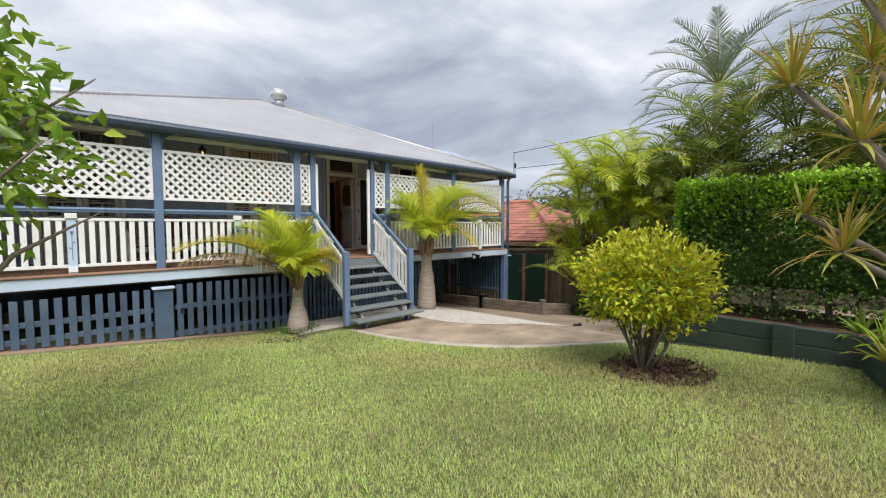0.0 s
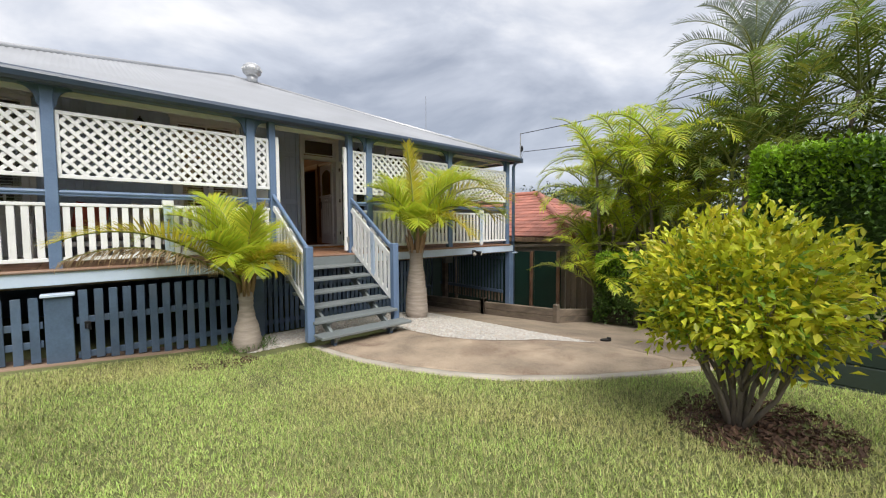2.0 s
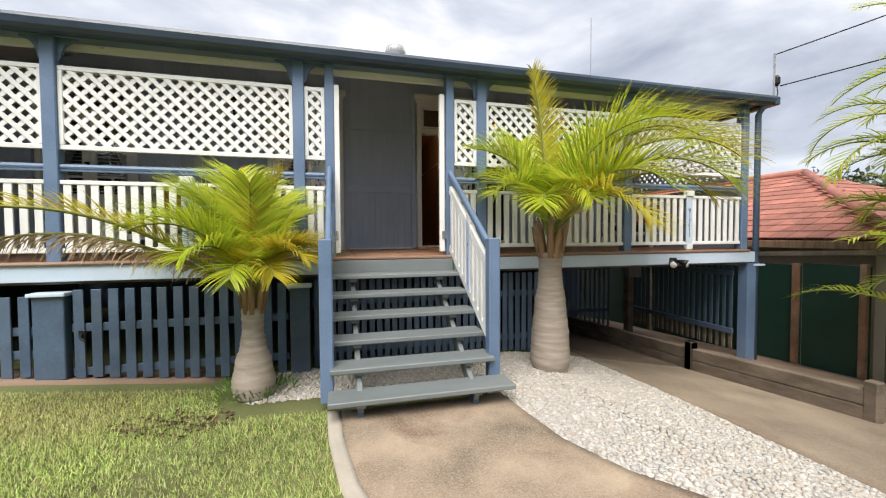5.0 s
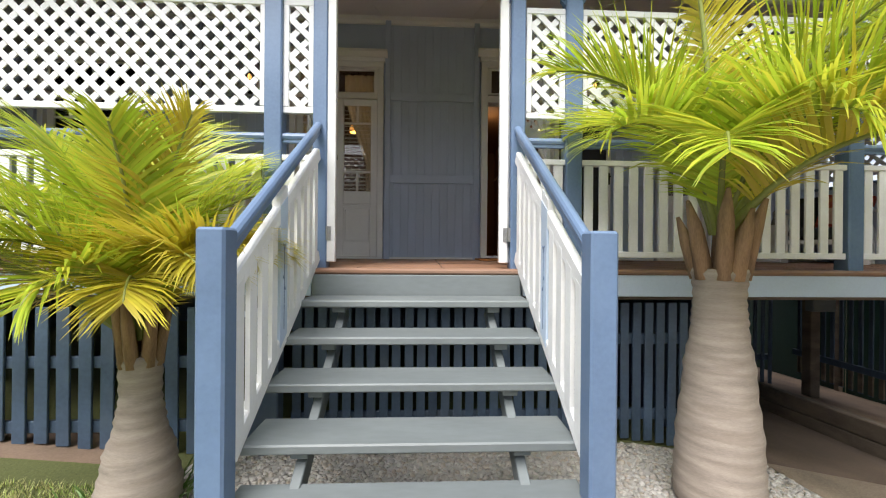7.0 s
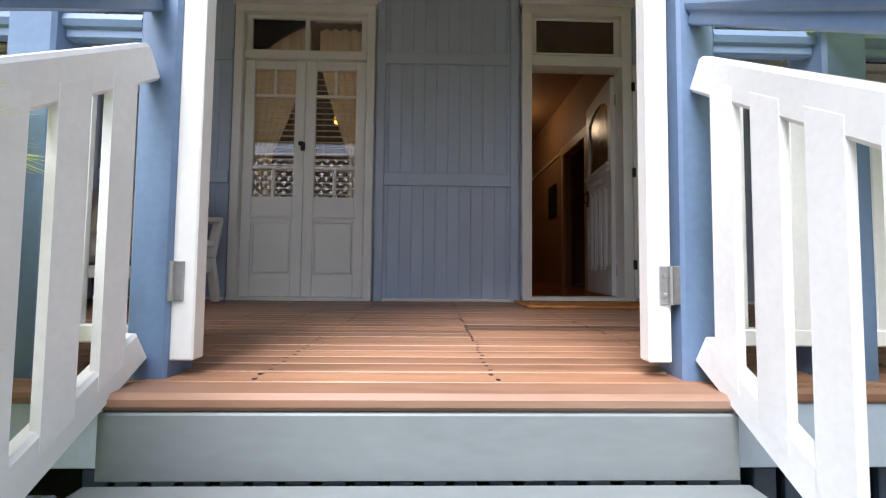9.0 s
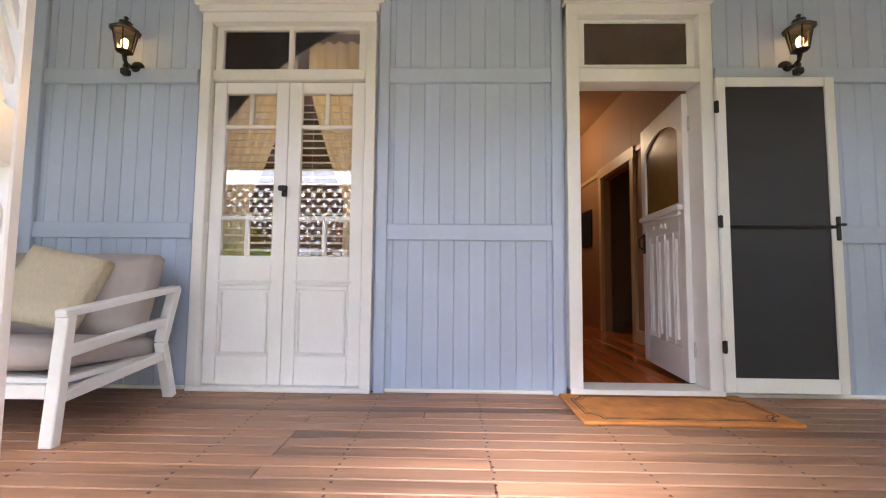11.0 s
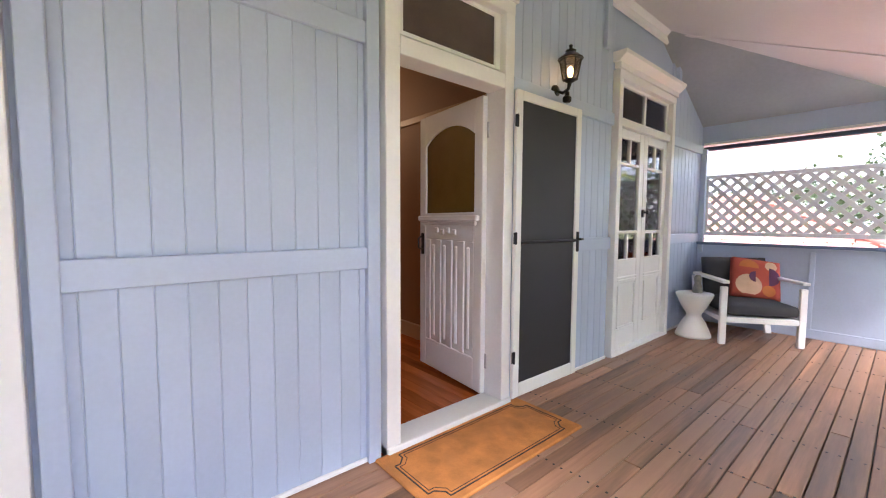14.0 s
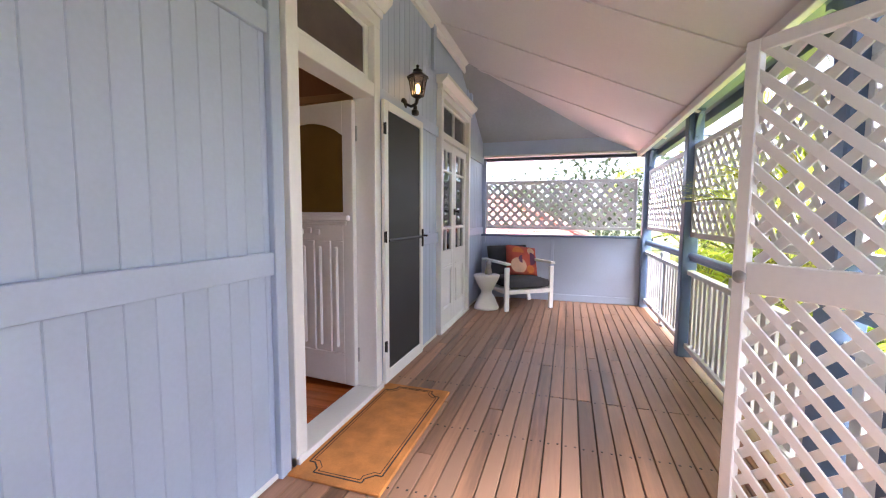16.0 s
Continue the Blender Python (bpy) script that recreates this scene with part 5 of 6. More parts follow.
for o, m_, l_ in ((disc(-0.08, -0.10, 0.12), CUSH_B, 0.004), (disc(0.10, 0.02, 0.10, -90, 90), CUSH_C, 0.005), (disc(-0.08, 0.10, 0.09, 0, 180), CUSH_D, 0.005), (disc(0.10, -0.14, 0.06), CUSH_D, 0.004), (disc(-0.02, 0.0, 0.06, 90, 270), CUSH_C, 0.007), (disc(0.12, 0.14, 0.055), CUSH_B, 0.004)):
    part("print", puff_patch(o, l_), m_, sc, "", True)

tb = thing("side_table", "white plastic hourglass side table", "table", pose(8.93, 9.75, DK))
part("body", Geo().lathe([(0.165, 0.0), (0.17, 0.01), (0.165, 0.03), (0.115, 0.15), (0.075, 0.21), (0.07, 0.23), (0.075, 0.25), (0.115, 0.31), (0.17, 0.43), (0.178, 0.455), (0.17, 0.465), (0.0, 0.465)], 32), PLASTIC, tb, "", True)
orn = thing("ornament", "small grey stone figure ornament on the table", "ornament", pose(8.95, 9.73, DK + 0.466))
part("body", Geo().lathe([(0.045, 0), (0.05, 0.02), (0.04, 0.07), (0.03, 0.10), (0.035, 0.13), (0.038, 0.16), (0.02, 0.19), (0.0, 0.195)], 14), mat("stone_ornament", (0.30, 0.29, 0.25), 0.8, 0.2, 20, 80, 0.4), orn, "", True)

sofa = thing("outdoor_sofa", "white metal outdoor sofa with taupe cushions", "sofa", pose(1.80, 9.47, DK))
SL_, SD = 1.90, 0.80
for sx in (-1, 1):
    x = sx * (SL_ / 2 - 0.03)
    part("leg", Geo().beam((x, -SD / 2 + 0.04, 0.0), (x, -SD / 2 + 0.08, 0.56), 0.06, 0.045), POWDER, sofa)
    part("leg", Geo().beam((x, SD / 2 - 0.02, 0.0), (x, SD / 2 - 0.12, 0.34), 0.06, 0.045).beam((x, SD / 2 - 0.12, 0.34), (x, SD / 2 - 0.02, 0.66), 0.06, 0.045), POWDER, sofa)
    part("armrest", Geo().beam((x, -SD / 2 + 0.05, 0.565), (x, SD / 2 - 0.01, 0.655), 0.06, 0.035), POWDER, sofa)
    for z0, z1 in ((0.39, 0.46), (0.20, 0.26)):
        part("side_rail", Geo().beam((x, -SD / 2 + 0.06, z0), (x, SD / 2 - 0.10, z1), 0.04, 0.05), POWDER, sofa)
part("front_rail", Geo().box((0, -SD / 2 + 0.06, 0.23), (SL_ - 0.12, 0.045, 0.06)), POWDER, sofa)
part("back_rail", Geo().box((0, SD / 2 - 0.05, 0.64), (SL_ - 0.12, 0.04, 0.05)), POWDER, sofa)
part("seat_base", Geo().box((0, 0, 0.26), (SL_ - 0.12, SD - 0.2, 0.03)), POWDER, sofa)
for k in (-1, 1):
    part("seat_cushion", cushion(SL_ / 2 - 0.09, 0.66, 0.15), TAUPE, sofa, "taupe seat cushion", True, pose(k * (SL_ / 4 - 0.03), -0.02, 0.345, -6, 0, 0))
    part("back_cushion", cushion(SL_ / 2 - 0.09, 0.48, 0.18), TAUPE, sofa, "taupe back cushion", True, pose(k * (SL_ / 4 - 0.03), 0.24, 0.62, 74, 0, 0))
for dx, m_, nm in ((-0.25, CUSH_A, "coral scatter cushion on the sofa"), (0.45, mat("cream_ribbed_cloth", (0.62, 0.54, 0.40), 0.9, 0.12, 30, 200, 0.4, stretch=(8, 1, 1)), "cream ribbed scatter cushion on the sofa")):
    c = thing("scatter_cushion", nm, "cushion", pose(1.80 + dx, 9.45 + 0.10, DK + 0.66, 68, 12, 4))
    part("cover", cushion(0.42, 0.42, 0.14, 0.6), m_, c, "", True)


# ---- plants: leaflets, fronds, rosettes ----
def strap(base, d, nor, length, width, droop, segs=3):
    """Tapered, drooping leaf blades, many at once: base, direction, face normal as arrays."""
    n = len(base)
    side = np.cross(d, nor)
    side /= np.linalg.norm(side, axis=1)[:, None] + 1e-9
    rows = []
    p = base.copy()
    dd = d.copy()
    for k in range(segs):
        wk = width * (0.55 if k == 0 else (1.0 if k == 1 else 1.0 - 0.7 * k / segs))
        rows += [p + side * wk[:, None] / 2, p - side * wk[:, None] / 2]
        p = p + dd * (length / segs)[:, None]
        dd = dd + np.array([0, 0, -1.0]) * droop[:, None] * (k + 1) / segs
        dd /= np.linalg.norm(dd, axis=1)[:, None] + 1e-9
    rows.append(p)
    m = 2 * segs + 1
    v = np.stack(rows, 1).reshape(-1, 3)
    i = (np.arange(n) * m)[:, None]
    fs = []
    for k in range(segs - 1):
        a = 2 * k
        fs += [i + np.array([[a, a + 1, a + 3]]), i + np.array([[a, a + 3, a + 2]])]
    a = 2 * (segs - 1)
    fs.append(i + np.array([[a, a + 1, a + 2]]))
    return v, np.concatenate(fs, 0)


class Bunch:
    def __init__(self):
        self.v, self.f, self.n = [], [], 0

    def add(self, vf):
        v, f = vf
        self.v.append(v)
        self.f.append(f + self.n)
        self.n += len(v)

    def mesh(self, name, material):
        return raw_mesh(name, np.concatenate(self.v), np.concatenate(self.f), material)


def frond_curve(base, az, length, el, droop, n=24):
    pts = [Vector(base)]
    e = el
    for i in range(n):
        step = length / n
        pts.append(pts[-1] + Vector((math.cos(az) * math.cos(e), math.sin(az) * math.cos(e), math.sin(e))) * step)
        e -= droop / n * (0.4 + 1.2 * i / n)
    return pts


def frond(bunch, stalk, base, az, length, el, droop, leaf_len, pairs=44, width=0.028, lift=0.35, leaf_droop=0.5, start=0.16):
    pts = frond_curve(base, az, length, el, droop)
    stalk.tube(pts, [0.016 * (1 - 0.8 * i / len(pts)) * (1 + length * 0.25) for i in range(len(pts))], 5, False)
    arr = np.array([tuple(p) for p in pts])
    s = np.linspace(start, 0.995, pairs)
    pos_i = s * (len(pts) - 1)
    i0 = np.minimum(pos_i.astype(int), len(pts) - 2)
    fr = (pos_i - i0)[:, None]
    pos = arr[i0] * (1 - fr) + arr[i0 + 1] * fr
    tan = arr[i0 + 1] - arr[i0]
    tan /= np.linalg.norm(tan, axis=1)[:, None]
    side = np.cross(tan, np.array([0, 0, 1.0]))
    side /= np.linalg.norm(side, axis=1)[:, None] + 1e-9
    nor = np.cross(side, tan)
    u = (s - start) / (1 - start)
    prof = np.clip(np.sin(np.pi * (0.12 + 0.80 * u)) ** 0.7, 0.15, 1)
    for sg in (-1, 1):
        fwd = 0.45 + 0.9 * u[:, None] ** 2
        d = tan * fwd + side * sg * 0.85 + nor * (lift + rng.normal(0, 0.10, (pairs, 1))) + rng.normal(0, 0.05, (pairs, 3))
        d /= np.linalg.norm(d, axis=1)[:, None]
        ln = leaf_len * prof * rng.uniform(0.85, 1.1, pairs)
        bunch.add(strap(pos, d, nor, ln, np.full(pairs, width) * (0.6 + 0.4 * prof), np.full(pairs, leaf_droop) * rng.uniform(0.5, 1.5, pairs), 3))


def bottle_palm(at, trunk, crown_z, fronds, label, tuft):
    t = thing("palm", label, "palm tree", pose(*at), "bottle palms by the steps")
    g = Geo()
    prof = []
    for i in range(len(trunk) * 6 - 5):
        k, fr_ = divmod(i, 6)
        r0, z0 = trunk[k]
        r1, z1 = trunk[min(k + 1, len(trunk) - 1)]
        f = fr_ / 6
        f = f * f * (3 - 2 * f)
        prof.append((r0 + (r1 - r0) * f + (0.004 if i % 2 else -0.003), z0 + (z1 - z0) * fr_ / 6))
    g.lathe(prof, 22)
    part("trunk", g, TRUNK, t, "grey swollen ringed trunk", True)
    zt = trunk[-1][1]
    boots = Geo()
    rb_ = random.Random(3)
    for k in range(9):
        a = k * 2.4
        r = trunk[-1][0]
        boots = Geo()
        boots.tube([(math.cos(a) * r * 0.7, math.sin(a) * r * 0.7, zt - 0.05), (math.cos(a) * r * 1.15, math.sin(a) * r * 1.15, zt + 0.12 + 0.02 * k), (math.cos(a) * r * 1.5, math.sin(a) * r * 1.5, zt + 0.26 + 0.02 * k)], [r * 0.36, r * 0.28, 0.01], 7)
        part("leaf_base", boots, BOOT, t, "dry brown leaf base", True)
    mats = {"green": PALM_LEAF, "yellow": PALM_YELLOW, "dry": PALM_DRY}
    for az, ln, el, dr, ll, kind in fronds:
        b, s = Bunch(), Geo()
        frond(b, s, (0.03 * math.cos(radians(az)), 0.03 * math.sin(radians(az)), crown_z - 0.10), radians(az), ln, radians(el), radians(dr), ll * 1.12, 100, 0.018, 0.34 if kind != "dry" else -0.1, 0.42 if kind != "dry" else 1.3)
        fr_ob = part("frond", b.mesh("frond", mats[kind]), mats[kind], t, {"green": "green feather frond", "yellow": "yellowing feather frond", "dry": "dry brown drooping frond"}[kind])
        part("stalk", s, RACHIS, fr_ob, "", True)
    if tuft:
        n = 260
        a = rng.uniform(0, 6.28, n)
        r = rng.uniform(0.12, 0.36, n)
        p = np.stack([np.cos(a) * r, np.sin(a) * r, np.full(n, 0.0)], 1)
        d = np.stack([np.cos(a) * 0.5, np.sin(a) * 0.5, np.ones(n)], 1) + rng.normal(0, 0.4, (n, 3))
        d /= np.linalg.norm(d, axis=1)[:, None]
        b = Bunch()
        b.add(strap(p, d, np.cross(d, rng.normal(size=(n, 3))), rng.uniform(0.06, 0.13, n), np.full(n, 0.012), np.full(n, 0.6), 3))
        sk = thing("groundcover", "dark green strappy groundcover round the palm foot", "plant", pose(at[0], at[1], at[2] + 0.04))
        part("leaves", b.mesh("leaves", HEDGE_LEAF), HEDGE_LEAF, sk)
    return t


# azimuth, length, start elevation, droop, leaflet length, kind; azimuth 0 is +x
bottle_palm((3.05, 6.88, ground_z(3.05, 6.88) + 0.02), [(0.175, 0.0), (0.185, 0.12), (0.155, 0.30), (0.11, 0.46), (0.09, 0.60), (0.095, 0.80)], 0.98, [
    (200, 2.2, 46, 74, 0.46, "yellow"), (192, 2.0, 40, 70, 0.40, "dry"), (110, 1.5, 82, 62, 0.50, "green"), (140, 1.5, 76, 85, 0.52, "green"), (165, 1.45, 70, 105, 0.52, "green"),
    (212, 1.2, 76, 110, 0.48, "green"), (238, 0.95, 78, 130, 0.44, "green"), (265, 0.75, 76, 145, 0.40, "green"), (298, 0.7, 76, 140, 0.40, "yellow"), (322, 0.85, 76, 125, 0.42, "yellow"), (345, 0.85, 78, 118, 0.42, "yellow"),
    (8, 0.9, 76, 118, 0.44, "yellow"), (40, 1.1, 82, 85, 0.46, "green"), (75, 1.3, 80, 75, 0.48, "green"), (280, 1.05, 87, 32, 0.38, "green"), (350, 1.15, 87, 25, 0.36, "yellow"), (175, 1.2, 84, 60, 0.46, "green")],
    "short palm with yellow-green fronds beside the steps", True)
bottle_palm((6.03, 6.85, ground_z(6.03, 6.85) - 0.02), [(0.18, 0.0), (0.212, 0.14), (0.20, 0.38), (0.165, 0.75), (0.13, 1.0), (0.12, 1.14), (0.13, 1.30)], 1.58, [
    (350, 2.45, 72, 118, 0.74, "green"), (336, 2.3, 64, 112, 0.74, "yellow"), (2, 2.5, 66, 96, 0.72, "green"), (18, 2.3, 74, 92, 0.68, "green"), (322, 2.0, 60, 122, 0.70, "green"), (300, 1.5, 66, 128, 0.62, "green"),
    (345, 2.0, 52, 105, 0.72, "yellow"), (266, 1.05, 70, 132, 0.54, "green"), (235, 0.95, 68, 130, 0.50, "green"), (165, 1.35, 80, 85, 0.50, "green"), (200, 1.05, 74, 125, 0.50, "green"), (90, 1.7, 80, 80, 0.56, "green"), (130, 1.25, 76, 100, 0.52, "green"), (50, 1.9, 74, 90, 0.60, "green"), (190, 1.75, 88, 14, 0.34, "yellow"), (310, 1.7, 80, 95, 0.62, "green"), (285, 1.3, 50, 120, 0.58, "yellow")],
    "palm with a swollen grey trunk and broad fronds", False)


def cane_clump(at, height, stems, seed, material, label, length=2.0):
    r_ = random.Random(seed)
    t = thing("cane_palm", label, "palm tree", pose(at[0], at[1], ground_z(at[0], at[1]) - 0.05), "cane palms behind the fence")
    b, s = Bunch(), Geo()
    for k in range(stems):
        a = r_.uniform(0, 6.28)
        r0 = r_.uniform(0.05, 0.35)
        lean = r_.uniform(0.1, 0.9)
        h = height * r_.uniform(0.22, 0.80)
        top = (math.cos(a) * (r0 + lean), math.sin(a) * (r0 + lean), h)
        part("stem", Geo().tube([(math.cos(a) * r0, math.sin(a) * r0, 0), (math.cos(a) * (r0 + lean * 0.35), math.sin(a) * (r0 + lean * 0.35), h * 0.55), top], [0.045, 0.04, 0.03], 7), RACHIS if k % 2 else BARK, t, "", True)
        for q in range(7):
            frond(b, s, top, a + q * 0.95 + r_.uniform(-0.3, 0.3), length * r_.uniform(0.75, 1.15), radians(r_.uniform(35, 85)), radians(r_.uniform(70, 130)), 0.42, 30, 0.034, 0.3, 0.6)
    fr_ob = tagged(part("foliage", b.mesh("foliage", material), material, t), kind="stuff")
    tagged(part("stalk", s, RACHIS, fr_ob, "", True), kind="stuff")
    return t


# the rear clumps take the leaf colour with painted shade
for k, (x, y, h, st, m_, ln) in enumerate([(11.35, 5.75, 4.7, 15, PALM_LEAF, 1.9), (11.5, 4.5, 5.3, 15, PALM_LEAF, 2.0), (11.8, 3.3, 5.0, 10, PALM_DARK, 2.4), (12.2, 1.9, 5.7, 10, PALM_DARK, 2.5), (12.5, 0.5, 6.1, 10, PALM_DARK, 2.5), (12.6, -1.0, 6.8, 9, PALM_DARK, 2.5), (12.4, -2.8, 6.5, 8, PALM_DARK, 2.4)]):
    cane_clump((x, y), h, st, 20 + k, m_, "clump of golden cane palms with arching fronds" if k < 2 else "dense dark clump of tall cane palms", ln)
tall = thing("date_palm", "tall grey-green palm with stiff upright fronds", "palm tree", pose(15.6, 3.6, -0.6))
part("trunk", Geo().tube([(0, 0, 0), (0.1, 0, 3.5), (0.1, 0, 6.6)], [0.2, 0.16, 0.14], 12), BARK, tall, "", True)
b, s = Bunch(), Geo()
for q in range(20):
    frond(b, s, (0.1, 0, 6.6), q * 2.4, 2.6, radians(78 - q * 2.6), radians(55 + q * 3), 0.50, 40, 0.03, 0.4, 0.25)
fo = tagged(part("foliage", b.mesh("foliage", PALM_GREY), PALM_GREY, tall), kind="stuff")
tagged(part("stalk", s, RACHIS, fo, "", True), kind="stuff")


def shell_points(n, c, r, inner=0.55, lump=0.25, seed=0):
    """Points in the outer part of a lumpy ellipsoid."""
    d = rng.normal(size=(n, 3))
    d /= np.linalg.norm(d, axis=1)[:, None]
    k = np.array([1 + lump * noise.noise(Vector(p) * 2.2 + Vector((seed, 0, 0))) + 0.5 * lump * noise.noise(Vector(p) * 5.0 + Vector((0, seed, 0))) for p in d])
    rad = rng.uniform(inner ** 2, 1, n) ** 0.5 * k
    return np.array(c) + d * np.array(r) * rad[:, None], d


# yellow-green shrub on the lawn
sx, sy = 4.78, 1.65
shrub = thing("shrub", "rounded yellow-green leafy shrub in a mulch patch", "shrub", pose(sx, sy, ground_z(sx, sy)))
r_ = random.Random(11)
for k in range(11):
    g = Geo()
    a = k * 0.571 * 1.05
    r1, r2 = r_.uniform(0.08, 0.22), r_.uniform(0.3, 0.60)
    g.tube([(0.03 * math.cos(a), 0.03 * math.sin(a), -0.02), (r1 * math.cos(a), r1 * math.sin(a), r_.uniform(0.22, 0.36)), (r2 * math.cos(a + 0.2), r2 * math.sin(a + 0.2), r_.uniform(0.6, 1.15))], [0.022, 0.016, 0.006], 6)
    for q in range(3):
        a2 = a + r_.uniform(-0.5, 0.5)
        g.tube([(r1 * math.cos(a), r1 * math.sin(a), 0.3), (r2 * 0.8 * math.cos(a2), r2 * 0.8 * math.sin(a2), r_.uniform(0.5, 1.2))], [0.010, 0.004], 5)
    part("stem", g, BARK, shrub, "thin grey stem", True)
p, d = shell_points(6800, (0, 0, 0.96), (0.69, 0.69, 0.55), 0.52, 0.46, 3)
keep = p[:, 2] > 0.42 + 0.25 * rng.random(len(p)) * (np.hypot(p[:, 0], p[:, 1]) < 0.55)
v, f = leaves(p[keep], 0.072, d[keep] + np.array([0, 0, 0.4]), 1.2, 0.5)
part("leaves", raw_mesh("leaves", v, f, SHRUB_LEAF), SHRUB_LEAF, shrub)
p, d = shell_points(1300, (0, 0, 0.93), (0.62, 0.62, 0.46), 0.4, 0.2, 5)
v, f = leaves(p, 0.072, d, 1.5, 0.5)
part("inner_leaves", raw_mesh("inner_leaves", v, f, SHRUB_GREEN), SHRUB_GREEN, shrub, "greener shaded leaves")
n = 2600
a, r = rng.uniform(0, 6.28, n), 0.56 * rng.uniform(0, 1, n) ** 0.6
p = np.stack([sx + 0.1 + np.cos(a) * r, sy - 0.1 + np.sin(a) * r, np.zeros(n)], 1)
p[:, 2] = [ground_z(q[0], q[1]) + 0.012 for q in p]
v, f = leaves(p, 0.05, np.stack([np.cos(a * 7), np.sin(a * 7), np.full(n, 0.1)], 1), 0.8, 0.5)
ml = tagged(new("leaf_mulch", raw_mesh("leaf_mulch", v, f, MULCH)), "brown fallen leaf mulch under the shrub", "mulch", "", "stuff")


def hedge(name, label, c, size, n, leaf, top_new=True, lump=0.05):
    """A clipped hedge: leaves on all faces of a slightly wavy block, fresh growth along the top."""
    t = thing("hedge", label, "hedge", pose(*c))
    L, W, H = size

    def block(m, shrink, zlo=0.0):
        q = rng.uniform(-1, 1, (m, 3))
        ax = rng.choice(3, m, p=[0.30, 0.36, 0.34])
        sgn = rng.choice((-1, 1), m)
        q[np.arange(m), ax] = sgn
        top = (ax == 2)
        q[top, 2] = 1
        nrm = np.zeros((m, 3))
        nrm[np.arange(m), ax] = np.where(top, 1, sgn)
        p = q * np.array([L / 2, W / 2, H / 2]) * shrink
        w = np.array([noise.noise(Vector(k) * 1.7) for k in p])
        w2 = np.array([noise.noise(Vector(k) * 6.0) for k in p])
        return p + nrm * (w * lump * 2.2 + w2 * lump)[:, None] + np.array([0, 0, H / 2]), nrm
    p, nrm = block(n, 1.0)
    low = p[:, 2] < H * 0.04 + 0.10 * H * np.array([noise.noise(Vector(k) * 2.1) for k in p])
    p, nrm = p[~low], nrm[~low]
    v, f = leaves(p, leaf, nrm + np.array([0, 0, 0.3]), 1.3, 0.55)
    part("leaves", raw_mesh("leaves", v, f, HEDGE_LEAF), HEDGE_LEAF, t)
    p, nrm = block(n // 2, 0.90)
    p = p[p[:, 2] > H * 0.2]
    v, f = leaves(p, leaf * 1.2, None, 1.0, 0.6)
    part("inner_leaves", raw_mesh("inner_leaves", v, f, HEDGE_LEAF), HEDGE_LEAF, t)
    if top_new:
        m = int(n * 0.7)
        p = np.stack([rng.uniform(-L / 2, L / 2, m), rng.uniform(-W / 2, W / 2, m), np.full(m, H)], 1)
        edge_ = rng.random(m) < 0.45
        p[edge_, 0] = np.where(rng.random(edge_.sum()) < 0.5, -L / 2, p[edge_, 0])
        side_ = rng.random(m) < 0.25
        p[side_, 1] = np.where(rng.random(side_.sum()) < 0.7, W / 2, -W / 2)
        p[:, 2] -= np.where(edge_ | side_, rng.exponential(0.20, m), 0)
        p[:, 2] += rng.normal(0.0, 0.05, m) + 0.07 * np.array([noise.noise(Vector(k) * 3.0) for k in p])
        v, f = leaves(p, leaf * 0.95, np.tile([0, 0, 1.0], (m, 1)), 1.4, 0.5)
        part("new_growth", raw_mesh("new_growth", v, f, HEDGE_NEW), HEDGE_NEW, t, "fresh lime-green new growth")
    tr = Geo()
    for k in range(int(W / 0.55)):
        y = -W / 2 + 0.3 + k * 0.55
        tr.tube([(0.0, y, 0.0), (0.05, y + 0.06, H * 0.3), (0, y, H * 0.6)], [0.04, 0.03, 0.02], 7)
    part("stems", tr, BARK, t, "", True)
    core = Geo().box((0, 0, H * 0.54), (L * 0.5, W * 0.8, H * 0.62), 0.1)
    part("dense_core", core, HEDGE_LEAF, t)
    return t


hedge("hedge", "tall clipped dark hedge with lime-green top growth", (7.35, 0.15, 0.20), (1.10, 3.6, 1.82), 34000, 0.070)
hedge("hedge", "low clipped green hedge before the timber fence", (10.25, 3.9, ground_z(10.25, 3.9)), (0.75, 2.7, 1.50), 11000, 0.06, True, 0.04)

# green retaining wall round the garden bed
gwz = ground_z(6.2, 0.8) - 0.10
rw = thing("retaining_wall", "low dark green timber sleeper retaining wall", "retaining wall", pose(6.20, 0.0, gwz))
for k in range(3):
    part("sleeper", Geo().box((0.04, 1.0, 0.2 * k), (0.075, 2.0, 0.195), 0.008), GREEN_WALL, rw)
    part("sleeper", Geo().beam((-0.02, -0.03, 0.2 * k), (-3.1, -0.88, 0.2 * k), 0.075, 0.195, 0.008), GREEN_WALL, rw)
for y in (0.62, 1.88):
    up_ = part("upright", Geo().box((-0.025, y, 0.24), (0.07, 0.20, 0.56), 0.008), GREEN_WALL, rw)
    part("bolt", Geo().box((-0.064, y + 0.05, 0.12), (0.01, 0.02, 0.02)).box((-0.064, y - 0.05, 0.12), (0.01, 0.02, 0.02)).box((-0.064, y, 0.36), (0.01, 0.02, 0.02)), BLACK, up_)
bed = Geo().prism([(3.1, -0.92), (3.1, -4.0), (6.16, -4.0), (6.16, -0.08)], 2, gwz - 0.2, gwz + 0.44).span((6.28, -4.0, gwz - 0.2), (7.95, 2.0, gwz + 0.42), 0.02)
structure("garden_bed", bed, MULCH, "brown mulched raised garden bed", "garden bed")


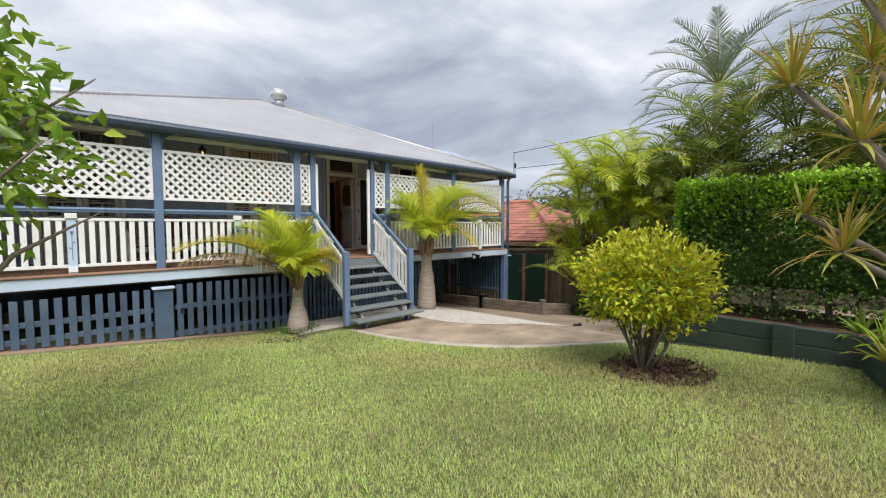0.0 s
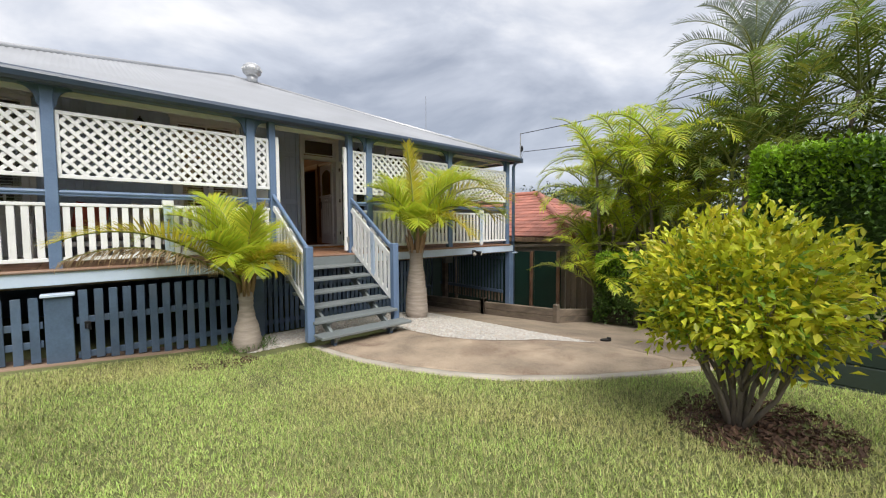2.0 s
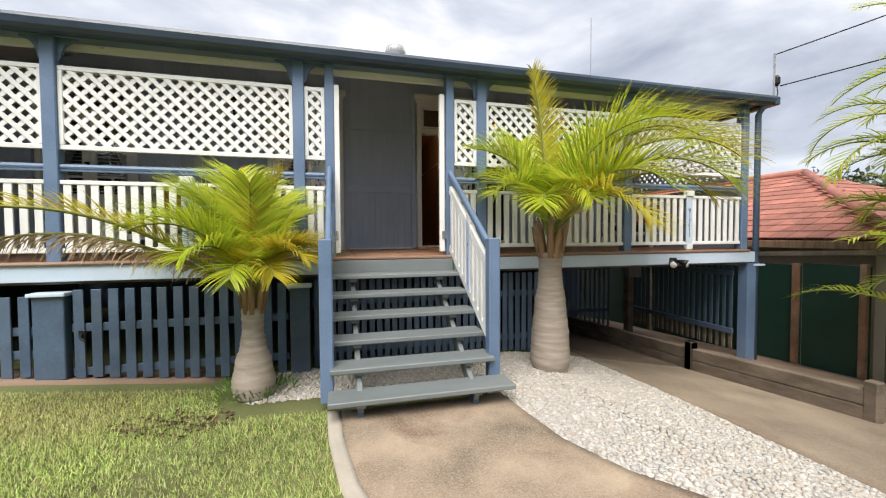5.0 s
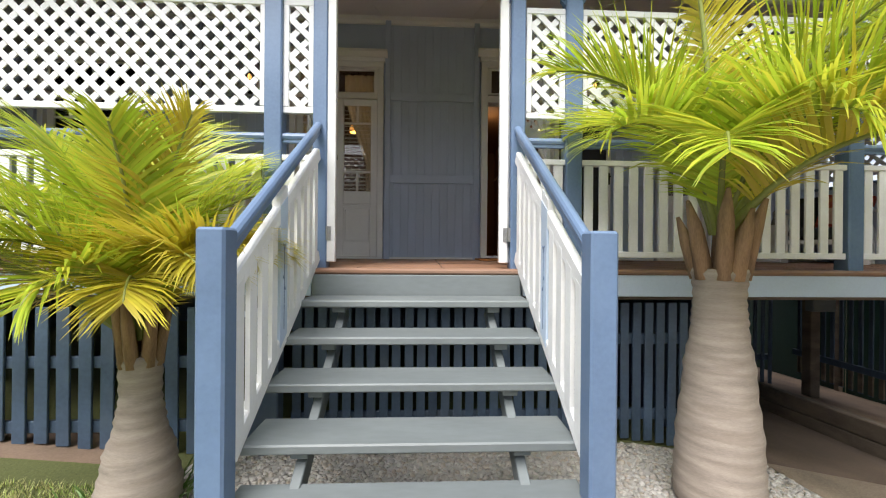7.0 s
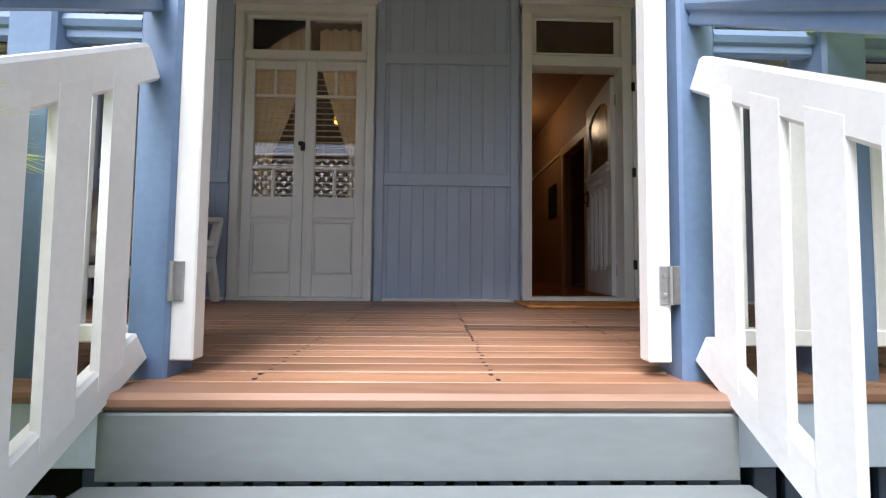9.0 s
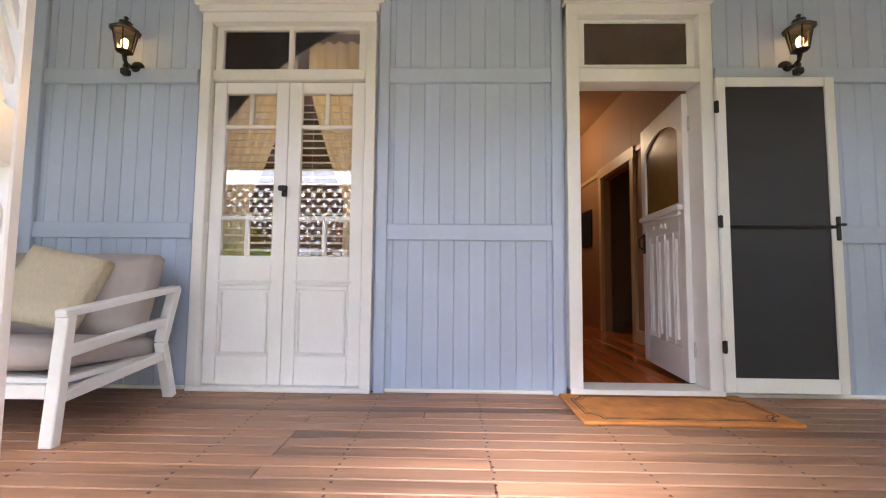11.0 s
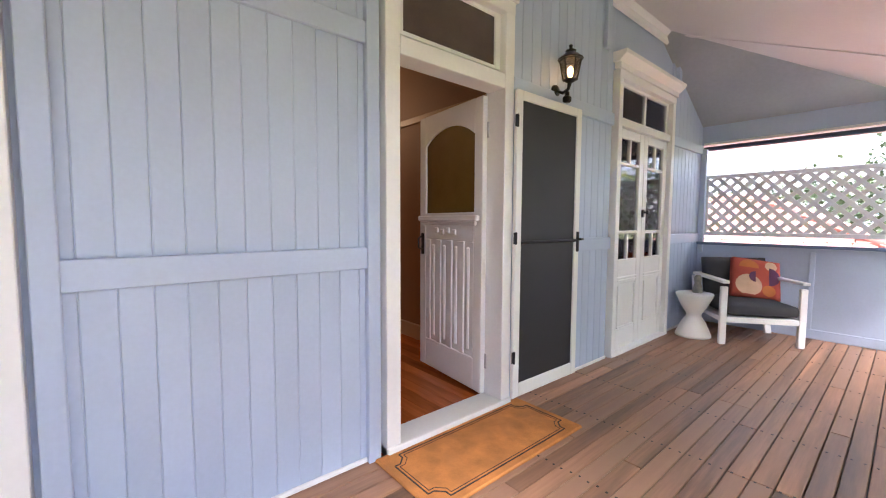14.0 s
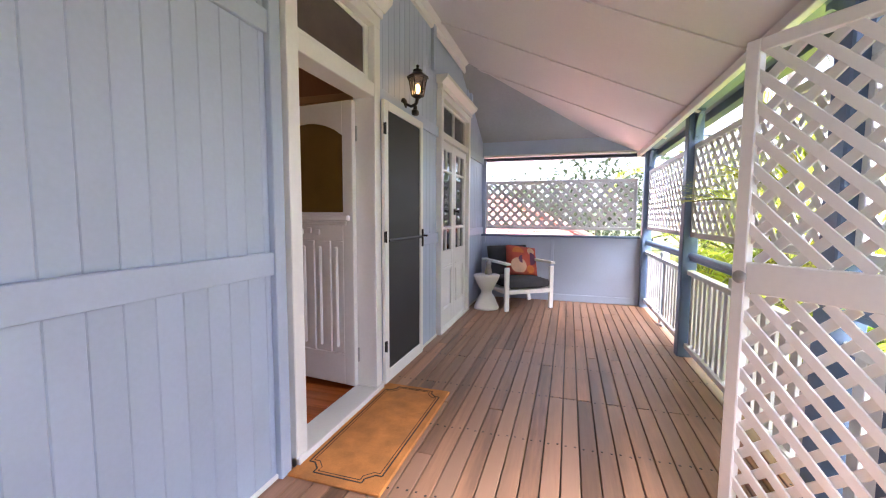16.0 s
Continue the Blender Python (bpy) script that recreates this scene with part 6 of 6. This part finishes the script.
def rosette(t, c, n, length, width, material, droop=0.7, up=0.2, name="rosette"):
    a = rng.uniform(0, 6.28, n)
    e = rng.uniform(-0.5, 1.3, n) + up
    d = np.stack([np.cos(a) * np.cos(e), np.sin(a) * np.cos(e), np.sin(e)], 1)
    nor = np.stack([-np.cos(a) * np.sin(e), -np.sin(a) * np.sin(e), np.cos(e)], 1)
    b = Bunch()
    b.add(strap(np.array(c) + d * 0.03, d, nor, length * rng.uniform(0.75, 1.15, n), np.full(n, width), rng.uniform(0.2, 1.2, n) * droop, 4))
    return tagged(part(name, b.mesh(name, material), material, t), kind="stuff")


drac = thing("dracaena", "dracaena with grey branching trunks and spiky striped heads", "plant", pose(4.9, -0.75, gwz + 0.42))
HEADS = [(4.35, 0.42, 2.55), (4.55, 0.05, 3.15), (3.95, 0.02, 2.0), (4.75, 0.36, 1.55), (4.5, 0.10, 1.25), (4.9, -0.5, 2.9), (4.3, -0.4, 2.5), (4.9, 0.0, 2.75)]
for k, (hx, hy, hz) in enumerate(HEADS):
    l = Vector((hx, hy, hz)) - Vector((4.9, -0.75, gwz + 0.42))
    part("trunk", Geo().tube([(0, 0, -0.05), (l.x * 0.25 + 0.05, l.y * 0.15, l.z * 0.45), (l.x * 0.75, l.y * 0.65, l.z * 0.80), tuple(l)], [0.045, 0.035, 0.028, 0.022], 8), BARK, drac, "", True)
    rosette(drac, tuple(l), 46, 0.50 if k != 3 else 0.30, 0.032, DRAC_LEAF)
for x, y, n, ln, m_, nm in ((6.0, -0.15, 26, 0.34, HEDGE_NEW, "broad-leaved green agave in the bed"), (5.2, -0.2, 24, 0.40, DRAC_LEAF, "yellow-striped strappy plant in the bed"), (6.35, 0.0, 22, 0.30, PALM_DARK, "dark strappy plant in the bed")):
    pl = thing("bed_plant", nm, "plant", pose(x, y, gwz + 0.43))
    rosette(pl, (0, 0, 0.05), n, ln, 0.06, m_, 0.5, 0.4, "leaves")

# leafy tree at the lawn's edge
tree = thing("tree", "small glossy-leaved tree at the lawn's edge", "tree", pose(-0.52, 3.32, ground_z(-0.52, 3.32)))
g = Geo().tube([(0, 0, -0.05), (0.03, 0.02, 0.9), (0.10, 0.0, 1.5)], [0.06, 0.05, 0.04], 9)
r_ = random.Random(2)
for k in range(12):
    a = k * 0.55
    e = (0.12 + 0.72 * math.cos(a) * r_.uniform(0.6, 1), 0.72 * math.sin(a) * r_.uniform(0.6, 1), r_.uniform(1.7, 2.85))
    g.tube([(0.08, 0, r_.uniform(1.0, 1.5)), (e[0] * 0.5, e[1] * 0.5, e[2] * 0.85), e], [0.022, 0.014, 0.004], 6)
part("trunk", g, BARK, tree, "", True)
p, d = shell_points(1700, (0.10, 0, 2.25), (0.66, 0.68, 0.74), 0.30, 0.55, 8)
v, f = leaves(p, 0.11, d + np.array([0, 0, 0.1]), 1.6, 0.48, 0.25)
part("crown", raw_mesh("crown", v, f, TREE_LEAF), TREE_LEAF, tree)

# ---- fence, sleepers and the neighbour ----
fence = thing("paling_fence", "weathered grey timber paling fence, part dark green sheet", "fence", pose(10.72, 0, 0))
for i in range(66):
    y = -3.0 + i * 0.145
    if y > 6.65:
        break
    z0 = ground_z(10.7, y)
    part("paling", Geo().box((0.0, y, z0 + 0.87), (0.016, 0.138, 1.74 + 0.03 * math.sin(i * 2.1)), 0.003), PALING, fence)
for y0, y1 in ((6.66, 7.5), (7.5, 8.35), (8.35, 10.5), (10.5, 14.0)):
    zz = ground_z(10.7, (y0 + y1) / 2)
    part("green_sheet", Geo().box((0.03, (y0 + y1) / 2, zz + 0.88), (0.012, y1 - y0 - 0.01, 1.70), 0.003), GREEN_SHEET, fence, "dark green fence sheet")
    part("fence_post", Geo().box((-0.03, y0 + 0.05, zz + 0.86), (0.07, 0.08, 1.80), 0.006), SLEEPER if y0 > 8 else DECK_EDGE, fence)
part("top_rail", Geo().beam((-0.03, -3, ground_z(10.7, 1) + 1.42), (-0.03, 14, ground_z(10.7, 9) + 1.62), 0.05, 0.07), PALING, fence)


def sleeper_run(a, b, h, label):
    t = thing("sleeper_edge", label, "retaining wall", pose(0, 0, 0), "driveway sleepers")
    za, zb = ground_z(*a), ground_z(*b)
    for k in range(2):
        part("sleeper", Geo().beam((a[0], a[1], za + 0.07 + k * 0.16), (b[0], b[1], zb + 0.07 + k * 0.16), 0.09, 0.155, 0.01), SLEEPER, t)
    part("stake", Geo().box((a[0], a[1] - 0.02, za + 0.10), (0.11, 0.11, 0.60), 0.01), SLEEPER, t)


sleeper_run((8.42, 7.32), (8.70, 5.55), 0.24, "weathered grey sleepers edging the driveway")
sleeper_run((8.70, 5.55), (10.6, 5.60), 0.24, "weathered grey sleepers beside the fence strip")
sleeper_run((8.42, 7.32), (8.46, 11.9), 0.24, "weathered grey sleepers along the carport")

neigh = thing("neighbour_house", "low neighbouring house with terracotta tiled hipped roof", "house", pose(0, 0, 0))
NX0, NX1, NY0, NY1, NE, NR = 11.7, 19.0, 6.9, 24.0, 0.95, 2.55
part("wall", Geo().span((NX0 + 0.5, NY0 + 0.5, -1.6), (NX1 - 0.5, NY1 - 0.5, NE - 0.05), 0.01), BRICK_N, neigh)
nm_ = (NX0 + NX1) / 2
roof_n = part("roof", Geo().add([Vector(q) for q in [(NX0, NY0, NE), (NX1, NY0, NE), (NX1, NY1, NE), (NX0, NY1, NE), (nm_, NY0 + 3.6, NR), (nm_, NY1 - 3.6, NR)]], [[0, 4, 5, 3], [0, 1, 4], [1, 2, 5, 4], [2, 3, 5]]), TILE, neigh)
part("eave", Geo().span((NX0 - 0.03, NY0 - 0.03, NE - 0.16), (NX1, NY1, NE - 0.02), 0.01), BOOT, neigh, "dark brown eave board")
tl = Geo()
slope_l = math.hypot(nm_ - NX0, NR - NE)
nrow = 13
for j in range(nrow):
    f0 = j / nrow
    x, z = NX0 + (nm_ - NX0) * f0, NE + (NR - NE) * f0
    y0 = NY0 + 3.6 * f0
    k = 0
    while y0 + 0.30 < 19 and k < 60:
        tl.box((x + 0.14, y0 + 0.15, z + 0.14 * (NR - NE) / (nm_ - NX0) + 0.022), (0.34, 0.285, 0.028), 0.012, Matrix.Rotation(-math.atan2(NR - NE, nm_ - NX0) + 0.06, 3, "Y"))
        y0 += 0.30
        k += 1
    x0 = NX0 + (nm_ - NX0) * f0
    y, z = NY0 + 3.6 * f0, NE + (NR - NE) * f0
    xx = x0
    while xx < NX1 - (nm_ - NX0) * f0 - 0.2:
        tl.box((xx + 0.15, y + 0.14, z + 0.14 * (NR - NE) / 3.6 + 0.022), (0.285, 0.34, 0.028), 0.012, Matrix.Rotation(math.atan2(NR - NE, 3.6) - 0.06, 3, "X"))
        xx += 0.30
tagged(part("roof_tiles", tl, TILE, roof_n, "rows of terracotta tiles"), kind="stuff")
part("hip_tiles", Geo().tube([(NX0, NY0, NE + 0.05), (nm_, NY0 + 3.6, NR + 0.05)], 0.10, 8), TILE, roof_n, "", True)
part("ridge_tiles", Geo().tube([(nm_, NY0 + 3.6, NR + 0.05), (nm_, NY1 - 3.6, NR + 0.05)], 0.10, 8), TILE, roof_n, "", True)

# distant trees
for k, (x, y, r, h) in enumerate([(24, 19, 3.0, 3.6), (29, 16, 3.5, 4.2), (27, 25, 3.2, 4.6), (34, 22, 4.5, 5.0), (33, 12, 4.0, 4.8), (30, 7, 4.0, 5.5), (26, 31, 4, 5.5), (20, 34, 4, 5.0), (30, 1, 4, 6.0), (-12, 3, 4, 6), (-9, -6, 4, 6), (0, -13, 4, 6), (9, -14, 4, 6), (5, -15, 4, 5)]):
    ft = thing("distant_tree", "hazy grey-green tree beyond the yards", "tree", pose(x, y, -1.0), "distant trees")
    part("trunk", Geo().tube([(0, 0, 0), (0.1, 0, h * 0.7)], [0.25, 0.1], 8), BARK, ft, "", True)
    p, d = shell_points(2600, (0, 0, h * 0.72), (r, r, h * 0.42), 0.4, 0.6, k)
    v, f = leaves(p, 0.34, d, 1.5, 0.6)
    part("crown", raw_mesh("crown", v, f, FAR_LEAF), FAR_LEAF, ft)

# ---- small fittings outside ----
vent = thing("roof_ventilator", "round white spinning roof ventilator", "ventilator", pose(5.35, 13.55, EAVE_Z + (13.55 - EAVE_Y) * SL - 0.05))
part("neck", Geo().lathe([(0.14, 0), (0.14, 0.22), (0.0, 0.22)], 18), ROOF, vent, "", True)
vg = Geo().lathe([(0.15, 0.22), (0.24, 0.30), (0.265, 0.40), (0.23, 0.50), (0.12, 0.57), (0.0, 0.58)], 24)
part("dome", vg, ROOF, vent, "", True)
for k in range(18):
    a = k * math.pi / 9
    part("vane", Geo().tube([(0.155 * math.cos(a), 0.155 * math.sin(a), 0.22), (0.272 * math.cos(a + 0.15), 0.272 * math.sin(a + 0.15), 0.40), (0.14 * math.cos(a + 0.3), 0.14 * math.sin(a + 0.3), 0.565)], 0.010, 5), WHITE, vent)
ma = thing("power_mast", "grey power mast with black insulator at the roof corner", "mast", pose(10.15, 7.55, EAVE_Z - 0.1))
part("pole", Geo().tube([(0, 0, 0), (0, 0, 0.78)], 0.014, 8), STEEL, ma)
part("insulator", Geo().lathe([(0.02, 0.30), (0.045, 0.34), (0.045, 0.42), (0.02, 0.46)], 12, (0.05, 0, 0)).tube([(0.0, 0, 0.4), (0.05, 0, 0.40)], 0.01, 6), BLACK, ma)
part("drip_loop", Geo().tube([(0.05, 0, 0.34), (0.08, 0, 0.20), (0.02, -0.02, 0.12), (0.0, 0, 0.05)], 0.007, 6), BLACK, ma)


def cable(a, b, sag, r=0.009):
    a, b = Vector(a), Vector(b)
    pts = [a.lerp(b, i / 16) - Vector((0, 0, sag * 4 * (i / 16) * (1 - i / 16))) for i in range(17)]
    c = thing("overhead_cable", "black overhead power cable", "cable", pose(0, 0, 0), "overhead cables")
    part("wire", Geo().tube(pts, r, 5), BLACK, c)


cable((10.15, 7.55, 3.72), (16.0, -3.0, 6.2), 0.25)
cable((10.2, 7.5, 3.25), (15.0, -4.0, 4.6), 0.25)
ant = thing("aerial", "thin roof aerial rod", "aerial", pose(7.6, 8.4, EAVE_Z + 1.16 * SL - 0.02))
part("rod", Geo().tube([(0, 0, 0), (0, 0, 0.85)], 0.006, 6), STEEL, ant)
fd = thing("flood_light", "small twin flood light under the deck edge", "lamp", pose(8.35, FRONT - 0.07, 0.66))
part("mount", Geo().box((0, 0, 0.03), (0.10, 0.05, 0.07), 0.01), BLACK, fd)
for sx_ in (-0.09, 0.09):
    h_ = part("lamp_head", Geo().tube([(sx_ * 0.5, -0.02, 0.02), (sx_, -0.08, 0.0), (sx_ * 1.3, -0.13, -0.02)], [0.02, 0.04, 0.055], 12), BLACK, fd, "", True)
    part("lens", Geo().tube([(sx_ * 1.3, -0.131, -0.02), (sx_ * 1.32, -0.136, -0.021)], 0.048, 12), WHITE, h_, "", True)
sn = thing("garden_tap_box", "small black valve block on the concrete", "fitting", pose(6.98, 3.65, ground_z(6.98, 3.65) + 0.012, 0, 0, -30))
part("body", Geo().box((0, 0, 0.02), (0.16, 0.05, 0.04), 0.008).box((0.05, 0.0, 0.045), (0.05, 0.04, 0.02), 0.006), BLACK, sn)
lt = thing("fence_latch", "black gate latch on the battens", "latch", pose(1.42, BY - 0.02, 0.12))
part("plate", Geo().box((0, 0, 0), (0.06, 0.02, 0.09), 0.006).tube([(0, -0.02, 0.01), (0.0, -0.04, -0.03), (0.03, -0.04, -0.05)], 0.012, 8), BLACK, lt)

# ---- pebbles ----
ICO = [(0, 0, 1), (0.894, 0, 0.447), (0.276, 0.851, 0.447), (-0.724, 0.526, 0.447), (-0.724, -0.526, 0.447), (0.276, -0.851, 0.447), (0.724, 0.526, -0.447), (-0.276, 0.851, -0.447), (-0.894, 0, -0.447), (-0.276, -0.851, -0.447), (0.724, -0.526, -0.447), (0, 0, -1)]
ICOF = [(0, 1, 2), (0, 2, 3), (0, 3, 4), (0, 4, 5), (0, 5, 1), (1, 6, 2), (2, 7, 3), (3, 8, 4), (4, 9, 5), (5, 10, 1), (6, 7, 2), (7, 8, 3), (8, 9, 4), (9, 10, 5), (10, 6, 1), (11, 7, 6), (11, 8, 7), (11, 9, 8), (11, 10, 9), (11, 6, 10)]


def line_x(line, y):
    pts = sorted(line, key=lambda q: q[1])
    return float(np.interp(y, [q[1] for q in pts], [q[0] for q in pts]))


def pebble_points(n):
    out = []
    r_ = random.Random(9)
    while len(out) < n:
        y = r_.uniform(3.1, 7.62)
        if y < 6.25:
            x0, x1 = line_x(PEB_LEFT, y), line_x(PEB_RIGHT, y) - 0.03
        else:
            x0, x1 = (3.05 if y > 6.65 else 5.0), line_x(PEB_RIGHT, min(y, 7.5)) - 0.03
        if r_.random() < (x1 - x0) / 3.6:
            out.append((r_.uniform(x0, x1), y))
    return out


pts = pebble_points(13000)
n = len(pts)
base = np.array([(x, y, ground_z(x, y) + 0.008) for x, y in pts])
sz = rng.uniform(0.010, 0.021, (n, 1)) * rng.uniform(0.7, 1.3, (n, 3)) * np.array([1.15, 1.0, 0.7])
ang = rng.uniform(0, 6.28, n)
ico = np.array(ICO)
vv = ico[None] * sz[:, None, :]
cx_, sy_ = np.cos(ang)[:, None], np.sin(ang)[:, None]
vv = np.stack([vv[..., 0] * cx_ - vv[..., 1] * sy_, vv[..., 0] * sy_ + vv[..., 1] * cx_, vv[..., 2]], -1) + base[:, None]
ff = (np.array(ICOF)[None] + (np.arange(n) * 12)[:, None, None]).reshape(-1, 3)
tagged(new("pebbles", raw_mesh("pebbles", vv.reshape(-1, 3), ff, PEBBLE, True)), "white decorative pebbles beside the path", "pebbles", "", "stuff")
strip_slab("pebble_bed", PEB_LEFT, PEB_RIGHT, 30, 0.004, 0.1, PEBBLE, "white gravel bed", 6)
strip_slab("pebble_bed", [(3.0, 6.7), (6.5, 6.5)], [(3.0, 7.66), (6.55, 7.66)], 20, 0.003, 0.1, PEBBLE, "white gravel bed along the battens", 6)

# ---- grass ----
def on_lawn(x, y):
    edge_x = np.interp(y, [q[1] for q in PATH_EDGE[::-1]], [q[0] for q in PATH_EDGE[::-1]])
    ok = (x < edge_x - 0.01) & (y < 7.15)
    ok |= (y < 2.09) & (x < 6.14)
    ok &= ~((y > 6.3) & (x > 2.85))
    ok &= ~((x > 3.1) & (y < 0.02 - 0.275 * (6.2 - x)))
    ok &= (np.hypot(x - sx - 0.1, y - sy + 0.1) > rng.uniform(0.25, 0.6, len(x)))
    ok &= (np.hypot(x - 3.05, y - 6.88) > 0.3)
    return ok


N = 950000
gx = rng.uniform(-3.0, 6.2, N)
gy = rng.uniform(-1.2, 7.15, N)
near = rng.random(N) < np.clip(1.25 - 0.09 * np.hypot(gx - 2.0, gy - 1.5), 0.25, 1)
ok = on_lawn(gx, gy) & near
gx, gy = gx[ok], gy[ok]
clump = np.array([noise.noise(Vector((a * 21, b * 21, 3))) for a, b in zip(gx, gy)])
ok = clump > rng.uniform(-0.45, 0.0, len(gx))
gx, gy = gx[ok], gy[ok]
n = len(gx)
gz_ = np.array([ground_z(a, b) for a, b in zip(gx, gy)])
patch = np.array([noise.noise(Vector((a * 0.9, b * 0.9, 0))) for a, b in zip(gx[::1], gy[::1])])
az = rng.uniform(0, 6.28, n)
ln = rng.uniform(0.022, 0.055, n) * (1 + 0.35 * patch)
tilt = rng.uniform(0.15, 1.15, n)
w = rng.uniform(0.002, 0.0038, n)
bx, by = np.cos(az + 1.57) * w, np.sin(az + 1.57) * w
p0 = np.stack([gx - bx, gy - by, gz_], 1)
p1 = np.stack([gx + bx, gy + by, gz_], 1)
p2 = np.stack([gx + np.cos(az) * ln * np.sin(tilt), gy + np.sin(az) * ln * np.sin(tilt), gz_ + ln * np.cos(tilt)], 1)
gv = np.stack([p0, p1, p2], 1).reshape(-1, 3)
tagged(new("grass", raw_mesh("grass", gv, np.arange(3 * n).reshape(-1, 3), BLADE)), "short green lawn grass with dry straw patches", "grass", "", "stuff")


# bare soil patch, twigs and fallen leaves on the lawn
n = 380
a, r = rng.uniform(0, 6.28, n), rng.uniform(0, 1, n) ** 0.6
p = np.stack([2.62 + np.cos(a) * r * 0.42, 6.35 + np.sin(a) * r * 0.28, np.zeros(n)], 1)
p[:, 2] = [ground_z(q[0], q[1]) + 0.014 for q in p]
v, f = leaves(p, 0.04, np.stack([np.cos(a * 7), np.sin(a * 7), np.full(n, 0.1)], 1), 0.8, 0.5)
tagged(new("leaf_litter", raw_mesh("leaf_litter", v, f, MULCH)), "brown leaf litter on thin grass by the palm", "leaf litter", "", "stuff")
for x_, y_, an, ln_ in ((5.0, 0.75, 20, 0.34), (4.55, 0.35, -10, 0.22), (3.6, 0.4, 75, 0.16)):
    tw = thing("twig", "thin dry fallen twig on the grass", "twig", pose(x_, y_, ground_z(x_, y_) + 0.045, 0, 0, an), "twigs on the lawn")
    part("stick", Geo().tube([(0, 0, 0), (ln_ * 0.5, 0.012, 0.012), (ln_, -0.01, 0.0)], [0.006, 0.005, 0.003], 6), PALM_DRY, tw, "", True)

# ---- boards of the walls and the deck ----
for a, b in SOLID:
    vj_boards(a, b)
deck = structure("floor_deck", Geo().span((LEFT, 7.60, 0.770), (END, WALL, 0.786), 0.001), BLACK, "brown oiled hardwood verandah deck", "floor")
BOARD = {}
rb = random.Random(4)
rows_y = 26
bw = (WALL - 7.60) / rows_y
for j in range(rows_y):
    y = 7.60 + (j + 0.5) * bw
    x = LEFT
    nxt = LEFT + rb.choice((1.2, 2.1, 3.0))
    while x < END:
        x1 = min(END, nxt)
        L = round(x1 - x, 2)
        if L > 0.05:
            if L not in BOARD:
                g = Geo().box((0, 0, 0.0), (L - 0.003, bw - 0.006, 0.034), 0.003)
                BOARD[L] = g.mesh("deck_board", DECK)
            part("deck_board", BOARD[L], DECK, deck, at=pose((x + x1) / 2, y, DK - 0.017 + rb.uniform(-0.0012, 0.0012)))
        x, nxt = x1, x1 + rb.choice((1.8, 2.4, 2.7, 3.6))
nails = Geo()
for j in range(rows_y):
    for k in range(18):
        for dy in (-0.024, 0.024):
            x = LEFT + 0.3 + k * 0.6 + rb.uniform(-0.008, 0.008)
            nails.box((x, 7.60 + (j + 0.5) * bw + dy, DK + 0.0005), (0.011, 0.011, 0.002), 0.0005)
tagged(part("nail_heads", nails, BLACK, deck, "dark nail heads"), kind="stuff")
part("nosing", Geo().tube([(LEFT, 7.555, DK - 0.02), (3.715, 7.555, DK - 0.02)], 0.018, 10).span((LEFT, 7.553, DK - 0.038), (3.715, 7.60, DK - 0.001)).span((3.715, 7.495, DK - 0.038), (5.14, 7.60, DK + 0.001), 0.012).span((5.14, 7.553, DK - 0.038), (END, 7.60, DK - 0.001), 0.012), DECK_EDGE, deck, "worn timber nosing board")
